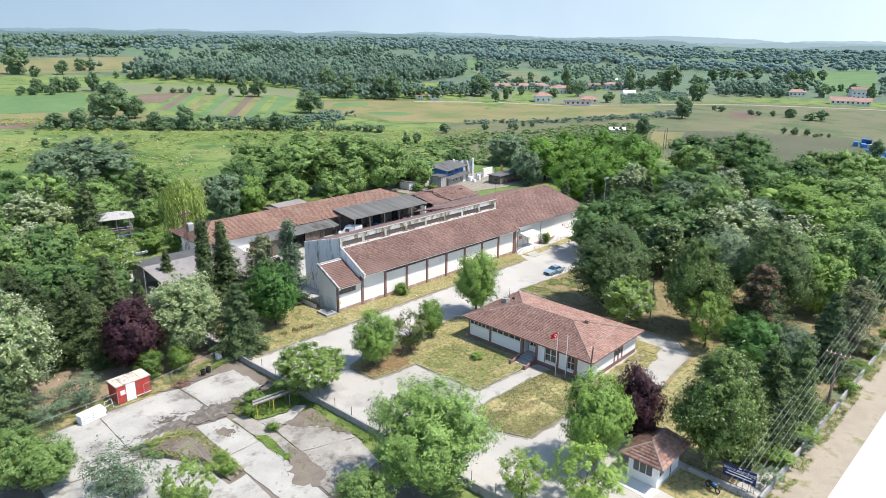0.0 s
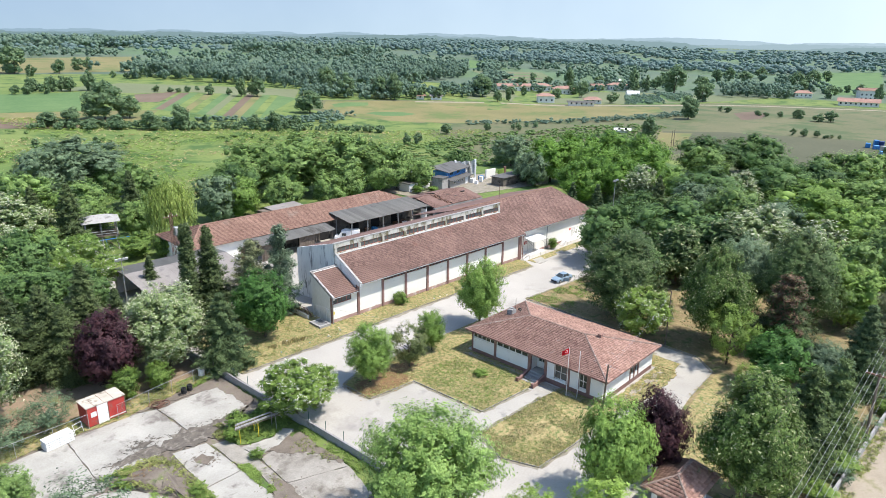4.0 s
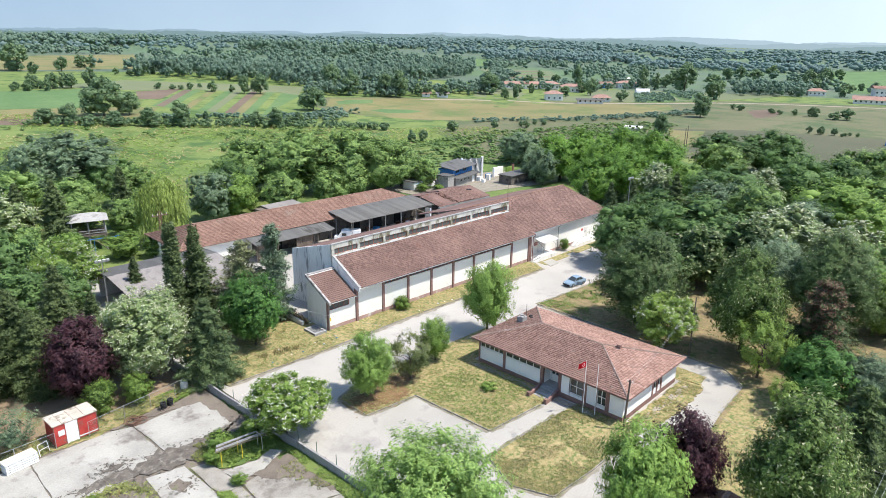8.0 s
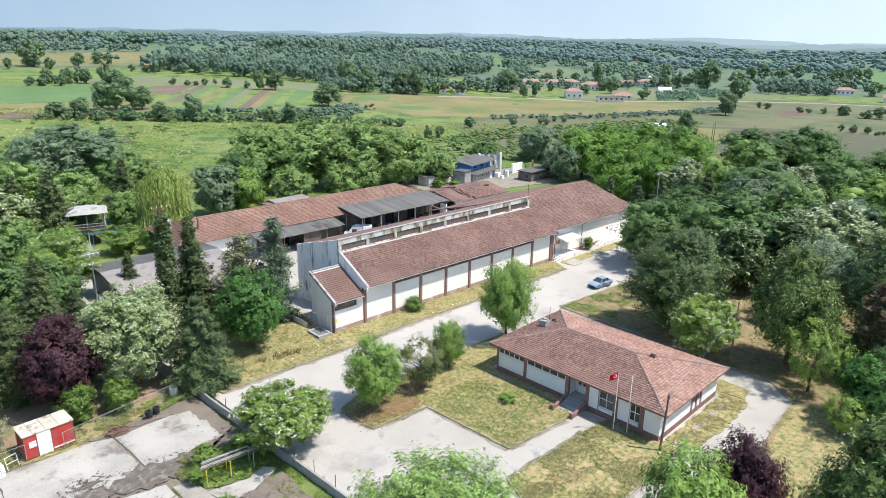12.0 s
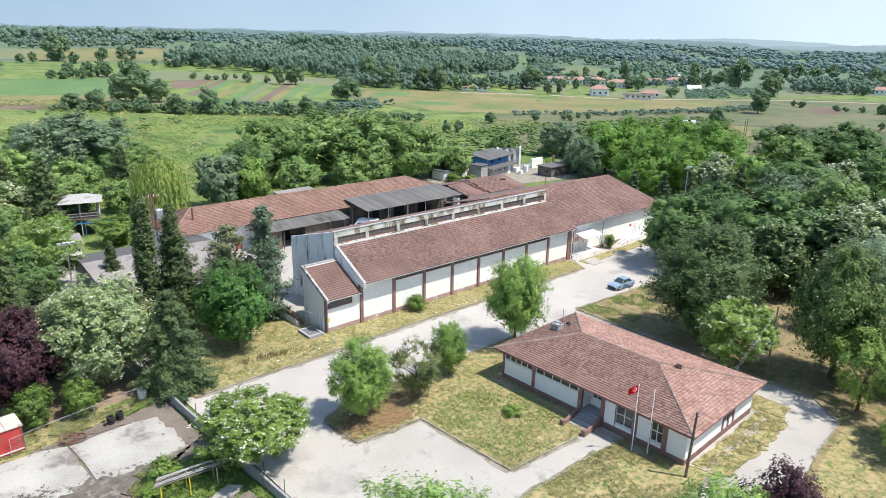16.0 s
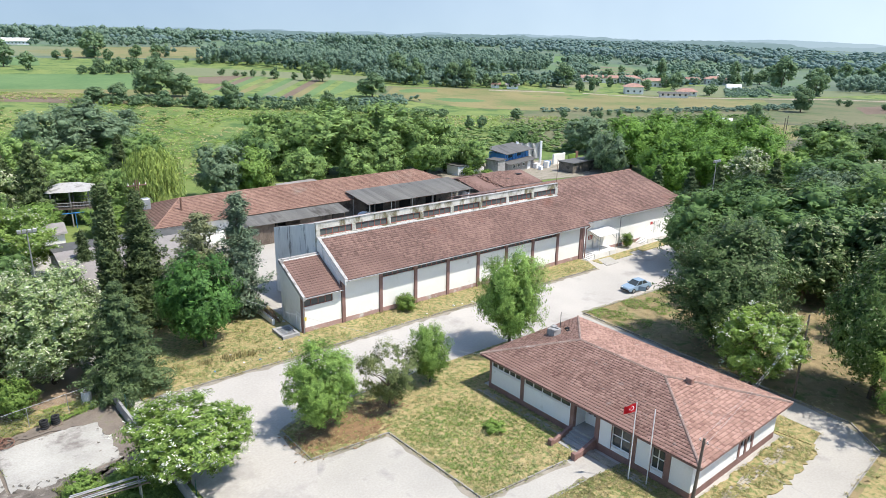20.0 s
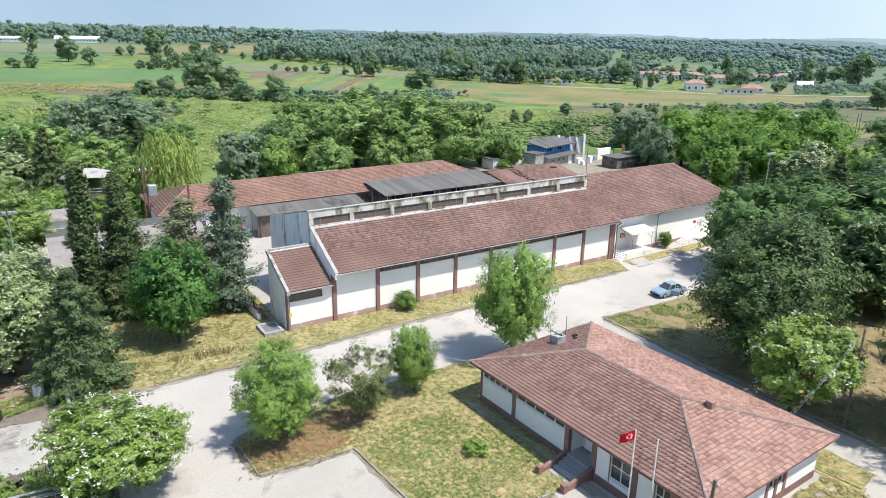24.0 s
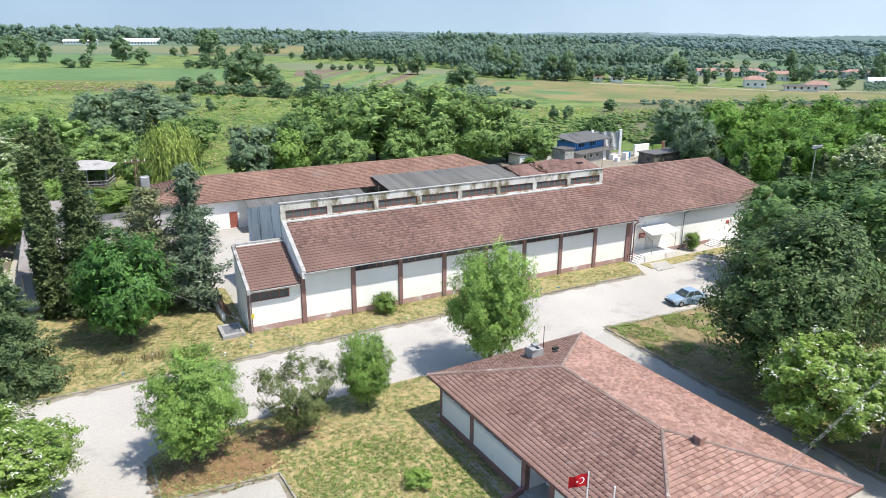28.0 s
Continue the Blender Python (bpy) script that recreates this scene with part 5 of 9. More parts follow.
part("east_wall", box(bm_new(), SX1 - 0.6, SY0 + 0.81, -0.1, SX1 - 0.3, SY1 - 0.3, 3.7), PALEWALL, cs)
part("rear_wall", box(bm_new(), SX0 + 0.3, SY1 - 0.6, -0.1, SX1 - 0.61, SY1 - 0.3, 3.65), PALEWALL, cs)
lt = thing("lean_to", "low grey sheet roof leaning on the broken shed", "shed")
sheet_roof(lt, 46.4, 63.0, 27.6, 3.1, 30.7, 3.7, SHEET)
for x in np.arange(46.8, 63, 5.2):
    part("post", rod(bm_new(), (x, 27.9, 0), (x, 27.9, 3.1), 0.08), TIMBER, lt)

# ---- grey sheet-roofed stable ----
st = thing("stable", "low stable with a broad pale corrugated roof", "shed")
sheet_roof(st, -24.0, -6.2, 17.0, 3.3, 30.5, 4.7, SHEET_PALE, 1.1, 6)
part("felt_roof", solid(bm_new(), [(-24.0, 30.55, 4.55), (-6.2, 30.55, 4.55), (-6.2, 36.0, 4.1), (-24.0, 36.0, 4.1)], [(-24.0, 30.55, 4.72), (-6.2, 30.55, 4.72), (-6.2, 36.0, 4.25), (-24.0, 36.0, 4.25)]), SHEET, st, "dark grey felt rear slope")
for x in np.arange(-23.6, -6, 3.45):
    part("post", rod(bm_new(), (x, 17.6, 0), (x, 17.6, 3.3), 0.1), STEEL, st)
part("rear_wall", box(bm_new(), -23.8, 35.4, -0.1, -6.4, 35.7, 4.15), PALEWALL, st)
part("side_wall", side(bm_new(), [(24, -0.1), (35.39, -0.1), (35.39, 4.1), (30.5, 4.5), (24, 3.9)], -6.7, -6.4), PALEWALL, st)
part("beam", box(bm_new(), -23.9, 17.5, 3.12, -6.3, 17.7, 3.28), RUST, st)
fn = thing("paddock_fence", "low steel rail fence along the stable", "fence")
for x in np.arange(-23, -5, 2.4):
    part("post", rod(bm_new(), (x, 15.9, 0), (x, 15.9, 1.35), 0.04), STEEL, fn)
for z in (0.45, 0.85, 1.3):
    part("rail", rod(bm_new(), (-23, 15.9, z), (-5.2, 15.9, z), 0.03), STEEL, fn)
rp = thing("railing", "rusty railing on a low retaining wall beside the annex", "railing")
part("retaining_wall", box(bm_new(), -6.9, 4.0, -0.1, -6.6, 15.5, 0.7), PALEWALL, rp)
for y in np.arange(4.2, 15.5, 1.4):
    part("post", rod(bm_new(), (-6.75, y, 0.7), (-6.75, y, 1.75), 0.03), RUST, rp)
for z in (1.0, 1.35, 1.72):
    part("rail", rod(bm_new(), (-6.75, 4.2, z), (-6.75, 15.4, z), 0.025), RUST, rp)

# ---- pavilion on stilts ----
pv = thing("pavilion", "white-roofed open timber lookout on stilts", "pavilion", pose(-16.2, 63.5, 0, 0, 0, -15))
bm = bm_new()
e = [bm.verts.new(p) for p in ((-3.6, -3, 5.9), (3.6, -3, 5.9), (3.6, 3, 5.9), (-3.6, 3, 5.9))]
r0, r1 = bm.verts.new((-1.4, 0, 7.0)), bm.verts.new((1.4, 0, 7.0))
for f in ((e[0], e[1], r1, r0), (e[1], e[2], r1), (e[2], e[3], r0, r1), (e[3], e[0], r0), (e[3], e[2], e[1], e[0])):
    bm.faces.new(f)
part("roof", bm, DIRTYWHITE, pv, "weathered white sheet roof")
for x in (-2.8, 0, 2.8):
    for y in (-2.3, 2.3):
        part("post", rod(bm_new(), (x, y, -0.1), (x, y, 5.9), 0.11), DIRTYWHITE, pv)
part("deck", box(bm_new(), -3.1, -2.6, 2.9, 3.1, 2.6, 3.1), TIMBER, pv)
for y in (-2.5, 2.5):
    for z in (3.45, 3.95):
        part("rail", box(bm_new(), -3.0, y - 0.05, z, 3.0, y + 0.05, z + 0.1), DIRTYWHITE, pv)
    for k in range(13):
        part("baluster", box(bm_new(), -2.9 + k * 0.48, y - 0.03, 3.1, -2.82 + k * 0.48, y + 0.03, 3.95), TIMBER, pv)
for x in (-3.0, 3.0):
    for z in (3.45, 3.95):
        part("rail", box(bm_new(), x - 0.05, -2.4, z, x + 0.05, 2.4, z + 0.1), DIRTYWHITE, pv)
for a, b in (((-2.8, -2.3, 0), (0, -2.3, 2.9)), ((2.8, -2.3, 0), (0, -2.3, 2.9))):
    part("brace", rod(bm_new(), a, b, 0.07), TIMBER, pv)
for y in (-2.2, -1.2):
    part("stringer", solid(bm_new(), [(-3.1, y, 2.75), (-3.1, y + 0.1, 2.75), (-9.5, y + 0.1, 0.3), (-9.5, y, 0.3)], [(-3.1, y, 3.05), (-3.1, y + 0.1, 3.05), (-9.5, y + 0.1, 0.6), (-9.5, y, 0.6)]), DIRTYWHITE, pv)
for k in range(16):
    part("tread", box(bm_new(), -3.5 - k * 0.39, -2.1, 2.82 - k * 0.15, -3.2 - k * 0.39, -1.2, 2.87 - k * 0.15), TIMBER, pv)
part("blue_rail", rod(bm_new(), (-9.5, -3.4, 2.2), (5.0, -3.4, 2.6), 0.09), BLUEPAINT, pv, "long blue pipe")
for x in (-9.0, -4.2, 0.6, 4.6):
    part("blue_post", rod(bm_new(), (x, -3.4, -0.1), (x, -3.4, 2.3), 0.06), BLUEPAINT, pv)
hut = thing("hut", "small hut with a pale gabled roof", "hut", pose(-22.5, 50, 0))
part("wall_block", box(bm_new(), -2.4, -2, -0.1, 2.4, 2, 2.6), PALEWALL, hut)
part("roof", side(bm_new(), [(-2.5, 2.5), (2.5, 2.5), (0, 3.7)], -2.8, 2.8), SHEET_PALE, hut)

# ---- blue house and its clutter ----
sheet("dirt_yard", [(62, 48), (60, 66), (76, 70), (104, 62), (112, 46), (104, 40), (84, 44)], -0.02, EDGEDIRT, "trodden dirt yard round the blue house", "yard")
bh = thing("blue_house", "patched two-storey house, grey below and blue above", "house", pose(81.5, 58.6, 0, 0, 0, 14) @ Matrix.Diagonal((1.18, 1.18, 0.99, 1)))
part("ground_floor", box(bm_new(), -5.2, -2.4, -0.1, 5.0, 3, 2.5), BLOCKGREY, bh, "grey block ground floor")
part("upper_floor", box(bm_new(), -4.4, -1.0, 2.74, 5.0, 3, 4.6), HOUSEBLUE, bh, "blue boarded upper floor")
bm = bm_new()
for i in range(16):
    box(bm, -4.35 + i * 0.58, -1.05, 2.8, -4.32 + i * 0.58, -1.004, 4.55)
part("boarding", bm, NAVY, bh, "", "stuff")
part("awning", solid(bm_new(), [(-5.4, -3.2, 2.3), (5.2, -3.2, 2.3), (5.2, -1.0, 2.72), (-5.4, -1.0, 2.72)], [(-5.4, -3.2, 2.38), (5.2, -3.2, 2.38), (5.2, -1.0, 2.8), (-5.4, -1.0, 2.8)]), SHEET, bh)
part("roof", solid(bm_new(), [(-5.2, -2.0, 4.55), (5.8, -2.0, 4.55), (5.8, 3.6, 5.5), (-5.2, 3.6, 5.5)], [(-5.2, -2.0, 4.7), (5.8, -2.0, 4.7), (5.8, 3.6, 5.65), (-5.2, 3.6, 5.65)]), SHEET, bh)
part("door", box(bm_new(), 2.4, -2.46, 0, 3.6, -2.41, 2.1), WHITE, bh)
for x in (-3.4, -1.6, 0.4):
    window(bh, at(x, -2.43, 1.1), 0.9, 0.8, 1, 1, PVC, GLASS, 0.06, 0.03)
for x in (-3.2, 0.2):
    window(bh, at(x, -1.03, 3.4), 1.6, 0.8, 2, 1, BLUEPAINT, GLASS, 0.06, 0.03)
part("stair_tower", bevel(box(bm_new(), -8.6, -2.2, -0.1, -5.9, 0.6, 3.6), 0.03), BLOCKGREY, bh, "grey block tower")
part("tower_cap", box(bm_new(), -8.8, -2.4, 3.61, -5.7, 0.8, 3.8), SHEET, bh)
wb = thing("outbuilding", "low white outbuilding with a flat grey roof", "shed", pose(69.5, 61.5, 0, 0, 0, 6))
part("wall_block", box(bm_new(), -5, -1.8, -0.1, 4, 2, 2.2), WHITE, wb)
part("roof", box(bm_new(), -5.3, -2.1, 2.21, 4.3, 2.3, 2.36), SHEET, wb)
window(wb, at(-1.5, -1.83, 1.0), 1.0, 0.7, 2, 1, PVC, GLASS, 0.05, 0.03)
gs = thing("outbuilding", "long dark block shed with a flat sheet roof", "shed", pose(95.5, 48.5, 0, 0, 0, 3))
part("wall_block", box(bm_new(), -5.5, -2.2, -0.1, 9, 2.2, 2.4), DARKWALL, gs)
part("roof", box(bm_new(), -5.8, -2.5, 2.41, 9.3, 2.5, 2.56), SHEET, gs)
tp = thing("tarpaulin_screen", "grey and white tarpaulin hung between two tall posts", "tarpaulin", pose(90.2, 61.5, 0, 0, 0, -20))
for x in (-3.4, 3.4):
    part("post", bevel(box(bm_new(), x - 0.28, -0.28, -0.1, x + 0.28, 0.28, 5.9), 0.03), WHITE, tp)
bm = bm_new()
g = [[bm.verts.new((-3.1 + 6.2 * i / 16, 0.2 * math.sin(i * 1.3 + j * 0.5), 1.2 + 4.3 * j / 8 + 0.15 * math.sin(i * 0.9))) for i in range(17)] for j in range(9)]
for j in range(8):
    for i in range(16):
        bm.faces.new((g[j][i], g[j][i + 1], g[j + 1][i + 1], g[j + 1][i]))
bmesh.ops.solidify(bm, geom=list(bm.faces), thickness=0.02)
part("tarpaulin", bm, GREYWALL, tp, "creased grey tarpaulin")
for nm, x, y, w, d, h, m, lab in (("board_panel", 97.5, 57.5, 4.5, 0.5, 2.7, CREAM, "pale board leaning in the yard"), ("board_panel", 101.0, 56.2, 3.0, 0.4, 2.5, LEAF["bright"], "light green panel standing in the yard"),
                                  ("board_panel", 103.2, 56.5, 0.9, 0.5, 3.0, RUST, "rust-orange panel standing in the yard"), ("crate", 88.0, 56.3, 1.6, 1.3, 1.2, WHITE, "white crate in the cluttered yard"), ("crate", 90.6, 55.2, 1.2, 1.0, 1.6, PALEWALL, "grey crate in the cluttered yard"),
                                  ("crate", 92.4, 56.8, 1.4, 1.2, 1.3, BLUEPAINT, "blue crate in the cluttered yard"), ("crate", 87.2, 54.0, 1.0, 0.9, 0.9, WHITE, "white crate in the cluttered yard"), ("water_tank", 71.4, 67.0, 1.8, 1.8, 4.2, FLASH, "pale water tank behind the house")):
    single(nm, bevel(box(bm_new(), -w / 2, -d / 2, -0.1, w / 2, d / 2, h), 0.04), m, lab, nm.replace("_", " "), m=pose(x, y, 0, 0, 0, random.uniform(-25, 25)))
bs = thing("timber_shed", "dark timber shed with a bluish sheet roof behind the long building", "shed", pose(21.5, 56.5, 0, 0, 0, 4))
part("wall_block", box(bm_new(), -5, -2.2, -0.1, 5, 2.2, 3.2), TIMBER, bs)
part("roof", solid(bm_new(), [(-3.2, -2.3, 3.2), (5.4, -2.3, 3.2), (5.4, 2.3, 3.5), (-3.2, 2.3, 3.5)], [(-3.2, -2.3, 3.3), (5.4, -2.3, 3.3), (5.4, 2.3, 3.6), (-3.2, 2.3, 3.6)]), SHEET_PALE, bs)


# ---- vehicles ----
def wheel(owner, x, y, r=0.31):
    tyre = part("wheel", rod(bm_new(), (x, y - 0.1, r), (x, y + 0.1, r), r, r, 20), RUBBER, owner)
    part("rim", rod(bm_new(), (x, y - 0.105, r), (x, y + 0.105, r), r * 0.62, r * 0.62, 14), STEEL, tyre)


def loft(sections):
    """A closed skin through rings of equal length."""
    bm = bm_new()
    rings = [[bm.verts.new(p) for p in s] for s in sections]
    n = len(rings[0])
    for a, b in zip(rings, rings[1:]):
        for i in range(n):
            bm.faces.new((a[i], a[(i + 1) % n], b[(i + 1) % n], b[i]))
    bm.faces.new(rings[0][::-1]), bm.faces.new(rings[-1])
    return bm


car = thing("car", "pale blue saloon car parked with one door open", "car", pose(36.4, -12.9, 0, 0, 0, -6))
body = []
for x, z0, z1, w in ((-2.1, 0.35, 0.62, 0.68), (-1.95, 0.25, 0.74, 0.80), (-1.0, 0.22, 0.88, 0.84), (0.3, 0.22, 0.92, 0.85), (1.4, 0.22, 0.94, 0.84), (1.95, 0.28, 0.92, 0.80), (2.1, 0.38, 0.80, 0.70)):
    body.append([(x, -w, z0), (x, w, z0), (x, w * 1.02, (z0 + z1) / 2), (x, w * 0.94, z1), (x, -w * 0.94, z1), (x, -w * 1.02, (z0 + z1) / 2)])
part("body", bevel(loft(body), 0.02), CARPAINT, car)
part("glasshouse", loft([[(-0.85, -0.76, 0.89), (-0.85, 0.76, 0.89), (-0.85, 0.76, 0.9), (-0.85, -0.76, 0.9)], [(-0.15, -0.68, 0.9), (-0.15, 0.68, 0.9), (-0.15, 0.58, 1.36), (-0.15, -0.58, 1.36)],
                         [(0.9, -0.68, 0.92), (0.9, 0.68, 0.92), (0.9, 0.58, 1.36), (0.9, -0.58, 1.36)], [(1.5, -0.74, 0.93), (1.5, 0.74, 0.93), (1.5, 0.72, 0.94), (1.5, -0.72, 0.94)]]), GLASS, car, "dark glazed cabin")
part("roof", bevel(box(bm_new(), -0.2, -0.6, 1.362, 0.98, 0.6, 1.42), 0.025), CARPAINT, car)
for x, dx in ((-0.82, 0.66), (1.42, -0.5)):
    for y in (-0.7, 0.7):
        part("pillar", rod(bm_new(), (x, y * 1.06, 0.91), (x + dx, y * 0.86, 1.38), 0.035), CARPAINT, car)
for y in (-0.7, 0.7):
    part("pillar", rod(bm_new(), (0.35, y, 0.92), (0.38, y * 0.87, 1.37), 0.035), CARPAINT, car)
for x in (-1.3, 1.3):
    for y in (-0.77, 0.77):
        wheel(car, x, y)
part("bumper", bevel(box(bm_new(), -2.18, -0.74, 0.32, -2.0, 0.74, 0.5), 0.04), RUBBER, car)
part("bumper", bevel(box(bm_new(), 2.02, -0.74, 0.36, 2.18, 0.74, 0.54), 0.04), RUBBER, car)
for y in (-0.55, 0.55):
    part("headlight", bevel(box(bm_new(), -2.09, y - 0.17, 0.56, -1.98, y + 0.17, 0.68), 0.03), FLASH, car)
    part("tail_light", bevel(box(bm_new(), 2.02, y - 0.15, 0.62, 2.11, y + 0.15, 0.80), 0.03), REDPAINT, car)
dr = part("door", bevel(box(bm_new(), 0, -0.04, 0.3, 0.95, 0.02, 0.92), 0.02), CARPAINT, car, "front door standing open")
dr.matrix_basis = pose(-0.5, -0.88, 0, 0, 0, -55)
part("door_frame", rod(bm_new(), (0.05, -0.01, 0.92), (0.5, -0.01, 1.34), 0.02), CARPAINT, dr)
part("mirror", bevel(box(bm_new(), -0.62, 0.86, 0.9, -0.46, 1.05, 1.02), 0.02), CARPAINT, car)
van = thing("van", "white panel van parked in the rear yard", "van", pose(23.2, 33.4, 0, 0, 0, -38))
sec = []
for x, z1, w in ((-2.7, 1.0, 0.85), (-2.55, 1.15, 0.93), (-1.9, 1.35, 0.96), (-1.15, 2.25, 0.9), (-0.8, 2.4, 0.93), (2.55, 2.45, 0.95), (2.7, 2.3, 0.92)):
    sec.append([(x, -w, 0.4), (x, w, 0.4), (x, w, z1 * 0.62), (x, w * 0.92, z1), (x, -w * 0.92, z1), (x, -w, z1 * 0.62)])
part("body", bevel(loft(sec), 0.03), WHITEPAINT, van)
part("windscreen", solid(bm_new(), [(-1.93, -0.8, 1.42), (-1.93, 0.8, 1.42), (-1.22, 0.72, 2.2), (-1.22, -0.72, 2.2)], [(-1.97, -0.8, 1.45), (-1.97, 0.8, 1.45), (-1.26, 0.72, 2.24), (-1.26, -0.72, 2.24)]), GLASS, van)
for y in (-0.975, 0.94):
    part("side_window", box(bm_new(), -1.1, y, 1.35, -0.2, y + 0.03, 1.95), GLASS, van)
for x in (-1.7, 1.7):
    for y in (-0.86, 0.86):
        wheel(van, x, y, 0.36)
part("roof_vent", bevel(box(bm_new(), -0.6, -0.5, 2.42, 0.3, 0.5, 2.62), 0.05), WHITEPAINT, van)
for i in range(9):
    x, y = random.uniform(26, 43), random.uniform(32.5, 36.5)
    w, h = random.uniform(0.6, 1.6), random.uniform(0.5, 1.5)
    single("crate", bevel(box(bm_new(), -w / 2, -0.5, 0, w / 2, 0.5, h), 0.03), random.choice([BLUEPAINT, TIMBER, PALEWALL, RUST, TIMBER]), "stored crate under the open shed", "crate", "stored crates", m=pose(x, y, 0, 0, 0, random.uniform(0, 90)))

# ---- boundary wall and fences ----
bw = thing("boundary_wall", "long stained concrete boundary wall with steel posts", "wall")
WA, WB, WC = Vector((-25.7, 6.0, 0)), Vector((-23.2, -33.0, 0)), Vector((-21.4, -60.0, 0))
for a, b in ((WA, WB), (WB, WC)):
    n = round((b - a).length / 3.0)
    yaw = math.atan2(b.y - a.y, b.x - a.x)
    for i in range(n):
        p = a.lerp(b, (i + 0.5) / n)
        ob = part("wall_panel", bevel(box(bm_new(), -1.49, -0.11, -0.1, 1.49, 0.11, 0.95 + random.uniform(-0.02, 0.02)), 0.015), BLOCKWALL, bw)
        ob.matrix_basis = Matrix.Translation(p) @ Euler((0, 0, yaw)).to_matrix().to_4x4()
        q = a.lerp(b, i / n)
        part("post", rod(bm_new(), (q.x + 0.3, q.y, 0), (q.x + 0.3, q.y, 1.9), 0.035, 0.035, 6), GREENPOST, bw)
    bm = bm_new()
    for z in (1.15, 1.45, 1.72):
        rod(bm, (a.x + 0.3, a.y, z), (b.x + 0.3, b.y, z), 0.006, 0.006, 4)
    part("fence_wire", bm, STEEL, bw, kind="stuff")


def chain_fence(label, a, b, h=1.8, step=3.4, mesh=0.28):
    fe = thing("chain_link_fence", label, "fence")
    a, b = Vector((*a, 0)), Vector((*b, 0))
    ln = (b - a).length
    n = round(ln / step)
    for i in range(n + 1):
        p = a.lerp(b, i / n)
        part("post", rod(bm_new(), p, p + Vector((random.uniform(-0.05, 0.05), random.uniform(-0.05, 0.05), h)), 0.035, 0.03, 6), STEEL, fe)
    part("top_rail", rod(bm_new(), a + Vector((0, 0, h)), b + Vector((0, 0, h)), 0.022, 0.022, 6), STEEL, fe)
    bm = bm_new()
    k = int(ln / mesh)
    for i in range(-int(h / mesh), k):
        for s in (0, 1):
            u0, u1 = i * mesh, i * mesh + h
            lo, hi = max(u0, 0), min(u1, ln)
            z0, z1 = (lo - u0, hi - u0) if s == 0 else (h - (lo - u0), h - (hi - u0))
            rod(bm, a.lerp(b, lo / ln) + Vector((0, 0, z0)), a.lerp(b, hi / ln) + Vector((0, 0, z1)), 0.0035, 0.0035, 3)
    part("wire_mesh", bm, STEEL, fe, kind="stuff")


chain_fence("sagging galvanised chain-link fence at the lot edge", (-25.5, -2.3), (-34.6, -4.0))
chain_fence("chain-link fence running past the red cabin", (-34.6, -4.0), (-38.4, -4.75))
chain_fence("overgrown chain-link fence behind the stacked panels", (-41.5, -4.6), (-56.0, -5.6))

# ---- old lot: loose things ----
ct = thing("site_cabin", "red site cabin with a dirty cream roof and white door", "cabin", pose(-39.5, -3.2, 0, 0, 0, 4))
part("wall_block", bevel(box(bm_new(), -2.1, -1.2, 0.12, 2.1, 1.2, 2.42), 0.03), REDPAINT, ct, "faded red sheet walls")
part("roof", bevel(box(bm_new(), -2.2, -1.3, 2.425, 2.2, 1.3, 2.55), 0.03), ROOFDIRT, ct, "dirty cream roof")
part("skid", box(bm_new(), -2.05, -1.1, 0.0, 2.05, 1.1, 0.118), RUST, ct)
part("door", bevel(box(bm_new(), -1.0, -1.26, 0.05, 0.15, -1.203, 2.38), 0.015), WHITE, ct, "white door panel")
part("handle", bevel(box(bm_new(), -0.02, -1.3, 1.05, 0.06, -1.262, 1.2), 0.01), STEEL, ct)
part("window", box(bm_new(), -1.7, -1.25, 1.2, -1.1, -1.203, 1.8), FLASH, ct)
part("sill_rail", box(bm_new(), 0.2, -1.24, 0.3, 2.05, -1.203, 0.42), FLASH, ct)
for x in (-2.07, 0.2, 2.07):
    part("corner_trim", box(bm_new(), x - 0.04, -1.245, 0.12, x + 0.04, -1.203, 2.42), RUST, ct)
for x in (-1.3, -0.2, 0.9):
    part("roof_seam", box(bm_new(), x, -1.28, 2.551, x + 0.03, 1.28, 2.57), RUST, ct)
wp = thing("panel_stack", "stack of white sandwich panels on the slab", "panels", pose(-44.9, -5.5, 0.06, 0, 0, 10))
for i in range(5):
    part("panel", bevel(box(bm_new(), -1.45 + random.uniform(-0.03, 0.03), -0.6 + random.uniform(-0.03, 0.03), 0.02 + i * 0.235, 1.45 + random.uniform(-0.03, 0.03), 0.6, 0.02 + i * 0.235 + 0.15), 0.012), WHITE, wp)
    if i:
        for x in (-1.1, 0, 1.1):
            part("spacer", box(bm_new(), x - 0.05, -0.52, 0.02 + i * 0.235 - 0.084, x + 0.05, 0.5, 0.02 + i * 0.235 - 0.001), TIMBER, wp)
part("bearer", box(bm_new(), -1.3, -0.5, -0.05, 1.3, 0.5, 0.018), TIMBER, wp)
sf = thing("wire_frame", "leaning white steel frame beside the panels", "frame", pose(-42.6, -4.9, 0.06, -12, 0, 20))
for a, b in (((-0.5, 0, 0), (-0.5, 0, 1.2)), ((0.5, 0, 0), (0.5, 0, 1.2)), ((-0.5, 0, 1.2), (0.5, 0, 1.2)), ((-0.5, 0, 0.6), (0.5, 0, 0.6))):
    part("bar", rod(bm_new(), a, b, 0.03), FLASH, sf)


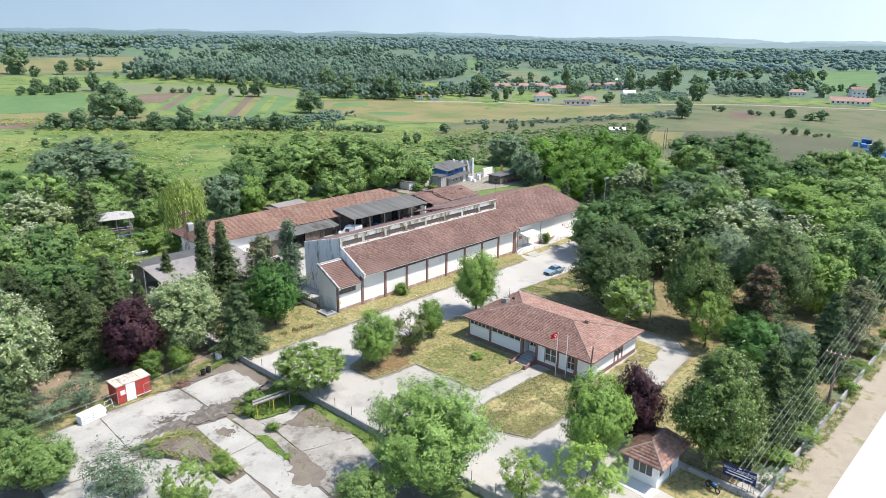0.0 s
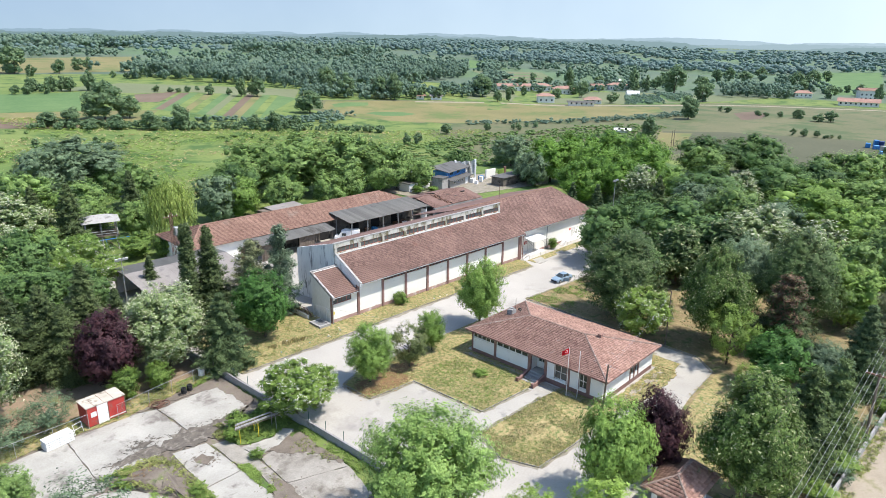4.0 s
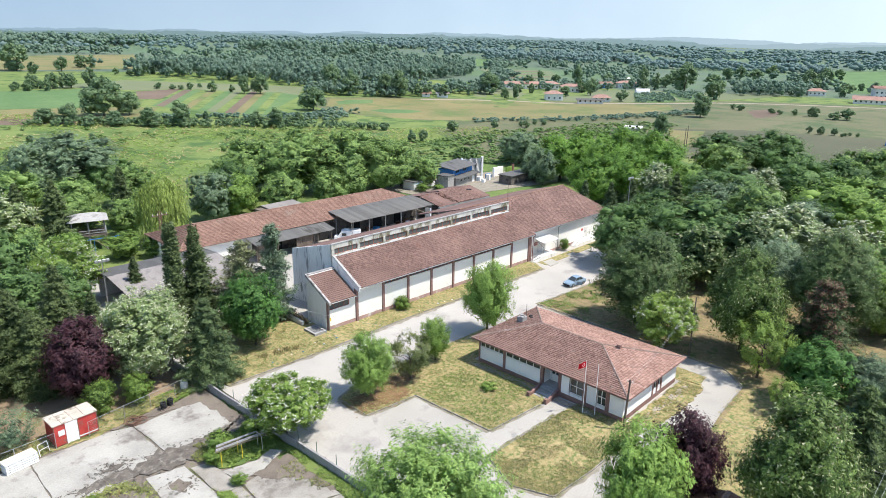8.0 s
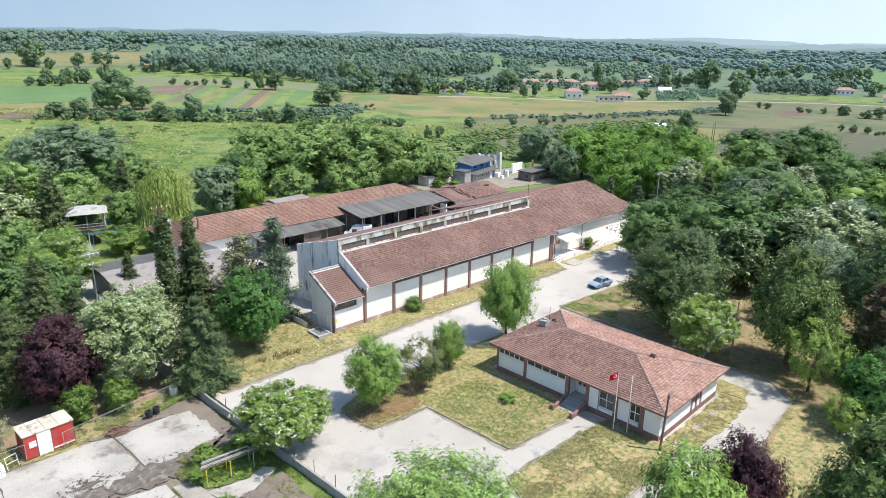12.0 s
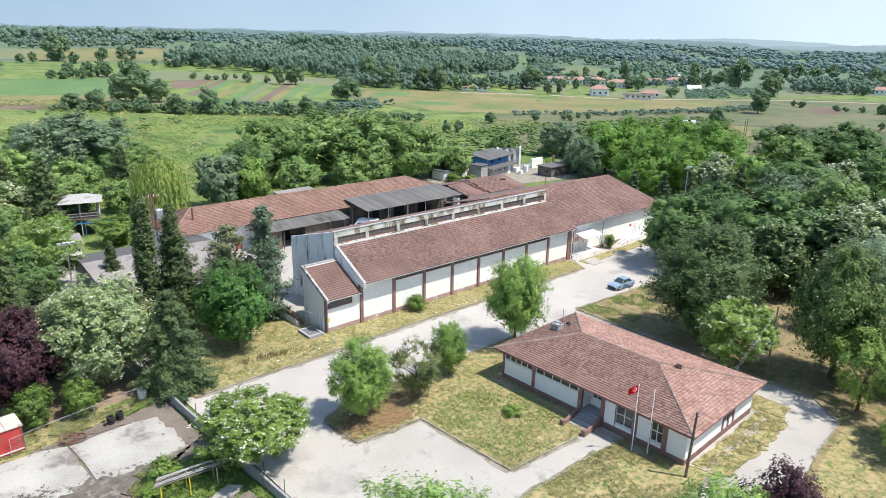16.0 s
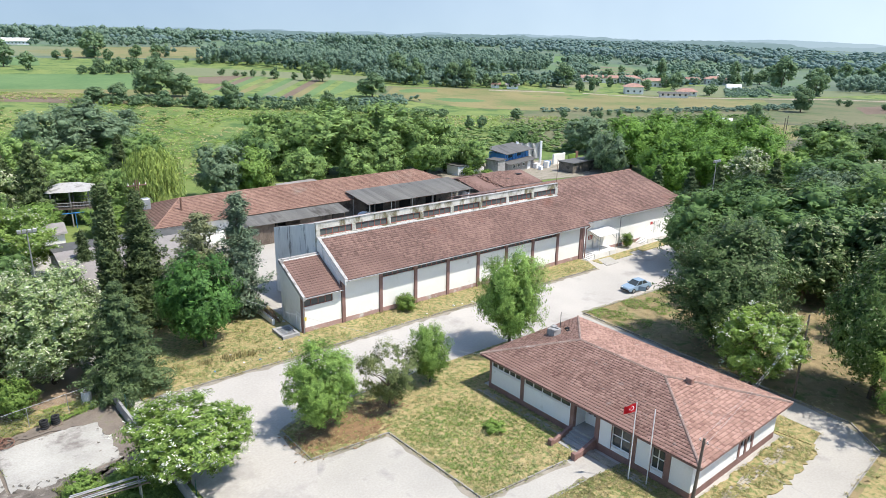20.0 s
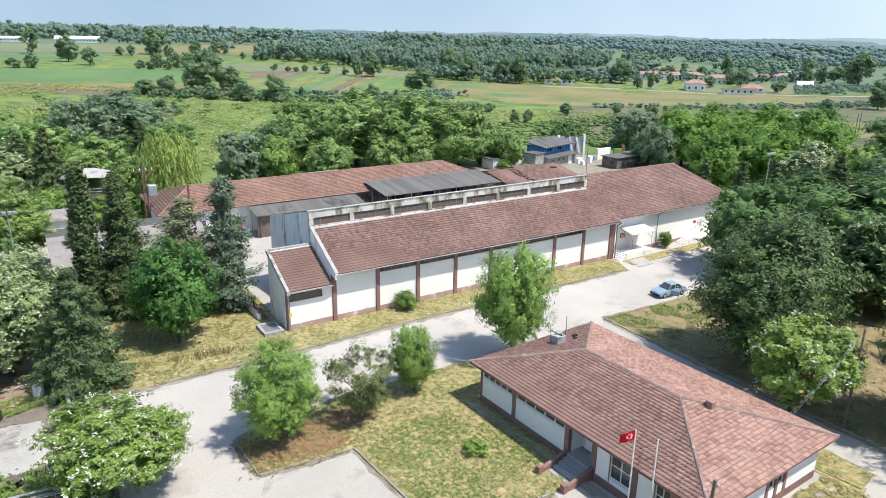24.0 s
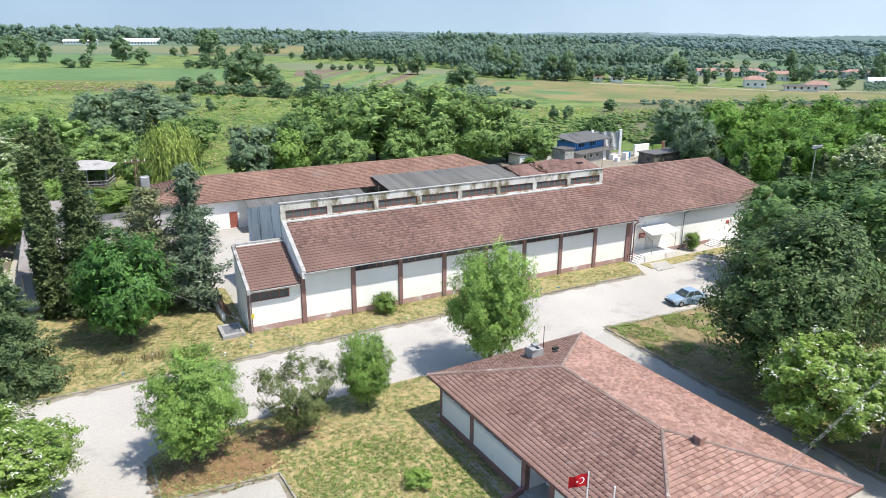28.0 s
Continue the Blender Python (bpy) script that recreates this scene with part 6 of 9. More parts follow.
def torus(bm, c, r, t, tilt=(0, 0), n=20, m=8):
    turn = Euler((tilt[0], tilt[1], 0)).to_matrix()
    ring = [[bm.verts.new(Vector(c) + turn @ Vector(((r + t * math.cos(q)) * math.cos(p), (r + t * math.cos(q)) * math.sin(p), t * math.sin(q)))) for q in np.linspace(0, 2 * math.pi, m + 1)[:-1]] for p in np.linspace(0, 2 * math.pi, n + 1)[:-1]]
    for i in range(n):
        for j in range(m):
            bm.faces.new((ring[i][j], ring[(i + 1) % n][j], ring[(i + 1) % n][(j + 1) % m], ring[i][(j + 1) % m]))
    return bm


for x, y in ((-30.6, -4.55), (-29.75, -4.3)):
    ty = thing("tyre_stack", "stack of old black tyres beside the fence", "tyres", pose(x, y, 0.03), "tyre stacks")
    part("pallet", box(bm_new(), -0.45, -0.4, 0, 0.45, 0.4, 0.09), TIMBER, ty)
    for k in range(4):
        t_ = part("tyre", torus(bm_new(), (random.uniform(-0.03, 0.03), random.uniform(-0.03, 0.03), 0.19 + 0.19 * k), 0.25, 0.095), RUBBER, ty)
hs = thing("hose_heap", "tangled heap of rust-brown hose", "hose", pose(-33.8, -5.2, 0.08))
for k in range(7):
    part("coil", torus(bm_new(), (random.uniform(-0.5, 0.5), random.uniform(-0.35, 0.35), 0.08 + 0.05 * k), random.uniform(0.45, 0.8), 0.045, (random.uniform(-0.25, 0.25), random.uniform(-0.25, 0.25)), 26, 6), RUST, hs)
rk = thing("steel_rack", "overgrown steel rack carrying long grey pipes", "rack", pose(-28.8, -18.5, 0, 0, 0, -5))
for x in (-2.1, 0.0, 2.1):
    for y in (-0.55, 0.55):
        part("post", rod(bm_new(), (x, y, 0), (x, y, 1.75), 0.045), YELLOW if x < 1 else STEEL, rk)
    part("crossbar", rod(bm_new(), (x, -0.6, 1.75), (x, 0.6, 1.75), 0.04), STEEL, rk)
for i, y in enumerate((-0.5, -0.3, -0.1, 0.12, 0.35, 0.52)):
    part("pipe", rod(bm_new(), (-2.6 + 0.1 * i, y, 1.84 + 0.02 * (i % 2)), (2.7 - 0.15 * i, y + random.uniform(-0.15, 0.15), 1.84 + 0.02 * (i % 2)), 0.05), (TIMBER, DIRTYWHITE, STEEL)[i % 3], rk)
single("concrete_drum", bevel(rod(bm_new(), (0, 0, 0), (0, 0, 1.0), 0.42, 0.42, 18), 0.02), PALEWALL, "upright concrete drum in the fence corner", "drum", m=pose(-26.9, -1.6, -0.03))

# ---- gatehouse ----
gh = thing("gatehouse", "small white gatehouse with a hipped tile roof", "gatehouse", pose(-6.6, -56.6, 0, 0, 0, 2))
part("wall_block", box(bm_new(), -2.5, -1.6, -0.1, 2.6, 1.6, 2.75), WHITE, gh)
window(gh, at(-2.53, 1.1, 1.05, FACE_W), 2.2, 1.3, 3, 1, PVC, GLASS, 0.07, 0.05)
window(gh, at(-2.2, -1.63, 1.05), 1.2, 1.3, 2, 1, PVC, GLASS, 0.07, 0.05)
hip_roof(gh, -3.3, -2.4, 3.3, 2.4, 2.8, 3.95, 2.4, 1.0, TILE, 0.3, 0.37, (1, 1, 1))
part("eaves", box(bm_new(), -3.25, -2.35, 2.72, 3.25, 2.35, 2.79), BROWN, gh)
part("downpipe", rod(bm_new(), (0.4, -1.7, 0), (0.4, -1.7, 2.7), 0.045), RUST, gh)
sheet("gate_pavement", [(-11.0, -54.0), (-11.2, -58.6), (-9.2, -58.8), (-9.2, -54.0)], 0.06, PALEWALL, "paved apron before the gatehouse", "pavement", 0.12)
sheet("gate_verge", [(-8.9, -58.4), (-9.4, -65.9), (-4.05, -65.9), (-4.05, -58.4)], 0.008, DRY, "dry grass in front of the gatehouse railings", "verge")
fw_ = thing("garden_wall", "low concrete wall with iron railings beside the gatehouse", "wall")
part("base", bevel(box(bm_new(), -4.0, -59.2, -0.1, -3.6, -66.0, 0.55), 0.02), BLOCKWALL, fw_)
for y in np.arange(-65.8, -59.2, 0.55):
    part("baluster", rod(bm_new(), (-3.8, y, 0.55), (-3.8, y, 1.55), 0.022, 0.022, 5), WIRE, fw_)
for z in (0.75, 1.5):
    part("rail", rod(bm_new(), (-3.8, -66, z), (-3.8, -59.2, z), 0.025, 0.025, 6), WIRE, fw_)
sw = thing("roadside_wall", "low pale wall along the road shoulder", "wall")
for i in range(22):
    part("wall_panel", bevel(box(bm_new(), -4.0 + i * 3.0, -66.62 + i * 0.012, -0.1, -1.03 + i * 3.0, -66.38 + i * 0.012, 0.9), 0.02), BLOCKWALL, sw)
sb = thing("name_sign", "navy municipal sign board on two posts", "sign", pose(-3.6, -64.2, 0, 0, 0, -86))
part("board", bevel(box(bm_new(), -1.6, -0.03, 1.3, 1.6, 0.03, 2.75), 0.01), NAVY, sb)
for x in (-1.2, 1.2):
    part("post", rod(bm_new(), (x, 0.06, 0), (x, 0.06, 2.6), 0.04), STEEL, sb)


def lettering(text, size, owner, m, material):
    cu = bpy.data.curves.new("lettering", "FONT")
    cu.body, cu.size, cu.align_x, cu.extrude = text, size, "CENTER", 0.004
    tmp = bpy.data.objects.new("lettering", cu)
    me = bpy.data.meshes.new_from_object(tmp)
    bpy.data.objects.remove(tmp)
    me.materials.clear()
    me.materials.append(material)
    ob = part("lettering", me, material, owner)
    ob.matrix_basis = m
    return ob


lettering("DÜZCE BELEDİYESİ", 0.36, sb, pose(0, -0.036, 2.2, 90, 0, 0), WHITEPAINT)
for z, w in ((1.95, 1.15), (1.65, 1.3), (2.58, 0.12)):
    part("text_bar", box(bm_new(), -w, -0.042, z, w, -0.033, z + 0.12), WHITEPAINT, sb)
mb = thing("motorcycle", "dark blue motorcycle parked by the railings", "motorcycle", pose(-5.2, -62.4, 0, 0, 0, 70))
for x in (-0.62, 0.62):
    t_ = part("wheel", torus(bm_new(), (0, 0, 0), 0.27, 0.06), RUBBER, mb)
    t_.matrix_basis = pose(x, 0, 0.33, 90, 0, 0)
part("frame", bevel(box(bm_new(), -0.45, -0.1, 0.35, 0.45, 0.1, 0.7), 0.05), WIRE, mb)
part("tank", bevel(box(bm_new(), -0.35, -0.14, 0.7, 0.12, 0.14, 0.92), 0.06), BLUEPAINT, mb)
part("seat", bevel(box(bm_new(), 0.12, -0.13, 0.7, 0.72, 0.13, 0.82), 0.04), RUBBER, mb)
part("fork", rod(bm_new(), (-0.62, 0, 0.33), (-0.42, 0, 1.0), 0.04), STEEL, mb)
part("handlebar", rod(bm_new(), (-0.42, -0.35, 1.02), (-0.42, 0.35, 1.02), 0.02), STEEL, mb)


# ---- poles and cables ----
def cable(pts_a, pts_b, sag, r, material, owner, name="cable"):
    a, b = Vector(pts_a), Vector(pts_b)
    n = 14
    p = [a.lerp(b, i / n) - Vector((0, 0, sag * 4 * (i / n) * (1 - i / n))) for i in range(n + 1)]
    across = (b - a).cross(Vector((0, 0, 1))).normalized() * r
    bm = loft([[u + across, u + Vector((0, 0, r)), u - across, u - Vector((0, 0, r))] for u in p])
    return part(name, bm, material, owner)


up_ = thing("utility_pole", "brown timber utility pole by the office corner", "utility pole", pose(3.0, -42.4, 0))
part("pole", rod(bm_new(), (0, 0, -0.1), (0.25, -0.1, 6.1), 0.13, 0.09), TIMBER, up_)
part("bracket", rod(bm_new(), (0.25, -0.45, 5.8), (0.25, 0.25, 5.8), 0.03), WIRE, up_)
for y in (-0.35, 0.2):
    part("insulator", rod(bm_new(), (0.25, y, 5.8), (0.25, y, 5.98), 0.05, 0.03), FLASH, up_)
cable((0.25, -0.35, 5.9), (22.0, 3.4, 8.0), 0.5, 0.006, PALEWIRE, up_)
cable((0.25, 0.2, 5.9), (21.8, 3.6, 7.8), 0.9, 0.006, PALEWIRE, up_)
cable((0.25, -0.35, 5.9), (-1.0, -24.0, 7.5), 0.4, 0.008, PALEWIRE, up_)
up_ = thing("utility_pole", "dark timber pole standing in the tree behind the office", "utility pole", pose(25.0, -39.0, 0))
part("pole", rod(bm_new(), (0, 0, -0.1), (0, 0, 8.4), 0.12, 0.08), TIMBER, up_)
cb = thing("overhead_cable", "thin cable from the office eave across the lawn", "cable")
cable((3.4, -20.4, 3.2), (-12.5, -2.0, 6.5), 0.5, 0.008, PALEWIRE, cb)
py = thing("power_pole", "grey concrete power pole with a steel cross-arm", "power pole", pose(17.4, -66.2, 0))
part("pole", rod(bm_new(), (0, 0, -0.1), (0, 0, 8.8), 0.17, 0.10), TIMBER, py)
part("cross_arm", bevel(box(bm_new(), -0.12, -1.3, 8.45, 0.12, 1.3, 8.6), 0.02), RUST, py)
for i, y in enumerate((-1.2, -0.75, -0.3, 0.3, 0.75, 1.2)):
    part("insulator", rod(bm_new(), (0, y, 8.6), (0, y, 8.85), 0.05, 0.03), FLASH, py)
    cable((0, y, 8.86), (-55.0, -2.6 + y, 8.0), 0.8, 0.008, PALEWIRE, py)
    cable((0, y, 8.86), (55.0, 4.0 + y, 9.4), 0.8, 0.008, PALEWIRE, py)
for x, y, z, lab in ((68.5, -3.4, 12.4, "tall floodlight mast behind the storage hall"), (-27.2, 21.0, 10.2, "floodlight mast beside the stable")):
    fl = thing("floodlight_mast", lab, "light mast", pose(x, y, 0))
    part("pole", rod(bm_new(), (0, 0, -0.1), (0, 0, z), 0.1, 0.06), STEEL, fl)
    part("crossbar", box(bm_new(), -0.9, -0.05, z - 0.1, 0.9, 0.05, z), STEEL, fl)
    for k in (-0.75, -0.25, 0.25, 0.75):
        part("lamp", bevel(box(bm_new(), k - 0.2, -0.25, z + 0.01, k + 0.2, 0.02, z + 0.36), 0.03), STEEL, fl)
tp = thing("transformer_pole", "rusty lattice pole with a transformer", "utility pole", pose(-10.6, 42.0, 0))
for x in (-0.3, 0.3):
    for y in (-0.3, 0.3):
        part("leg", rod(bm_new(), (x, y, -0.1), (x * 0.5, y * 0.5, 10.5), 0.05), RUST, tp)
for k in range(10):
    part("brace", rod(bm_new(), (-0.28, -0.3, k), (0.28, -0.28, k + 1), 0.025), RUST, tp)
part("cross_arm", box(bm_new(), -1.4, -0.06, 9.6, 1.4, 0.06, 9.75), RUST, tp)
part("transformer", bevel(box(bm_new(), 0.35, -0.6, 6.0, 1.5, 0.6, 7.6), 0.06), STEEL, tp)
for x in (-1.2, -0.4, 0.4, 1.2):
    part("insulator", rod(bm_new(), (x, 0, 9.76), (x, 0, 10.1), 0.07, 0.04), FLASH, tp)
for x, y in ((186, 42), (194, 45)):
    pl = thing("utility_pole", "thin timber pole at the field edge", "utility pole", pose(x, y, 0), "field poles")
    part("pole", rod(bm_new(), (0, 0, -0.2), (0, 0, 8.5), 0.16, 0.1), TIMBER, pl)


# ---- village ----
def house(x, y, w, d, h, turn, wall, roof, label, rise=1.6, storeys=1):
    ho = thing("house", label, "house", pose(x, y, lay(x, y), 0, 0, turn), "village houses")
    part("wall", box(bm_new(), -w / 2, -d / 2, -0.2, w / 2, d / 2, h), wall, ho)
    eave, hip = 1.0, d / 2 if w < 20 and roof is TILE else 0.0
    bm = bm_new()
    low = [bm.verts.new((x_, y_, h - 0.15)) for x_, y_ in ((-w / 2 - eave, -d / 2 - eave), (w / 2 + eave, -d / 2 - eave), (w / 2 + eave, d / 2 + eave), (-w / 2 - eave, d / 2 + eave))]
    top = [bm.verts.new((x_, 0, h + rise)) for x_ in (-w / 2 - eave + hip, w / 2 + eave - hip)]
    for f in ((0, 1, 2, 3)[::-1],):
        bm.faces.new([low[i] for i in f])
    bm.faces.new((low[0], low[1], top[1], top[0])), bm.faces.new((low[2], low[3], top[0], top[1]))
    bm.faces.new((low[1], low[2], top[1])), bm.faces.new((low[3], low[0], top[0]))
    part("roof", bm, roof, ho)
    for s in range(storeys):
        for i in range(int(w // 3)):
            xx = -w / 2 + (i + 0.5) * w / (w // 3)
            part("window", box(bm_new(), xx - 0.55, -d / 2 - 0.05, 1.0 + 2.8 * s, xx + 0.55, -d / 2 - 0.01, 2.2 + 2.8 * s), GLASS, ho)
    part("door", box(bm_new(), w / 2 + 0.01, -0.5, 0, w / 2 + 0.06, 0.5, 2.1), TIMBER, ho)


for row in ((372, 272, 26, 8, 3.6, -40, CREAM, TILE, "long cream house with a faded red roof", 1.8, 1), (396, 262, 14, 9, 4.2, -40, CREAM, TILE, "cream house with a red roof", 1.8, 1), (322, 203, 11, 9, 4.4, -45, PALEWALL, TILE, "pale village house with a red roof", 1.8, 1),
            (390, 236, 16, 9, 4.4, -45, PALEWALL, TILE, "pale house with a red roof behind the lane", 1.8, 1), (340, 177, 11, 7, 2.6, -50, PALEWALL, TILE, "low village house beside the road", 1.8, 1), (319, 172, 16, 5, 2.4, -50, PALEWALL, SHEET, "low grey shed beside the road", 0.8, 1),
            (469, 235, 16, 9, 4, -45, CREAM, TILE, "village house among trees", 1.8, 1), (452, 246, 10, 8, 3.4, -30, HOUSEBLUE, TILE_PALE, "small blue-walled village house", 1.6, 1), (529, 59, 12, 9, 7.5, -60, PALEWALL, TILE_PALE, "grey two-storey house on the far road", 1.6, 2),
            (473, 50, 24, 8, 2.8, -75, PALEWALL, TILE, "long barn with a red roof", 2.2, 1), (520, 101, 12, 8, 3.4, -60, CREAM, TILE, "small house on the far road", 1.8, 1), (542, 281, 8, 6, 3, -40, WHITE, FLASH, "small white farm shed", 1.2, 1),
            (259, 246, 7, 4, 2.4, -40, WHITE, SHEET_PALE, "small pale hut at the wood edge", 0.8, 1), (250, 252, 5, 4, 2.2, -40, PALEWALL, TILE_PALE, "small hut at the wood edge", 0.8, 1), (225, 86, 6, 4, 1.2, -60, WHITE, FLASH, "low white-roofed shed behind the poplars", 0.8, 1),
            (47, 745, 40, 14, 3.2, -12, WHITE, FLASH, "white-roofed farm hall far across the fields", 3, 1), (-8, 750, 30, 12, 3.0, -12, WHITE, FLASH, "long white farm hall far across the fields", 2, 1), (590, 40, 16, 9, 5, -70, CREAM, TILE, "far red-roofed house on the road", 2, 2)):
    house(*row)
dm = thing("greenhouse", "blue and white domed greenhouse tunnel", "greenhouse", pose(425, 195, 0, 0, 0, -50))
part("cover", side(bm_new(), [(-3.6 * math.cos(a), 3.4 * math.sin(a)) for a in np.linspace(0, math.pi, 13)], -5, 5), FLASH, dm)
for i in range(14):
    single("container", bevel(box(bm_new(), -1.6, -0.9, 0, 1.6, 0.9, random.uniform(1.4, 2.4)), 0.05), (BLUEPAINT, NAVY, BLUEPAINT, HOUSEBLUE, STEEL)[i % 5], "small container parked at the depot", "container", "depot containers", m=pose(272 - 3.4 * i + random.uniform(-3, 3), -5 - 1.7 * i + random.uniform(-4, 4), 0, 0, 0, 26 + random.uniform(-30, 30)))
# backdrop at the end of the plain: sky and hills with haze painted as glow
bm = bm_new()
prev = None
for i in range(121):
    a = radians(-40 + 190 * i / 120)
    c = Vector((-40 + 4600 * math.cos(a), -60 + 4600 * math.sin(a), 0))
    cur = (bm.verts.new(c + Vector((0, 0, -8))), bm.verts.new(c + Vector((0, 0, 900))))
    if prev:
        bm.faces.new((prev[0], cur[0], cur[1], prev[1]))
    prev = cur


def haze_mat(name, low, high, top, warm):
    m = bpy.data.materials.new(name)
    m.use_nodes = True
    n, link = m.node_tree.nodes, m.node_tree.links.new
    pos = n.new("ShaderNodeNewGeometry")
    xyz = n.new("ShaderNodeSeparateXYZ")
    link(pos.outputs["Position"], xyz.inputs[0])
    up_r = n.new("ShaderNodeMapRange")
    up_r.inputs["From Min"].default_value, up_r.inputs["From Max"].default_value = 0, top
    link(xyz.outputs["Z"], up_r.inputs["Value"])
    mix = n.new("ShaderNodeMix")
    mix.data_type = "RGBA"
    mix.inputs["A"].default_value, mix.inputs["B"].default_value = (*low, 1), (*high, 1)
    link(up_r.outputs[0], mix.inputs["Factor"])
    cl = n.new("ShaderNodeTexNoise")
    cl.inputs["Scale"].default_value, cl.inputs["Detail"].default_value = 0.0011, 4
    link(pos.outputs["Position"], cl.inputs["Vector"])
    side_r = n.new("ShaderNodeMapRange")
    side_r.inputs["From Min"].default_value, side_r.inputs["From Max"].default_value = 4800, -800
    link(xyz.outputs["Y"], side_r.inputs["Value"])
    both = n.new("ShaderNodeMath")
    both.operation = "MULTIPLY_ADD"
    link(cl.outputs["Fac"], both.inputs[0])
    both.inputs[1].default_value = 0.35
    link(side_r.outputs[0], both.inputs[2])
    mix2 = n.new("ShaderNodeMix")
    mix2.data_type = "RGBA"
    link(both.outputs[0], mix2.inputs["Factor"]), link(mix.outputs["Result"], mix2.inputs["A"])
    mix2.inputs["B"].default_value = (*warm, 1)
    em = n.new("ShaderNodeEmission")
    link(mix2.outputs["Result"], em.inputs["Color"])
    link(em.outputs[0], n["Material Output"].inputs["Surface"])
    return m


single("backdrop", bm, haze_mat("hazy_sky", (0.205, 0.30, 0.395), (0.18, 0.275, 0.41), 260, (0.56, 0.67, 0.75)), "pale hazy summer sky above the horizon", "sky", kind="structure")
# flat strips of woods; distance haze is put into their glowing colour
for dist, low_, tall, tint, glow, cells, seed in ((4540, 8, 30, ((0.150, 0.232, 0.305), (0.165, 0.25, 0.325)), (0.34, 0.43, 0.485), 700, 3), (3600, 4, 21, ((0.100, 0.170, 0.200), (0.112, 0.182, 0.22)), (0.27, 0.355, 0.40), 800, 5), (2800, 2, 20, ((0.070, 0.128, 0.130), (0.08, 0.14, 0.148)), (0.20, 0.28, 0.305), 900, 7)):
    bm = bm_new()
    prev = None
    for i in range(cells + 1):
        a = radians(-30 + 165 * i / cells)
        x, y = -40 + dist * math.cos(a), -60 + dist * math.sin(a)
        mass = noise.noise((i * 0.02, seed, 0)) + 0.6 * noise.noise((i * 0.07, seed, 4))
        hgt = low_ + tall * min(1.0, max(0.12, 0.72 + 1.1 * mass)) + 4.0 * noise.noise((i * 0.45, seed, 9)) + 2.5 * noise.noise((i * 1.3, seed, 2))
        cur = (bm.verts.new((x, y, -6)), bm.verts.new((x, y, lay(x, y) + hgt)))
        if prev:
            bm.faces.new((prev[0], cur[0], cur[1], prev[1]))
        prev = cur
    single("backdrop_woods", bm, haze_mat("hazy_woods", *tint, 60, glow), "backdrop strip of woods with blue haze painted as glow", "hills", kind="structure")

# ---- trees ----
def unit(a):
    return a / np.maximum(np.linalg.norm(a, axis=-1, keepdims=True), 1e-6)


def leaf_cards(rng, pos, nrm, size, aspect=0.42, along=None):
    """Small pointed leaves, one triangle each."""
    n = len(pos)
    nrm = unit(nrm)
    t = rng.normal(size=(n, 3)) if along is None else along + rng.normal(size=(n, 3)) * 0.25
    t = unit(t - nrm * (t * nrm).sum(1, keepdims=True))
    b = np.cross(nrm, t)
    s = (np.broadcast_to(size, (n,)) * rng.uniform(0.65, 1.35, n))[:, None]
    v = np.stack([pos - t * s + b * s * aspect, pos + t * s, pos - t * s - b * s * aspect], 1).reshape(-1, 3)
    return v, np.arange(3 * n).reshape(-1, 3)


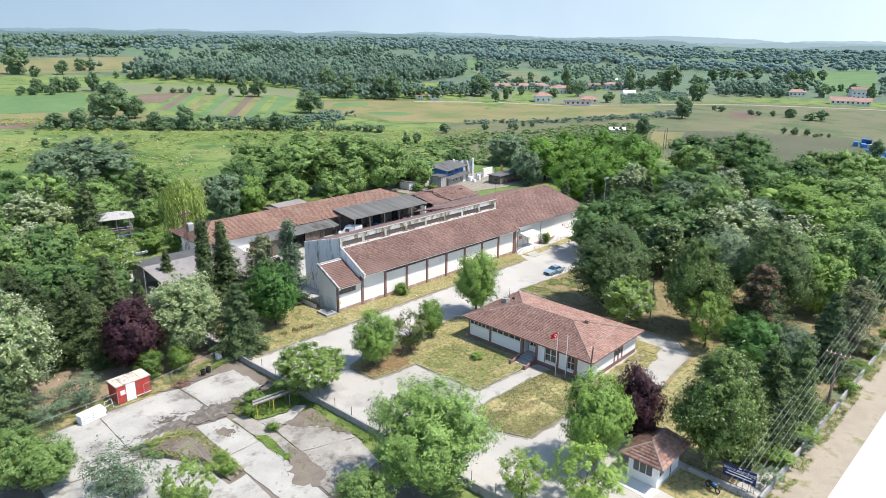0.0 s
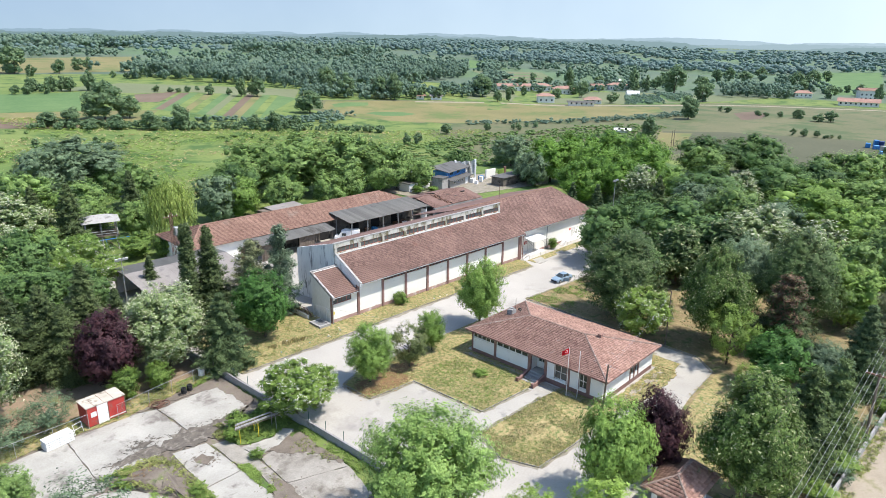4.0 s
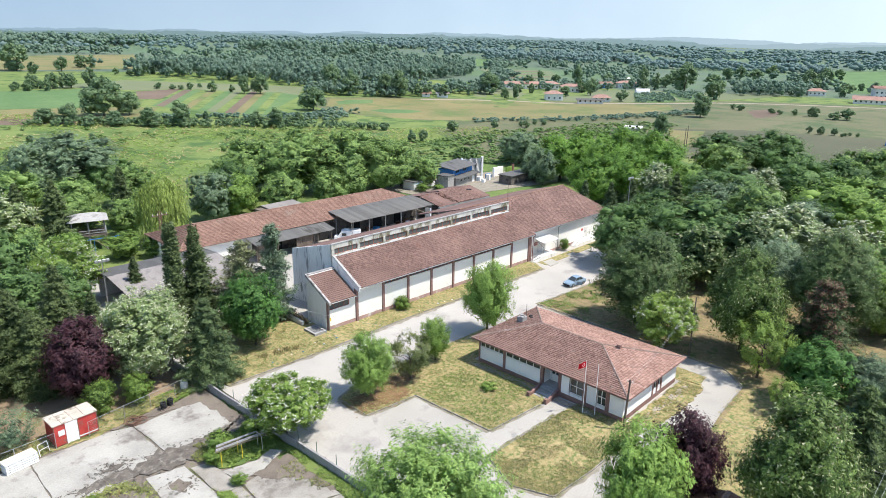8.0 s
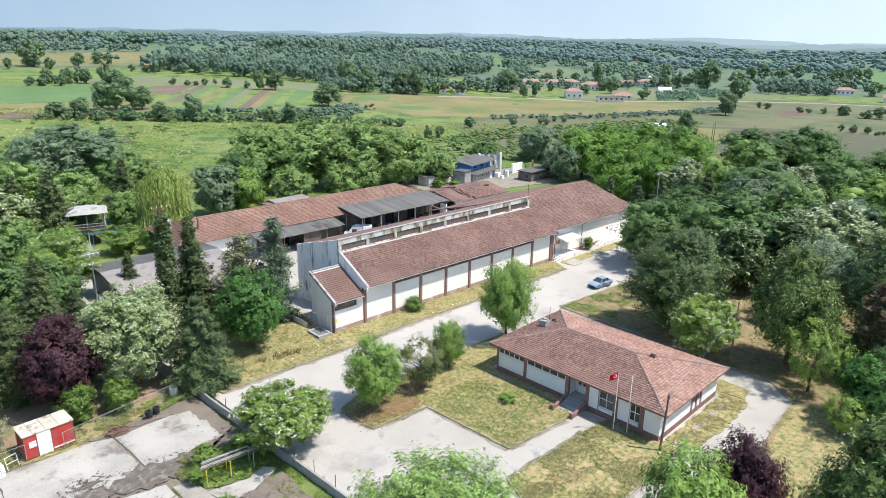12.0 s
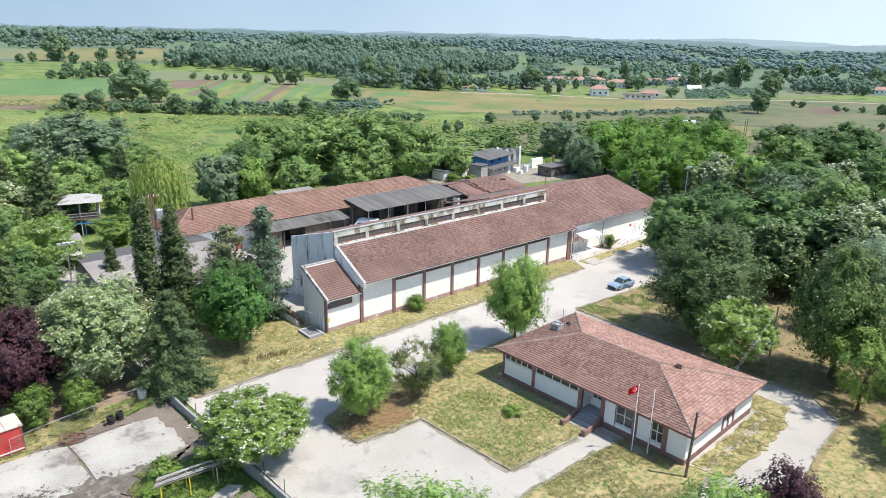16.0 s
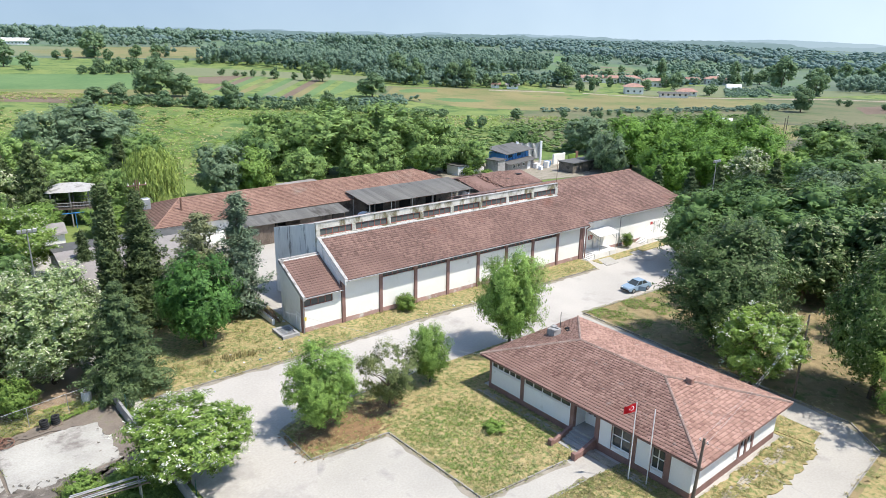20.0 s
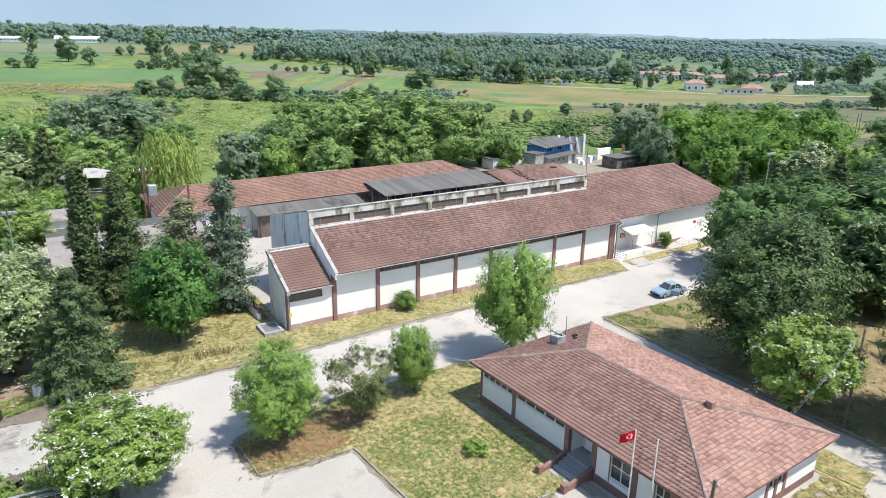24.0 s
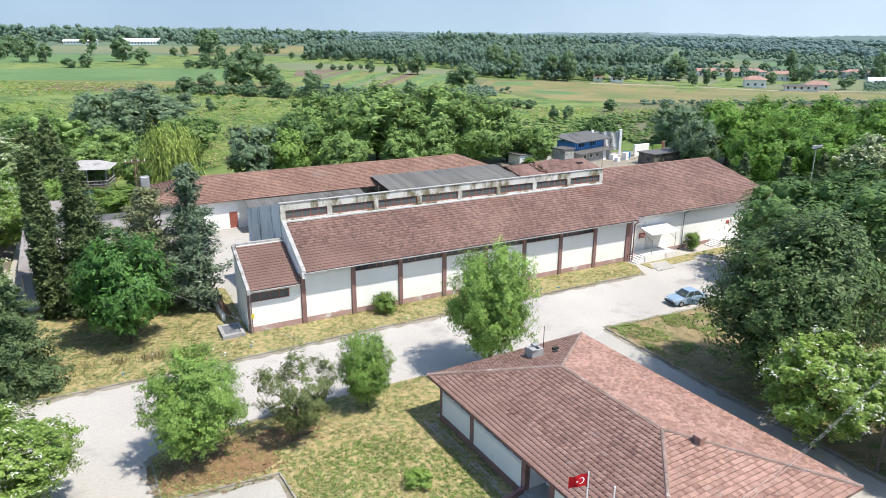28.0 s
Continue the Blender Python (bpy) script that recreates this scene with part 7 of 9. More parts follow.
def crown_broad(rng, n, size, boughs, shape="round", low=0.06, spread=1.0, bough=0.2, sprays=8, length=0.7, fat=0.34, rise=0.35, fill=0.14, aspect=0.42, mass=0.0):
    """Crown of a tree 10 m high and 8 m wide: boughs that bear sprays, and leaves along each spray."""
    d = unit(rng.normal(size=(boughs, 3)))
    d[:, 2] = d[:, 2] * 0.9 + 0.1
    f = (d[:, 2] + 1) / 2
    w = {"cone": 1.15 - 0.75 * f, "vase": 0.62 + 0.55 * f}.get(shape, 1.0 + 0 * f)
    k = rng.uniform(0.45, 0.92, boughs) ** 0.65
    hz = (1 - low) * 5
    lean = rng.normal(size=2) * 0.25
    c = np.stack([d[:, 0] * 4 * k * w * spread + lean[0] * f, d[:, 1] * 4 * k * w * spread + lean[1] * f, 10 * low + hz + d[:, 2] * hz * np.minimum(k + 0.05, 0.93)], 1)
    r = 4 * bough * rng.uniform(0.6, 1.4, (boughs, 1, 1))
    q = unit(unit(rng.normal(size=(boughs, sprays, 3))) + d[:, None] * 0.5 + (0, 0, 0.25))
    o = c[:, None] + q * r * rng.uniform(0.35, 1.0, (boughs, sprays, 1))
    v = unit(q + d[:, None] * 0.4 + (0, 0, rise) + rng.normal(size=q.shape) * 0.3)
    ln = length * rng.uniform(0.55, 1.45, (boughs, sprays, 1))
    per = max(2, int(n * (1 - fill)) // (boughs * sprays))
    s = rng.uniform(0, 1, (boughs, sprays, per, 1))
    p = o[:, :, None] + v[:, :, None] * ln[:, :, None] * s + rng.normal(size=(boughs, sprays, per, 3)) * fat * ln[:, :, None] * (1 - 0.7 * s)
    nr = v[:, :, None] * 0.2 + q[:, :, None] * 0.5 + d[:, None, None] * 0.85 + (0, 0, 0.25) + rng.normal(size=p.shape) * 0.30
    al = v[:, :, None] + rng.normal(size=p.shape) * 0.6
    m = int(n * fill)
    qi = unit(rng.normal(size=(m, 3))) * rng.uniform(0.25, 0.78, (m, 1))
    fi = (qi[:, 2:] + 1) / 2
    wi = {"cone": 1.1 - 0.7 * fi, "vase": 0.62 + 0.5 * fi}.get(shape, 1.0 + 0 * fi)
    pi_ = np.concatenate([qi[:, :2] * 4 * wi * spread, 10 * low + hz + qi[:, 2:] * hz], 1)
    pos = np.concatenate([p.reshape(-1, 3), pi_])
    nrm = np.concatenate([nr.reshape(-1, 3), qi + rng.normal(size=qi.shape) * 0.4])
    way = np.concatenate([al.reshape(-1, 3), rng.normal(size=qi.shape)])
    sz = np.concatenate([np.full(p.size // 3, size), np.full(m, size * 1.9)])
    leaves = leaf_cards(rng, pos, nrm, sz, aspect, way)
    return joined(lumps(rng, c, r[:, 0] * mass * np.array((1.0, 1.0, 1.35)), 0.35, 1), leaves) if mass else leaves


def crown_conifer(rng, n, size, branches=420, tiers=0, slope=0.05, droop=0.12, width=4.0, low=0.03, power=0.7, ragged=0.3, fan=0.2, bush=0.16, fill=0.12):
    """Needled boughs round a straight stem, in tiers or all the way up."""
    f = rng.uniform(0, 1, branches) ** 1.35
    if tiers:
        f = (np.floor(f * tiers) + rng.uniform(0.25, 0.6, branches)) / tiers
    f = np.minimum(f, 0.985)
    z = 10 * (low + (1 - low) * f)
    reach = width * (1 - f) ** power * np.minimum(1, 0.72 + f * 1.6) * rng.uniform(1 - ragged, 1 + ragged * 0.4, branches) + 0.15
    a = rng.uniform(0, 2 * math.pi, branches)
    d = np.stack([np.cos(a), np.sin(a), 0 * a], 1)[:, None]
    side_ = np.stack([-np.sin(a), np.cos(a), 0 * a], 1)[:, None]
    per = max(4, int(n * (1 - fill)) // branches)
    s = rng.uniform(0.12, 1, (branches, per, 1)) ** 0.65
    L = reach[:, None, None]
    p = d * s * L + side_ * rng.normal(size=s.shape) * fan * L * (1.15 - s) + rng.normal(size=(branches, per, 3)) * bush
    p[..., 2:] += z[:, None, None] + slope * s * L - droop * s * s * L + 0.12 * np.maximum(s - 0.8, 0) * 5 * np.minimum(L, 1)
    nr = (0, 0, 1.0) + d * 0.4 + rng.normal(size=p.shape) * 0.5
    al = d + (0, 0, slope) + side_ * rng.normal(size=s.shape) * 0.8
    m = int(n * fill)
    fz = rng.uniform(0, 0.95, m) ** 1.3
    rr = width * 0.62 * (1 - fz) ** power * np.sqrt(rng.uniform(0.05, 1, m))
    b = rng.uniform(0, 2 * math.pi, m)
    core = np.stack([rr * np.cos(b), rr * np.sin(b), 10 * (low + (1 - low) * fz)], 1)
    pos = np.concatenate([p.reshape(-1, 3), core])
    nrm = np.concatenate([nr.reshape(-1, 3), core * (1, 1, 0) + rng.normal(size=core.shape) * 0.5])
    way = np.concatenate([al.reshape(-1, 3), rng.normal(size=core.shape)])
    sz = np.concatenate([np.full(p.size // 3, size), np.full(m, size * 2.0)])
    return leaf_cards(rng, pos, nrm, sz, 0.4, way)


def ico(sub):
    b = bm_new()
    bmesh.ops.create_icosphere(b, subdivisions=sub, radius=1.0)
    v, f = np.array([p.co for p in b.verts]), np.array([[p.index for p in q.verts] for q in b.faces])
    b.free()
    return v, f


ICOS = {1: ico(1), 2: ico(2)}


def lumps(rng, c, r, rough=0.2, sub=2):
    """Uneven leafy masses about the centres c with half-axes r."""
    iv, jf = ICOS[sub]
    k = len(c)
    v = iv[None] * (1 + rng.uniform(-rough, rough, (k, len(iv), 1))) * np.broadcast_to(r, (k, 3))[:, None] + c[:, None]
    f = jf[None] + (np.arange(k) * len(iv))[:, None, None]
    return v.reshape(-1, 3), f.reshape(-1, 3)


def skin(rng, c, r, n, size, out=0.3):
    """Leaves over the masses, facing outwards, denser on top."""
    i = rng.integers(0, len(c), n)
    q = unit(rng.normal(size=(n, 3)) + (0, 0, 0.25))
    return leaf_cards(rng, c[i] + q * np.broadcast_to(r, (len(c), 3))[i] * rng.uniform(0.85, 1.18, (n, 1)), q + (0, 0, 0.25) + rng.normal(size=(n, 3)) * out, size, 0.6)


def joined(*meshes):
    vs, fs, at_ = [], [], 0
    for v, f in meshes:
        vs.append(v)
        fs.append(f + at_)
        at_ += len(v)
    return np.concatenate(vs), np.concatenate(fs)


def crown_far(rng, n, k):
    """Crown seen from far off: many small leafy masses under a skin of leaves."""
    d = unit(rng.normal(size=(k, 3)))
    c = np.array((0, 0, 5.0)) + d * (2.9, 2.9, 3.9) * rng.uniform(0.45, 1.0, (k, 1)) ** 0.7
    c[:, :2] *= (1.12 - 0.045 * c[:, 2:])
    r = rng.uniform(0.6, 1.25, (k, 1)) * (1, 1, 0.9)
    return joined(lumps(rng, c, r * 0.74, 0.3, 1), skin(rng, c, r, n, 0.27 if n > 2000 else 0.42, 0.4))


def crown_willow(rng, n, size):
    pos, nrm = [], []
    strands = 300
    per = n // strands
    for _ in range(strands):
        a, k = rng.uniform(0, 2 * math.pi), rng.uniform(0.15, 1) ** 0.6
        top = 9.6 - 2.6 * k * k + rng.normal() * 0.3
        ln = min(rng.uniform(4.0, 8.6) * (0.6 + 0.4 * k), top - 0.4)
        s = np.linspace(0, 1, per)
        rad = 4 * k * (1 + 0.08 * s)
        p = np.stack([rad * math.cos(a) + rng.normal(size=per) * 0.1, rad * math.sin(a) + rng.normal(size=per) * 0.1, top - ln * s], 1)
        pos.append(p)
        nrm.append(np.tile((math.cos(a), math.sin(a), 0.3), (per, 1)) + rng.normal(size=(per, 3)) * 0.4)
    return leaf_cards(rng, np.concatenate(pos), np.concatenate(nrm), size, 0.35, np.tile((0, 0, -1.0), (strands * per, 1)))


def trunk_bm(rng, height=10.0, top=0.62, r=0.2, limbs=6, spread=2.6):
    bm = bm_new()
    pts = [Vector((0, 0, -0.15))]
    for i in range(1, 6):
        pts.append(Vector((rng.normal() * 0.06 * i, rng.normal() * 0.06 * i, height * top * i / 5)))
    for i, (a, b) in enumerate(zip(pts, pts[1:])):
        rod(bm, a, b, r * (1.25 - 0.2 * i), r * (1.05 - 0.2 * i), 7)
    for i in range(limbs):
        s = pts[2 + i % 3]
        a = 2 * math.pi * i / limbs + rng.uniform(-0.4, 0.4)
        e = s + Vector((math.cos(a) * spread * rng.uniform(0.6, 1), math.sin(a) * spread * rng.uniform(0.6, 1), height * rng.uniform(0.14, 0.26)))
        m = s.lerp(e, 0.5) + Vector((0, 0, 0.25))
        rod(bm, s, m, r * 0.5, r * 0.34, 6)
        rod(bm, m, e, r * 0.34, r * 0.1, 6)
    return bm


# crown makers by species; (leaves, leaf size) for near, middle and distant trees
CONIFERS = ("spruce", "fir", "brown", "cypress", "pine", "greypine", "cedar")


def make_crown(species, rng, lod, grow=1.0, slim=1.0):
    n, sz = ((20000, 0.165), (7400, 0.225), (1800, 0.52))[lod]
    n, sz = int(n * grow ** 0.9), sz / grow ** 0.6
    many = (1.0, 0.5, 0.24)[lod]
    B = lambda k: max(12, int(k * many))
    M = (0.0, 0.60, 0.7)[lod]
    if species in CONIFERS:
        sz *= (0.62 + 0.38 * slim) * 0.86
    if species == "fir":
        return crown_conifer(rng, int(n * 1.5), sz * 1.0, B(420), 0, 0.22, 0.18, 4.9 * slim, 0.01, 0.9, 0.45, 0.2, 0.11)
    if species == "spruce":
        return crown_conifer(rng, int(n * 1.5), sz * 0.95, B(300), 14, 0.16, 0.22, 4.2 * slim, 0.02, 0.86, 0.32, 0.17, 0.08)
    if species == "brown":
        return crown_conifer(rng, int(n * 1.1), sz * 1.2, B(230), 11, 0.1, 0.1, 4.2 * slim, 0.02, 0.6, 0.4, 0.2, 0.12)
    if species == "cypress":
        return crown_conifer(rng, int(n * 1.1), sz * 1.5, B(360), 0, 1.6, 0.2, 3.9 * slim, 0.0, 0.34, 0.22, 0.3, 0.09, 0.2)
    if species == "willow":
        return crown_willow(rng, n, sz * 1.2)
    if species in ("pine", "greypine"):
        return crown_conifer(rng, int(n * 1.2), sz * 1.0, B(125), 0, 0.35, 0.12, 4.5 * slim, 0.05, 0.55, 0.6, 0.2, 0.16, 0.04)
    if species == "dark":
        return crown_broad(rng, int(n * 1.15), sz, B(190), "cone", 0.02, 1.0, 0.14, 9, 0.85, 0.24, 0.55, mass=M)
    if species == "linden":
        return crown_broad(rng, int(n * 1.5), sz * 0.88, B(190), "cone", 0.08, 1.02, 0.14, 9, 0.8, 0.26, 0.6, mass=M)
    if species == "white":
        return crown_broad(rng, int(n * 1.1), sz * 1.05, B(170), "round", 0.02, 0.98, 0.15, 8, 0.65, 0.3, 0.2, mass=M)
    if species in ("sparse", "dry"):
        return crown_broad(rng, int(n * (0.42 if species == "sparse" else 0.62)), sz, B(90), "vase", 0.06, 1.0, 0.12, 6, 0.8, 0.3, 0.5, 0.0)
    if species == "far":
        return crown_far(rng, (3400, 3400, 800)[lod], (46, 46, 30)[lod])
    if species == "poplar":
        return crown_broad(rng, int(n * 1.2), sz, B(150), "round", -0.02, 1.0, 0.16, 9, 1.3, 0.16, 1.5, mass=M)
    if species == "cedar":
        return crown_conifer(rng, int(n * 1.1), sz * 1.1, B(210), 11, 0.12, 0.25, 4.2 * slim, 0.02, 0.7, 0.35, 0.22, 0.09, 0.06)
    if species == "shoots":
        return crown_broad(rng, int(n * 1.5), sz * 0.85, B(140), "round", 0.04, 1.0, 0.15, 10, 1.15, 0.17, 1.5)
    if species == "big":
        return crown_broad(rng, int(n * (1.7 if lod == 0 else 1.1)), sz * (0.82 if lod == 0 else 1), B(150), "round", (0.04, 0.0, -0.08)[lod], 1.0, (0.15, 0.18, 0.24)[lod], 10, 0.95, 0.2, 0.7, mass=M)
    if species == "tall":
        return crown_broad(rng, n, sz, B(120), "round", 0.04, 0.95, 0.15, 9, 0.85, 0.26, 0.5, mass=M)
    if species == "bush":
        return crown_broad(rng, int(n * 0.34), sz * 1.7, B(60), "round", -0.06, 0.9, 0.2, 8, 1.5, 0.24, 0.9, 0.1)
    if species == "thin_bush":
        return crown_broad(rng, int(n * 0.22), sz * 1.3, B(46), "vase", -0.05, 1.0, 0.2, 7, 1.6, 0.3, 0.8, 0.0)
    if species == "catalpa":
        return crown_broad(rng, int(n * 0.95), sz * 0.9, B(90), "round", 0.06, 0.98, 0.15, 8, 0.7, 0.3, 0.5, 0.03, 0.65)
    if species == "round":
        return crown_broad(rng, n, sz * 1.05, B(110), "round", 0.03, 1.0, 0.17, 9, 0.7, 0.34, -0.2, mass=M)
    return crown_broad(rng, n, sz, B(130), "round", (0.04, -0.02, -0.12)[lod], 1.0, (0.17, 0.21, 0.28)[lod], 9, 0.75, 0.32, 0.4, mass=M)


COLOUR = {"grove": "grove", "green": "green", "bright": "bright", "dark": "dark", "grey": "grey", "purple": "purple", "spruce": "blue", "fir": "needle", "brown": "needle", "thin_bush": "grey", "cypress": "needle", "willow": "willow", "silver": "grey",
          "pine": "pine", "greypine": "greypine", "poplar": "poplar", "dry": "dry", "sparse": "catalpa", "big": "green", "tall": "bright", "bush": "bush", "catalpa": "catalpa", "cedar": "cedar", "maple": "bright", "white": "linden", "linden": "olive", "round": "dark_round", "far": "hedge", "shoots": "shoots"}
LABELS = {"grove": "dense leafy tree of the surrounding wood", "green": "broad green leafy tree in full summer leaf", "bright": "leafy tree with fresh bright green leaves", "dark": "dense dark green linden with pale bracts", "grey": "leafy tree with grey-green foliage", "purple": "dark plum tree with purple leaves", "spruce": "blue-green spruce with drooping boughs",
          "fir": "bushy tall fir with dark needles", "brown": "broad conifer with a dead brown top", "cypress": "slim dark green columnar cypress", "willow": "weeping willow with yellow-green hanging branches", "silver": "drooping willow with silvery grey leaves", "greypine": "tall open pine with silvery needles", "pine": "tall open pine with grey-green needles",
          "poplar": "bright rounded poplar of a grove", "dry": "thin shrub with dry brownish leaves", "sparse": "thin young tree with pale leaves", "shoots": "large pale-leaved tree with upright shoots", "big": "large spreading walnut with upright shoots", "tall": "upright maple with bright green leaves", "bush": "low rounded bush with green leaves", "thin_bush": "thin see-through bush with pale leaves",
          "catalpa": "bright large-leaved catalpa with white flowers", "cedar": "feathery layered cedar with soft green needles", "maple": "rounded maple with fresh green leaves", "white": "grey-green tree covered in cream blossom", "linden": "dense linden tree with upright sprays", "round": "compact round tree with dark green leaves", "far": "distant green tree of the field hedgerows"}
TREE_ME = {}


def tree_meshes(species, lod, variant, grow=1.0, slim=1.0):
    key = (species, lod, variant, grow, slim)
    if key not in TREE_ME:
        rng = np.random.default_rng(sum(map(ord, species)) * 7 + lod * 31 + variant)
        v, f = make_crown(species, rng, lod, grow, slim)
        conifer = species in CONIFERS
        limbs = 0 if conifer or species == "far" else (9, 5, 3)[lod]
        tr = trunk_bm(rng, 10, 0.9 if conifer else 0.6, 0.17 if "bush" not in species else 0.07, limbs, 2.6)
        made = [mesh_of(tr, "trunk", BARK), mesh_np("crown", v, f, LEAF[COLOUR[species]])]
        share = {"white": 0.40, "catalpa": 0.22, "dark": 0.09, "linden": 0.11}.get(species, 0)
        if share:
            c = v.reshape(-1, 3, 3).mean(1)
            c = c[rng.choice(len(c), int(len(c) * share), replace=False)]
            mid = np.array((0, 0, 5.0))
            far_out = np.linalg.norm((c - mid) / (4, 4, 5), axis=1) > (0.62 if species != "catalpa" else 0.7)
            c = c[far_out & (c[:, 2] > 1.5)]
            c = mid + (c - mid) * 1.015
            if species == "catalpa":
                c = np.repeat(c[::15], 6, 0) + rng.normal(size=(len(c[::15]) * 6, 3)) * 0.10
            bv, bf = leaf_cards(rng, c + rng.normal(size=c.shape) * 0.05, rng.normal(size=c.shape) * 0.6 + (0, 0, 0.8) + (c - mid) * 0.1, (0.14, 0.24, 0.45)[lod] / grow * (1.25 if species == "catalpa" else 1.0), 0.55)
            made.append(mesh_np("blossom", bv, bf, {"catalpa": BLOSSOM, "white": CREAMBRACT}.get(species, BRACT)))
        if species == "brown":
            c = v.reshape(-1, 3, 3).mean(1)
            dead = (c[:, 2] > 5.8 + 1.6 * np.sin(np.arctan2(c[:, 1], c[:, 0]) * 2 + 1)) | ((np.arctan2(c[:, 1], c[:, 0]) > 2.5) & (c[:, 2] > 3.6))
            dead &= rng.uniform(size=len(c)) < 0.6
            made[1] = mesh_np("crown", v.reshape(-1, 3, 3)[~dead].reshape(-1, 3), np.arange(3 * (~dead).sum()).reshape(-1, 3), LEAF["needle"])
            made.append(mesh_np("dead_top", v.reshape(-1, 3, 3)[dead].reshape(-1, 3), np.arange(3 * dead.sum()).reshape(-1, 3), LEAF["brown"]))
        TREE_ME[key] = made
    return TREE_ME[key]


def tree(species, x, y, h, w, lod=0, group="", z=0.0):
    r = random.Random(int(x * 31 + y * 57))
    z = z + lay(x, y)
    ob = thing("bush" if "bush" in species or h < 3 else "tree", LABELS[species], "bush" if "bush" in species else "tree", None, group)
    ob.matrix_basis = Matrix.Translation((x, y, z)) @ Euler((0, 0, r.uniform(0, 6.28))).to_matrix().to_4x4() @ Matrix.Diagonal((h / 10, h / 10, h / 10, 1) if species in CONIFERS else (w / 8, w / 8, h / 10, 1))
    grow = 1.0 if lod == 2 or "bush" in species else (1.4 if w > 12 else 1.0) if lod else (2.5 if w > 13 else 1.9 if species in ("tall", "bright", "catalpa", "dry") else 1.5 if w > 10.5 else 1.2 if w > 8.4 else 1.0)
    meshes = tree_meshes(species, lod, r.randrange(4 if species == "far" else 2), grow, round(w / 8 * 10 / h, 1) if species in CONIFERS else 1.0)
    for me in meshes:
        part(me.name.split(".")[0], me, None, ob)
    return ob


NEAR = [
    ("dark", 28.7, -29.0, 13.8, 15.5), ("linden", 30.6, -43.3, 14.5, 11.1), ("catalpa", 23.9, -35.4, 8.0, 8.4), ("sparse", 25.3, -47.7, 8.4, 6.6), ("round", 22.8, -54.8, 7.6, 7.6),
    ("brown", 33.8, -51.7, 12.0, 11.0), ("dark", 44.6, -50.1, 15.0, 14.5), ("grey", 46.4, -41.0, 12.0, 10.0), ("spruce", 29.5, -62.3, 12.0, 7.9), ("grey", 25.8, -59.0, 7.0, 6.5),
    ("cedar", 7.7, -62.6, 12.0, 7.5), ("cedar", 14.1, -63.6, 11.0, 6.8), ("pine", 40.8, -62.6, 11.0, 7.7), ("cedar", 2.2, -62.5, 10.0, 4.7), ("sparse", 18.9, -53.0, 4.2, 4.0),
    ("white", -28.6, 3.6, 11.5, 11.0), ("purple", -36.3, 2.9, 10.1, 7.5), ("spruce", -23.5, -1.6, 10.6, 9.0), ("round", -14.9, 2.9, 9.8, 7.9), ("cypress", -21.0, 12.6, 15.6, 2.0), ("fir", -17.7, 13.0, 15.1, 6.8),
    ("pine", -11.8, 11.1, 12.0, 7.4), ("greypine", -8.3, 8.6, 14.4, 5.6), ("fir", -21.1, 27.1, 8.0, 3.8), ("fir", -44.4, 12.9, 12.0, 9.5), ("fir", -40.5, 12.2, 12.0, 8.8), ("fir", -34.9, 14.3, 13.0, 7.3),
    ("fir", -39.0, 9.1, 10.0, 7.9), ("fir", -44.7, 22.4, 12.0, 10.6), ("fir", -32.2, 10.2, 10.0, 5.4), ("white", -50.6, 3.7, 13.9, 10.5), ("spruce", -52.4, -1.3, 10.3, 6.9), ("bush", -36.0, -0.9, 3.7, 3.5),
    ("bush", -32.0, -1.2, 3.4, 3.1), ("thin_bush", -44.6, -1.5, 4.2, 4.6), ("thin_bush", -48.6, -2.2, 3.2, 5.0), ("green", -54.3, -13.5, 6.3, 6.2), ("green", -52.1, -15.6, 5.4, 5.4), ("thin_bush", -47.6, -22.9, 5.6, 6.4), ("sparse", -43.9, -29.0, 5.2, 5.6),
    ("catalpa", -23.4, -18.2, 6.6, 8.6), ("dry", -6.0, -18.4, 6.0, 5.4), ("tall", -12.4, -18.0, 7.6, 6.3), ("bright", -0.4, -16.9, 5.9, 3.9), ("tall", 10.8, -15.9, 10.6, 7.4), ("shoots", -25.4, -42.4, 11.0, 11.6),
    ("maple", -10.3, -51.6, 10.4, 7.0), ("purple", -4.0, -52.7, 9.5, 5.8), ("linden", -2.2, -60.8, 13.4, 10.0), ("sparse", -20.4, -50.0, 5.3, 5.0), ("sparse", -16.8, -55.2, 6.9, 6.8), ("green", -33.5, -41.7, 5.9, 5.0),
    ("catalpa", -27.6, 36.4, 9.0, 10.0), ("bush", 7.9, -1.2, 1.9, 2.5), ("bush", 50.9, -0.3, 2.2, 2.0),
]
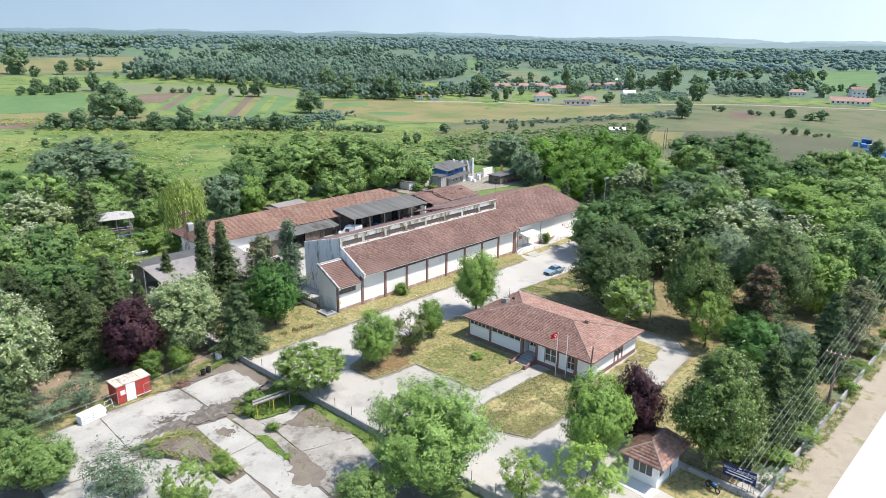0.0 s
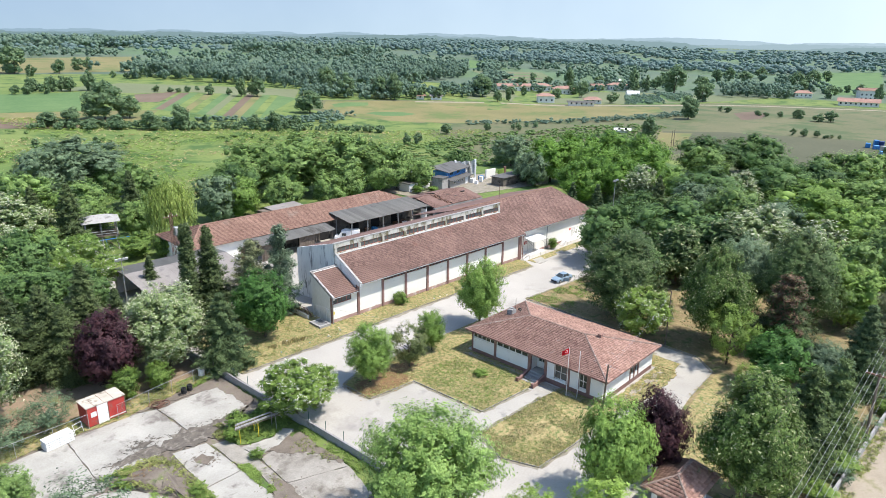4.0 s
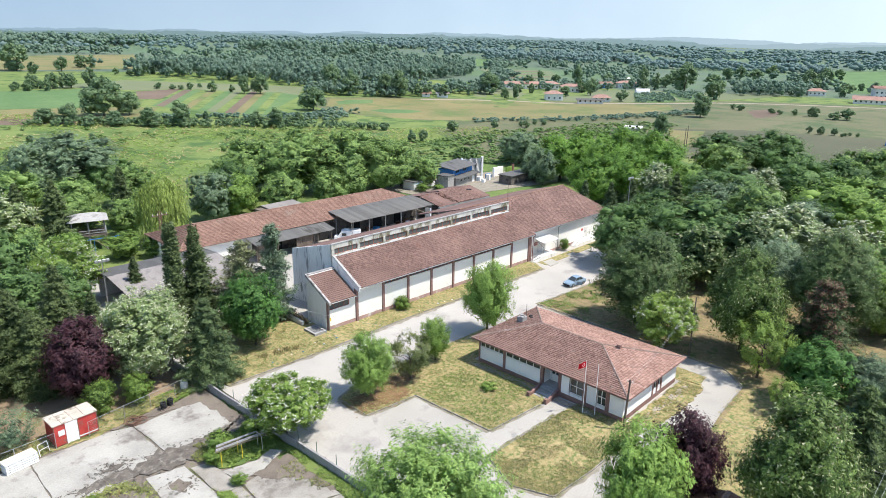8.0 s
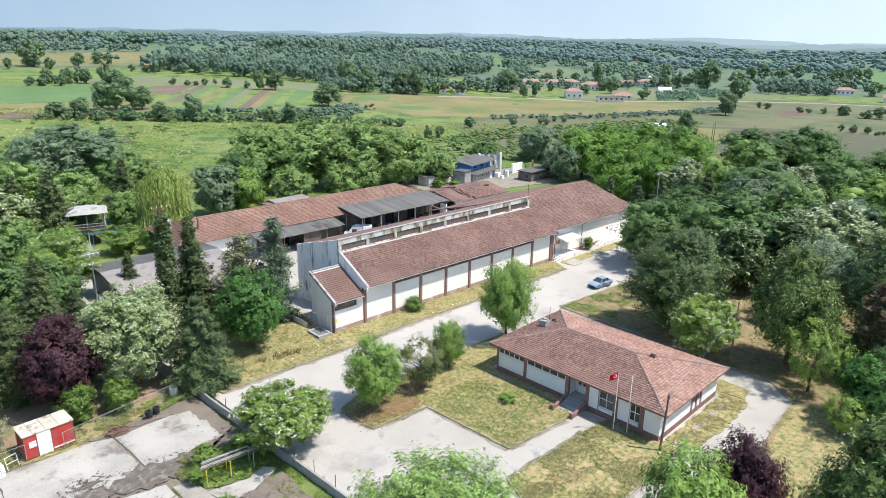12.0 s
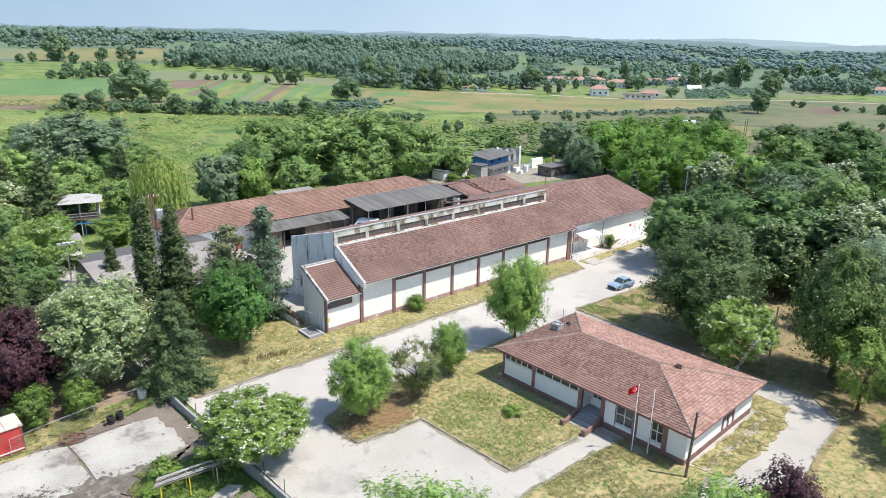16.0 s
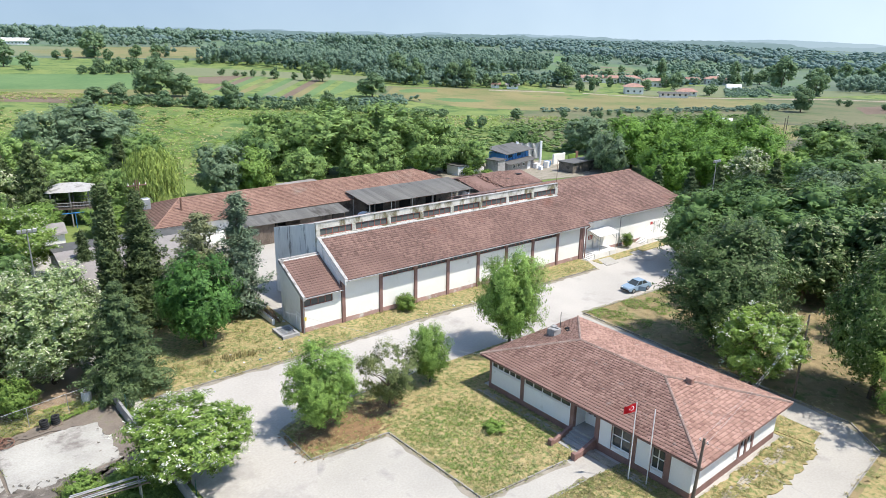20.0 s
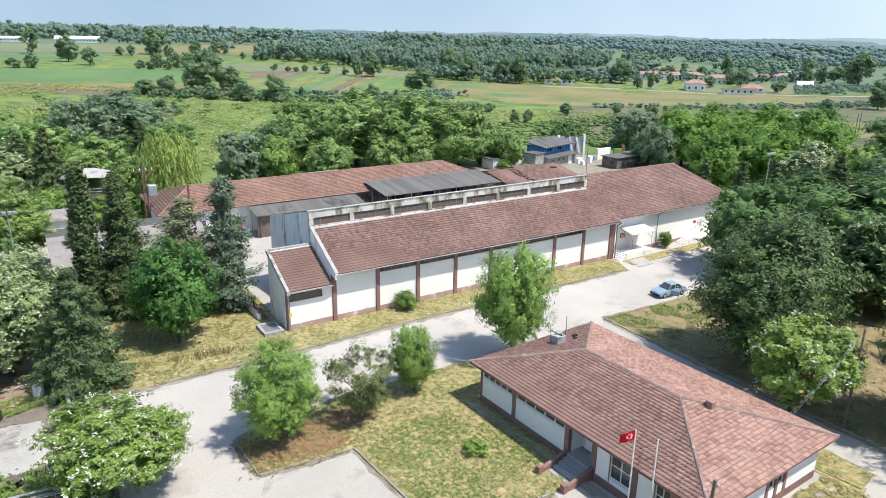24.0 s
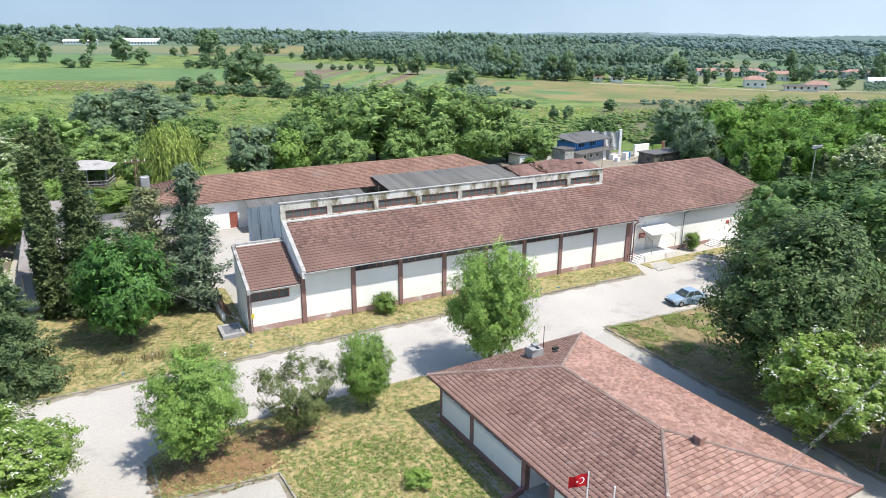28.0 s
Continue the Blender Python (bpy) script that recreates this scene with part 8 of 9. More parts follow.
MIDDLE = [
    ("green", 59.1, -23.6, 13.0, 18.1), ("green", 52.9, -12.2, 11.0, 13.3), ("white", 63.7, -35.8, 13.0, 15.6), ("white", 64.8, -46.8, 12.0, 11.2), ("bright", 105.1, -33.8, 12.0, 18.4), ("green", 98.9, -11.9, 12.0, 18.5),
    ("green", 164.9, 3.1, 13.0, 18.9), ("green", 154.1, 14.6, 12.0, 19.5), ("green", 115.7, -40.6, 12.0, 17.6), ("green", 70.3, -55.9, 12.0, 10.9), ("bright", 51.2, -55.7, 10.0, 9.0), ("green", 56.7, -61.2, 12.0, 8.7),
    ("poplar", 106.6, 41.2, 13.0, 14.9), ("poplar", 121.7, 42.0, 13.0, 15.9), ("poplar", 132.9, 37.0, 13.0, 16.1), ("poplar", 132.1, 24.3, 13.0, 15.5), ("poplar", 89.7, 19.0, 11.0, 13.2), ("poplar", 98.0, 11.7, 11.0, 13.4),
    ("poplar", 112, 27, 12, 15), ("poplar", 104, 20, 11, 13), ("poplar", 118, 16, 12, 14), ("spruce", 71.1, 9.1, 10.0, 5.7), ("spruce", 73.3, 3.7, 10.0, 5.7), ("white", 96.2, 6.3, 11.0, 9.7), ("bright", 99.9, -1.7, 11.0, 10.5),
    ("fir", 82.6, -6.7, 12.0, 6.5), ("bright", 99.8, -9.1, 10.0, 9.5), ("silver", 118.3, 66.3, 10.0, 13.6), ("silver", 97.6, 40.6, 10.0, 8.4), ("green", 83.5, -24.2, 12.0, 13.9), ("green", 120.4, -20.6, 12.0, 15.2),
    ("white", 106.3, -15.6, 11.0, 11.2), ("green", 132.0, -25.3, 12.0, 14.1), ("green", 159.1, -23.1, 11.0, 15.9), ("green", 160.1, -31.8, 12.0, 17.8), ("bright", 89.7, -45.6, 11.0, 13.8), ("grey", 77.3, -34.4, 12.0, 11.3),
    ("green", 72, -8, 10, 11), ("dark", 56, -34, 12, 12), ("green", 60, -52, 11, 11), ("green", 80, -57, 12, 13), ("dark", 50, -28, 11, 11), ("green", 41, -24, 9.5, 9), ("green", 93, -55, 12, 14), ("green", 128, -48, 12, 16),
    ("green", 145, -8, 12, 15), ("grey", 88, -14, 11, 11), ("dark", 74, -17, 11, 11), ("fir", 77, 0.5, 10.5, 6), ("green", 140, 8, 11, 14),
    ("white", -28.4, 73.5, 11.0, 12.6), ("bright", -9.5, 49, 4.0, 3.8), ("grey", -3.2, 119.0, 14.0, 23.6), ("grey", -12.5, 111.8, 14.0, 15.6), ("fir", -21.4, 63.5, 14.0, 9.0), ("fir", -5.8, 74.0, 13.0, 7.3),
    ("willow", -4.5, 56.4, 13.5, 9.6), ("grey", 10.6, 66.3, 11.0, 10.3), ("bright", 16.6, 66.7, 10.0, 9.8), ("big", 29.4, 84.4, 14.0, 18.2), ("big", 40.2, 78.3, 16.0, 21.5), ("big", 50.8, 71.2, 16.0, 21.4), ("big", 57.8, 63.0, 14.0, 15.1),
    ("green", 38, 60, 9.0, 9.0), ("green", 27, 64, 9, 10), ("bush", -13.7, 52.9, 4.6, 7.1), ("green", -30.3, 84, 12.0, 12.9), ("green", -33.9, 47.6, 10.0, 10.7), ("green", -16.4, 69.8, 9.0, 9.3), ("green", -41.6, 45.2, 10.0, 10.4),
    ("green", -31, 27, 8.5, 8), ("green", -39, 33, 9, 9), ("bright", -27, 43, 7, 7), ("white", -35, 56, 9, 9.5), ("green", -29, 55, 8, 8), ("bright", -22, 55, 6, 6), ("green", -47, 46, 10, 11), ("fir", -25, 75, 12, 8), ("green", -38, 70, 10, 11), ("green", -8, 66, 8, 8),
    ("bush", 66, 57, 2.2, 4), ("bush", 76, 65, 2.5, 4.5), ("bush", 98, 52, 2.2, 4), ("bush", 106, 50, 2.8, 5), ("silver", 100, 46, 8, 7), ("green", 92, 66, 8, 8), ("bush", 70, 55, 1.6, 3),
    ("green", 20, 74, 11, 12), ("green", 70, 60, 8, 8), ("green", 46, 62, 9, 9), ("green", 62, 72, 12, 13), ("green", 36, 92, 12, 14),
    ("green", -44, 62, 11, 13), ("green", -22, 96, 11, 14), ("green", 2, 92, 10, 13), ("fir", -46, 34, 11, 9), ("green", -36, 30, 9, 9), ("green", 66, 66, 9, 10), ("green", -54, 80, 12, 15), ("green", -12, 88, 9, 11),
]
DISTANT = [
    (46, 240, 20.5, 22), (60, 240, 12.3, 12.6), (25, 229, 9.2, 18.1), (38, 217, 7.7, 14.3), (59, 204, 12.0, 18.4), (22, 172, 6.4, 3.6), (96, 186, 9.9, 15.4), (107, 186, 7.4, 10.4), (145, 224, 14.4, 16.0), (74, 495, 25.0, 24), (79, 468, 9.7, 9.9),
    (103, 485, 14.1, 11.3), (129, 515, 12.8, 18.3), (47, 362, 5.8, 16.3), (56, 359, 11.6, 14.1), (67, 362, 11.8, 9.6), (75, 359, 14.1, 17.3), (130, 436, 6.6, 16.1), (139, 433, 7.5, 7.8), (112, 340, 5.0, 6.8), (123, 334, 5.0, 12.9),
    (137, 339, 4.0, 3.9), (135, 315, 8.3, 7.4), (143, 312, 5.3, 5.2), (147, 300, 13.2, 8.5), (155, 296, 14.7, 12.6), (78, 204, 7.0, 3.7), (70, 201, 1.6, 5.2), (206, 295, 21.5, 17.3), (207, 272, 17.7, 14.8), (226, 259, 19.6, 24.1),
    (245, 254, 10.0, 8.3), (255, 249, 10.0, 17.0), (308, 249, 17.7, 20.6), (302, 222, 11.3, 6.7), (294, 219, 9.9, 7.7), (125, 122, 6.2, 7.7), (136, 160, 4.5, 7.7), (159, 137, 6.0, 6.4), (179, 132, 4.6, 5.8), (194, 126, 3.6, 6.8),
    (206, 126, 3.4, 9.8), (470, 182, 28.9, 27.8), (415, 133, 20.9, 16.6), (470, 219, 22.4, 12.8), (468, 206, 16.5, 10.1), (620, 132, 22.0, 28.2), (769, 156, 14.8, 13.1), (662, 225, 18.8, 23.1), (759, 221, 16.5, 19.1), (637, 191, 16.0, 18.9),
    (421, 252, 24.0, 10.8), (374, 208, 16.5, 10.0), (476, 330, 9.8, 10.2), (460, 303, 8.8, 13.6), (441, 239, 6.1, 9.0), (352, 169, 9.9, 10.1), (461, 225, 10.3, 6.1), (520, 82, 12.9, 13.2), (597, 92, 8.7, 11.4), (514, 48, 16.1, 8.9),
    (300, 90, 14.7, 15.7), (350, 35, 7.6, 14.3), (355, 92, 4.6, 11.2), (351, 67, 4.1, 14.6), (278, 26, 4.5, 5.9), (278, 21, 4.2, 7.1), (279, 12, 2.4, 9.4), (218, 70, 11.0, 9.5), (221, -22, 9.8, 6.7), (355, 50, 6.7, 9.1),
    (-6, 489, 22.7, 13.9), (8, 408, 19.3, 16), (-14, 361, 9.0, 15.9), (-49, 475, 18.4, 27.1), (50, 474, 9.3, 13.6), (19, 382, 12.6, 11.2), (47, 350, 8.7, 17.7), (11, 439, 5.6, 12.6), (7, 188, 3.8, 4.2), (-38, 410, 14, 20), (-60, 440, 16, 22),
    (400, 285, 12, 14), (388, 225, 10, 11), (352, 215, 9, 10), (345, 246, 9, 12), (412, 232, 11, 12), (445, 205, 12, 11), (500, 215, 15, 14), (530, 190, 14, 15), (545, 235, 15, 16), (560, 70, 12, 14), (575, 118, 13, 15), (480, 262, 13, 14),
]
for row in NEAR:
    tree(*row, lod=0)
for i, row in enumerate(MIDDLE):
    if row[0] == "green" and i % 5 < 3:
        row = ("grove",) + row[1:]
    tree(*row, lod=1, group="trees of the surrounding wood" if row[1] > 40 and row[2] < 50 else "")
for x, y, h, w in DISTANT:
    n = max(1, round(w / (0.8 * h)))
    away = Vector((x + 40, y + 60)).normalized()
    for k in range(n):
        u = (k + 0.5) / n - 0.5
        r = random.Random(int(x * 7 + k * 13))
        tree("far", x - away.y * u * w + r.uniform(-2, 2), y + away.x * u * w + r.uniform(-2, 2), h * (1 if k == 0 else r.uniform(0.7, 1.0)), (w / n * 1.2 if n > 1 else w) * r.uniform(0.9, 1.1), lod=1 if h > 8 and y < 310 and x < 330 else 2, group="hedgerow trees", z=-0.07 * h)


# ---- far woods ----
def canopy(rng, spots, h, w, masses, leaves, size):
    """Trees at the spots, each a heap of small leafy masses under loose leaves."""
    spots = np.asarray(spots, float)
    n = len(spots)
    grow = np.repeat(rng.uniform(0.7, 1.12, n), masses)
    p = np.repeat(spots, masses, 0)
    base = np.repeat([lay(x, y) for x, y in spots], masses)
    q = unit(rng.normal(size=(n * masses, 3))) * rng.uniform(0.4, 1.0, (n * masses, 1))
    slim = w * 0.42 * (1 - 0.32 * q[:, 2])
    c = np.stack([p[:, 0] + q[:, 0] * slim, p[:, 1] + q[:, 1] * slim, base + h * grow * (0.50 + 0.40 * q[:, 2])], 1)
    fat = rng.uniform(0.75, 1.3, n * masses) * (2.2 / masses) ** 0.4
    r = np.stack([w * 0.26 * fat, w * 0.26 * fat, np.minimum(h * 0.24, w * 0.30) * fat], 1)
    return joined(lumps(rng, c, r * 0.84, 0.24, 1), skin(rng, c, r, n * leaves, size, 0.3))


def in_ring(ring, s):
    pts = np.array(ring, float)
    ok = np.zeros(len(s), bool)
    for a, b in zip(pts, np.roll(pts, -1, 0)):
        ok ^= ((a[1] > s[:, 1]) != (b[1] > s[:, 1])) & (s[:, 0] < (b[0] - a[0]) * (s[:, 1] - a[1]) / (b[1] - a[1] + 1e-9) + a[0])
    return ok


def wood(name, ring, spacing, h, leaves, size, label, leaf="far", seed=1, masses=10, wide=1.25):
    rng = np.random.default_rng(seed)
    pts = np.array(ring, float)
    lo, hi = pts.min(0), pts.max(0)
    xs, ys = np.meshgrid(np.arange(lo[0], hi[0], spacing), np.arange(lo[1], hi[1], spacing))
    s = np.stack([xs.ravel(), ys.ravel()], 1) + rng.normal(size=(xs.size, 2)) * spacing * 0.42
    v, f = canopy(rng, s[in_ring(ring, s)], h, spacing * wide, masses, leaves, size)
    tagged(new(name, mesh_np(name, v, f, LEAF[leaf])), label, "wood", kind="stuff")


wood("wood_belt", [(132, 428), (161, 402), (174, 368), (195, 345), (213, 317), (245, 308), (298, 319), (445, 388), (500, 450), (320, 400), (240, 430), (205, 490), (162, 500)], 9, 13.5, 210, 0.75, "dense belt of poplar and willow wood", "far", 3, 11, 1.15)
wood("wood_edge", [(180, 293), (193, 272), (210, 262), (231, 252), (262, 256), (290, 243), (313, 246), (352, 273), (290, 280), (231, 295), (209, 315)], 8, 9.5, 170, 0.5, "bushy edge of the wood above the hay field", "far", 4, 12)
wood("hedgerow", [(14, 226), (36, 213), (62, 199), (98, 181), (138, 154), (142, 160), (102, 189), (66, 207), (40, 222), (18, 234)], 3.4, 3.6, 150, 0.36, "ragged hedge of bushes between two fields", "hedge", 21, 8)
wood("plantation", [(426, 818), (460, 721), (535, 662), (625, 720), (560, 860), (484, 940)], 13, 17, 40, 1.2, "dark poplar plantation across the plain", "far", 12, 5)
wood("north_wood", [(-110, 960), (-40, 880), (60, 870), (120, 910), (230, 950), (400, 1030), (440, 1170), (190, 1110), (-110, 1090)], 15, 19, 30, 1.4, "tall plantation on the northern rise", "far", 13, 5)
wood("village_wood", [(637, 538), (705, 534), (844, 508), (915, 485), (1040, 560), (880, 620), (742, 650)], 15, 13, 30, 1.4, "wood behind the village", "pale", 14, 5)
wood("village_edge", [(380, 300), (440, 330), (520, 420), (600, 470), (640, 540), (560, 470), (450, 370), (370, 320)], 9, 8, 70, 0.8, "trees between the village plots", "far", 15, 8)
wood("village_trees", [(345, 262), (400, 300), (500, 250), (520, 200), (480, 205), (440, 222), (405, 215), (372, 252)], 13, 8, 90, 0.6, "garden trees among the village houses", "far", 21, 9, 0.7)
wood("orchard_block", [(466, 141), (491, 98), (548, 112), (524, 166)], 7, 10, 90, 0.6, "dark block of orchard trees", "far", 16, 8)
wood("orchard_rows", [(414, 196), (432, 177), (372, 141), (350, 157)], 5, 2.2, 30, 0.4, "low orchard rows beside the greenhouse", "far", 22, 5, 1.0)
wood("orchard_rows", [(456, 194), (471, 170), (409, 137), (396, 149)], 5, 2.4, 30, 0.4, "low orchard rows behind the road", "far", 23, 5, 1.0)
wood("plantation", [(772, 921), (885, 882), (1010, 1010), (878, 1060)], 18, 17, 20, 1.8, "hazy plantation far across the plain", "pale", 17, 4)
wood("thicket", [(-60, 92), (-8, 100), (20, 128), (5, 140), (-60, 130)], 8, 8, 420, 0.3, "thicket of willow scrub at the meadow edge", "grove", 5, 9)
wood("scrub", [(75, 92), (120, 66), (200, 62), (255, 80), (250, 100), (180, 120), (110, 125)], 4.4, 1.7, 40, 0.22, "low scrub and brambles behind the sheds", "scrub", 6, 4, 1.0)
wood("hedge_scrub", [(64, 226), (110, 196), (128, 188), (160, 205), (155, 215), (112, 206), (70, 236)], 4, 3.0, 50, 0.3, "hedge of brambles along the field bank", "far", 18, 5, 1.3)
wood("bank_scrub", [(190, 150), (240, 118), (290, 100), (330, 95), (325, 108), (285, 116), (240, 128), (192, 158)], 4, 2.2, 40, 0.3, "scrub along the bank of the hay field", "far", 19, 5, 1.2)
wood("meadow_scrub", [(55, 130), (95, 120), (120, 150), (100, 178), (70, 185)], 7, 1.8, 60, 0.26, "scattered low scrub in the meadow", "scrub", 20, 5, 0.6)
wood("meadow_scrub", [(-45, 170), (0, 150), (50, 175), (45, 215), (-30, 230)], 11, 1.5, 60, 0.26, "scattered low scrub in the meadow", "scrub", 24, 5, 0.35)
for i in range(16):
    r = random.Random(400 + i)
    tree(("thin_bush", "bush")[i % 2], 0 + 3.7 * i + r.uniform(-1.6, 1.6), -65.6 + r.uniform(-0.8, 0.6) + 0.008 * i, r.uniform(0.9, 2.2), r.uniform(1.6, 3.4), 1)
KEEP_OUT = ([(140, 706), (255, 725), (165, 497), (60, 498), (40, 600)], [(677, 603), (699, 578), (572, 468), (534, 471)], [(982, 229), (1079, 172), (687, 84), (600, 60), (560, 90), (682, 142)], [(506, 442), (583, 403), (517, 335), (429, 339)], [(-30, 700), (120, 690), (50, 520), (-60, 520)], [(20, 790), (90, 770), (60, 700), (-40, 705)])
rng = np.random.default_rng(11)
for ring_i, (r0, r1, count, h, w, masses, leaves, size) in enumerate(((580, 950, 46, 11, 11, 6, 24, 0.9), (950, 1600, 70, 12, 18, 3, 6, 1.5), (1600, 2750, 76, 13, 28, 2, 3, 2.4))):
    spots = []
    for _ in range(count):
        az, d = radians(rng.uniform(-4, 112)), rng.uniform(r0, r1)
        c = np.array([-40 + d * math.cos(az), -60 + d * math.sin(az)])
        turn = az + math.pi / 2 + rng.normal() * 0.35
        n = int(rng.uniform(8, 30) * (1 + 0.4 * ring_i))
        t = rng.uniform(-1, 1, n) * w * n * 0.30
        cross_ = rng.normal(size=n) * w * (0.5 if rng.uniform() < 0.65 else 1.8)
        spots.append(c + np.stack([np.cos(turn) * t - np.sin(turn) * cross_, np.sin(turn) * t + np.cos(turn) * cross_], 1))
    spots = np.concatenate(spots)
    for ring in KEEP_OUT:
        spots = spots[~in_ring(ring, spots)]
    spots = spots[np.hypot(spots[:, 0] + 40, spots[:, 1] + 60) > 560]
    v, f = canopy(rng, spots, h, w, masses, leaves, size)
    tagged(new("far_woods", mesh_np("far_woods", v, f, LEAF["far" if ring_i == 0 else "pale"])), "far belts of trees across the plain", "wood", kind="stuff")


# ---- grasses and weeds ----
def inside_ring(ring, n, rng):
    pts = np.array(ring, float)
    lo, hi = pts.min(0), pts.max(0)
    s = rng.uniform(lo, hi, (n, 2))
    ok = np.zeros(n, bool)
    for a, b in zip(pts, np.roll(pts, -1, 0)):
        ok ^= ((a[1] > s[:, 1]) != (b[1] > s[:, 1])) & (s[:, 0] < (b[0] - a[0]) * (s[:, 1] - a[1]) / (b[1] - a[1] + 1e-9) + a[0])
    return s[ok]


def tufts(name, ring, n, size, material, label, z=0.1, patch=0.35, seed=1, category="grass", blades=3, stand=1.0):
    """Upright blades in drifts over a polygon."""
    rng = np.random.default_rng(seed)
    s = inside_ring(ring, n, rng)
    keep = np.array([noise.noise((p[0] * patch, p[1] * patch, seed * 3.1)) > -0.12 for p in s])
    s = np.repeat(s[keep], blades, 0)
    k = len(s)
    p = np.stack([s[:, 0] + rng.normal(size=k) * size * 0.6, s[:, 1] + rng.normal(size=k) * size * 0.6, z + size * 0.7 + np.array([lay(*q) for q in s])], 1)
    a = rng.uniform(0, 2 * math.pi, k)
    v, f = leaf_cards(rng, p, np.stack([np.cos(a) * 0.55, np.sin(a) * 0.55, stand + 0 * a], 1), size, 0.3 if stand else 0.12, np.stack([np.cos(a) * 0.5, np.sin(a) * 0.5, np.ones(k)], 1))
    tagged(new(name, mesh_np(name, v, f, material)), label, category, kind="stuff")


GRASS = leafmat("grass_blade", (0.20, 0.245, 0.07), (0.40, 0.40, 0.15), 0.4)
GREENGRASS = leafmat("green_blade", (0.15, 0.25, 0.05), (0.32, 0.42, 0.11), 0.4)
STRAWGRASS = leafmat("straw_blade", (0.33, 0.28, 0.13), (0.54, 0.45, 0.23), 0.35)
tufts("lawn_grass", LAWN_W, 7000, 0.09, GRASS, "ragged lawn grass", seed=2)
tufts("lawn_grass", LAWN_W, 6000, 0.09, STRAWGRASS, "dry straw in the lawn", seed=3)
tufts("lawn_grass", [(-7.0, -31.8), (3.0, -32.4), (2.6, -22.0), (-3.0, -20.5), (-7.6, -22.4)], 2600, 0.10, GREENGRASS, "greener grass in the middle of the lawn", 0.1, 0.3, 31)
tufts("lawn_grass", LAWN_S, 4500, 0.09, GRASS, "ragged lawn grass beside the path", seed=4)
tufts("lawn_grass", LAWN_S, 4500, 0.09, STRAWGRASS, "dry straw beside the path", seed=5)
tufts("verge_grass", LAWN_N, 9000, 0.12, GRASS, "weeds along the warehouse wall", 0.08, seed=6)
tufts("verge_grass", LAWN_N, 6000, 0.12, STRAWGRASS, "dry straw along the warehouse wall", 0.08, seed=7)
tufts("wood_grass", LAWN_E, 12000, 0.15, STRAWGRASS, "dry grass under the wood edge", seed=8)
tufts("wood_grass", [(24.8, -14.4), (40, -15), (34, -20), (25, -22)], 2500, 0.14, GREENGRASS, "greener grass at the road corner", seed=9)
for x, y, w in ((-13.4, -1.4, 1.3), (-16.6, -1.2, 1.0), (-11.2, -1.9, 0.7), (-18.6, -0.6, 0.8)):
    tufts("dry_stalks", [(x - w, y - w * 0.5), (x + w, y - w * 0.4), (x + w * 0.8, y + w * 0.6), (x - w * 0.9, y + w * 0.5)], 90, 0.34, STRAWGRASS, "dead weed stalks under the round tree", 0.1, 0.9, 14, stand=0.0)
for ring, which, lab in ((LAWN_W, (0, 1, 2, 8, 9, 10), "grass hanging over the lawn kerb"), (LAWN_S, (0, 3, 4, 5, 6), "grass hanging over the path kerb"), (LAWN_N, (1, 2, 3), "grass creeping over the verge kerb"), (LAWN_E, (0, 7, 8, 9), "grass at the lane edge")):
    for i in which:
        a, b = Vector(ring[i]), Vector(ring[(i + 1) % len(ring)])
        o_ = Vector(((b - a).y, -(b - a).x)).normalized() * 0.28
        tufts("edge_grass", [tuple(a - o_), tuple(b - o_), tuple(b + o_), tuple(a + o_)], int((b - a).length * 26), 0.085, (GRASS, STRAWGRASS)[i % 2], lab, 0.06, 0.8, 20 + i)
tufts("shoulder_weeds", [(-4, -68.0), (60, -67.2), (60, -65.6), (-4, -66.4)], 2600, 0.2, GRASS, "weeds along the road shoulder", 0.0, 0.5, 15)
tufts("meadow_growth", [(-70, 60), (20, 90), (75, 96), (170, 112), (180, 136), (70, 205), (40, 250), (-80, 300)], 22000, 0.55, GREENGRASS, "rank growth of the open meadow", -0.1, 0.03, 16)
tufts("meadow_growth", [(-70, 60), (20, 90), (75, 96), (170, 112), (180, 136), (70, 205), (40, 250), (-80, 300)], 9000, 0.55, STRAWGRASS, "dry drifts of the open meadow", -0.1, 0.025, 17)
for x, y, h, w in ((-1.0, -26.6, 0.9, 1.9),):
    tree("bush", x, y, h, w, 1, z=0.05)



# ---- old lot: slabs, spilled earth and weeds ----
def ragged(ring, amp, step=0.8):
    """The ring with more corners, each set off at random."""
    out = []
    for a, b in zip(ring, ring[1:] + ring[:1]):
        k = max(1, int(math.dist(a, b) / step))
        for i in range(k):
            f = i / k
            out.append((a[0] + (b[0] - a[0]) * f + random.uniform(-amp, amp), a[1] + (b[1] - a[1]) * f + random.uniform(-amp, amp)))
    return out


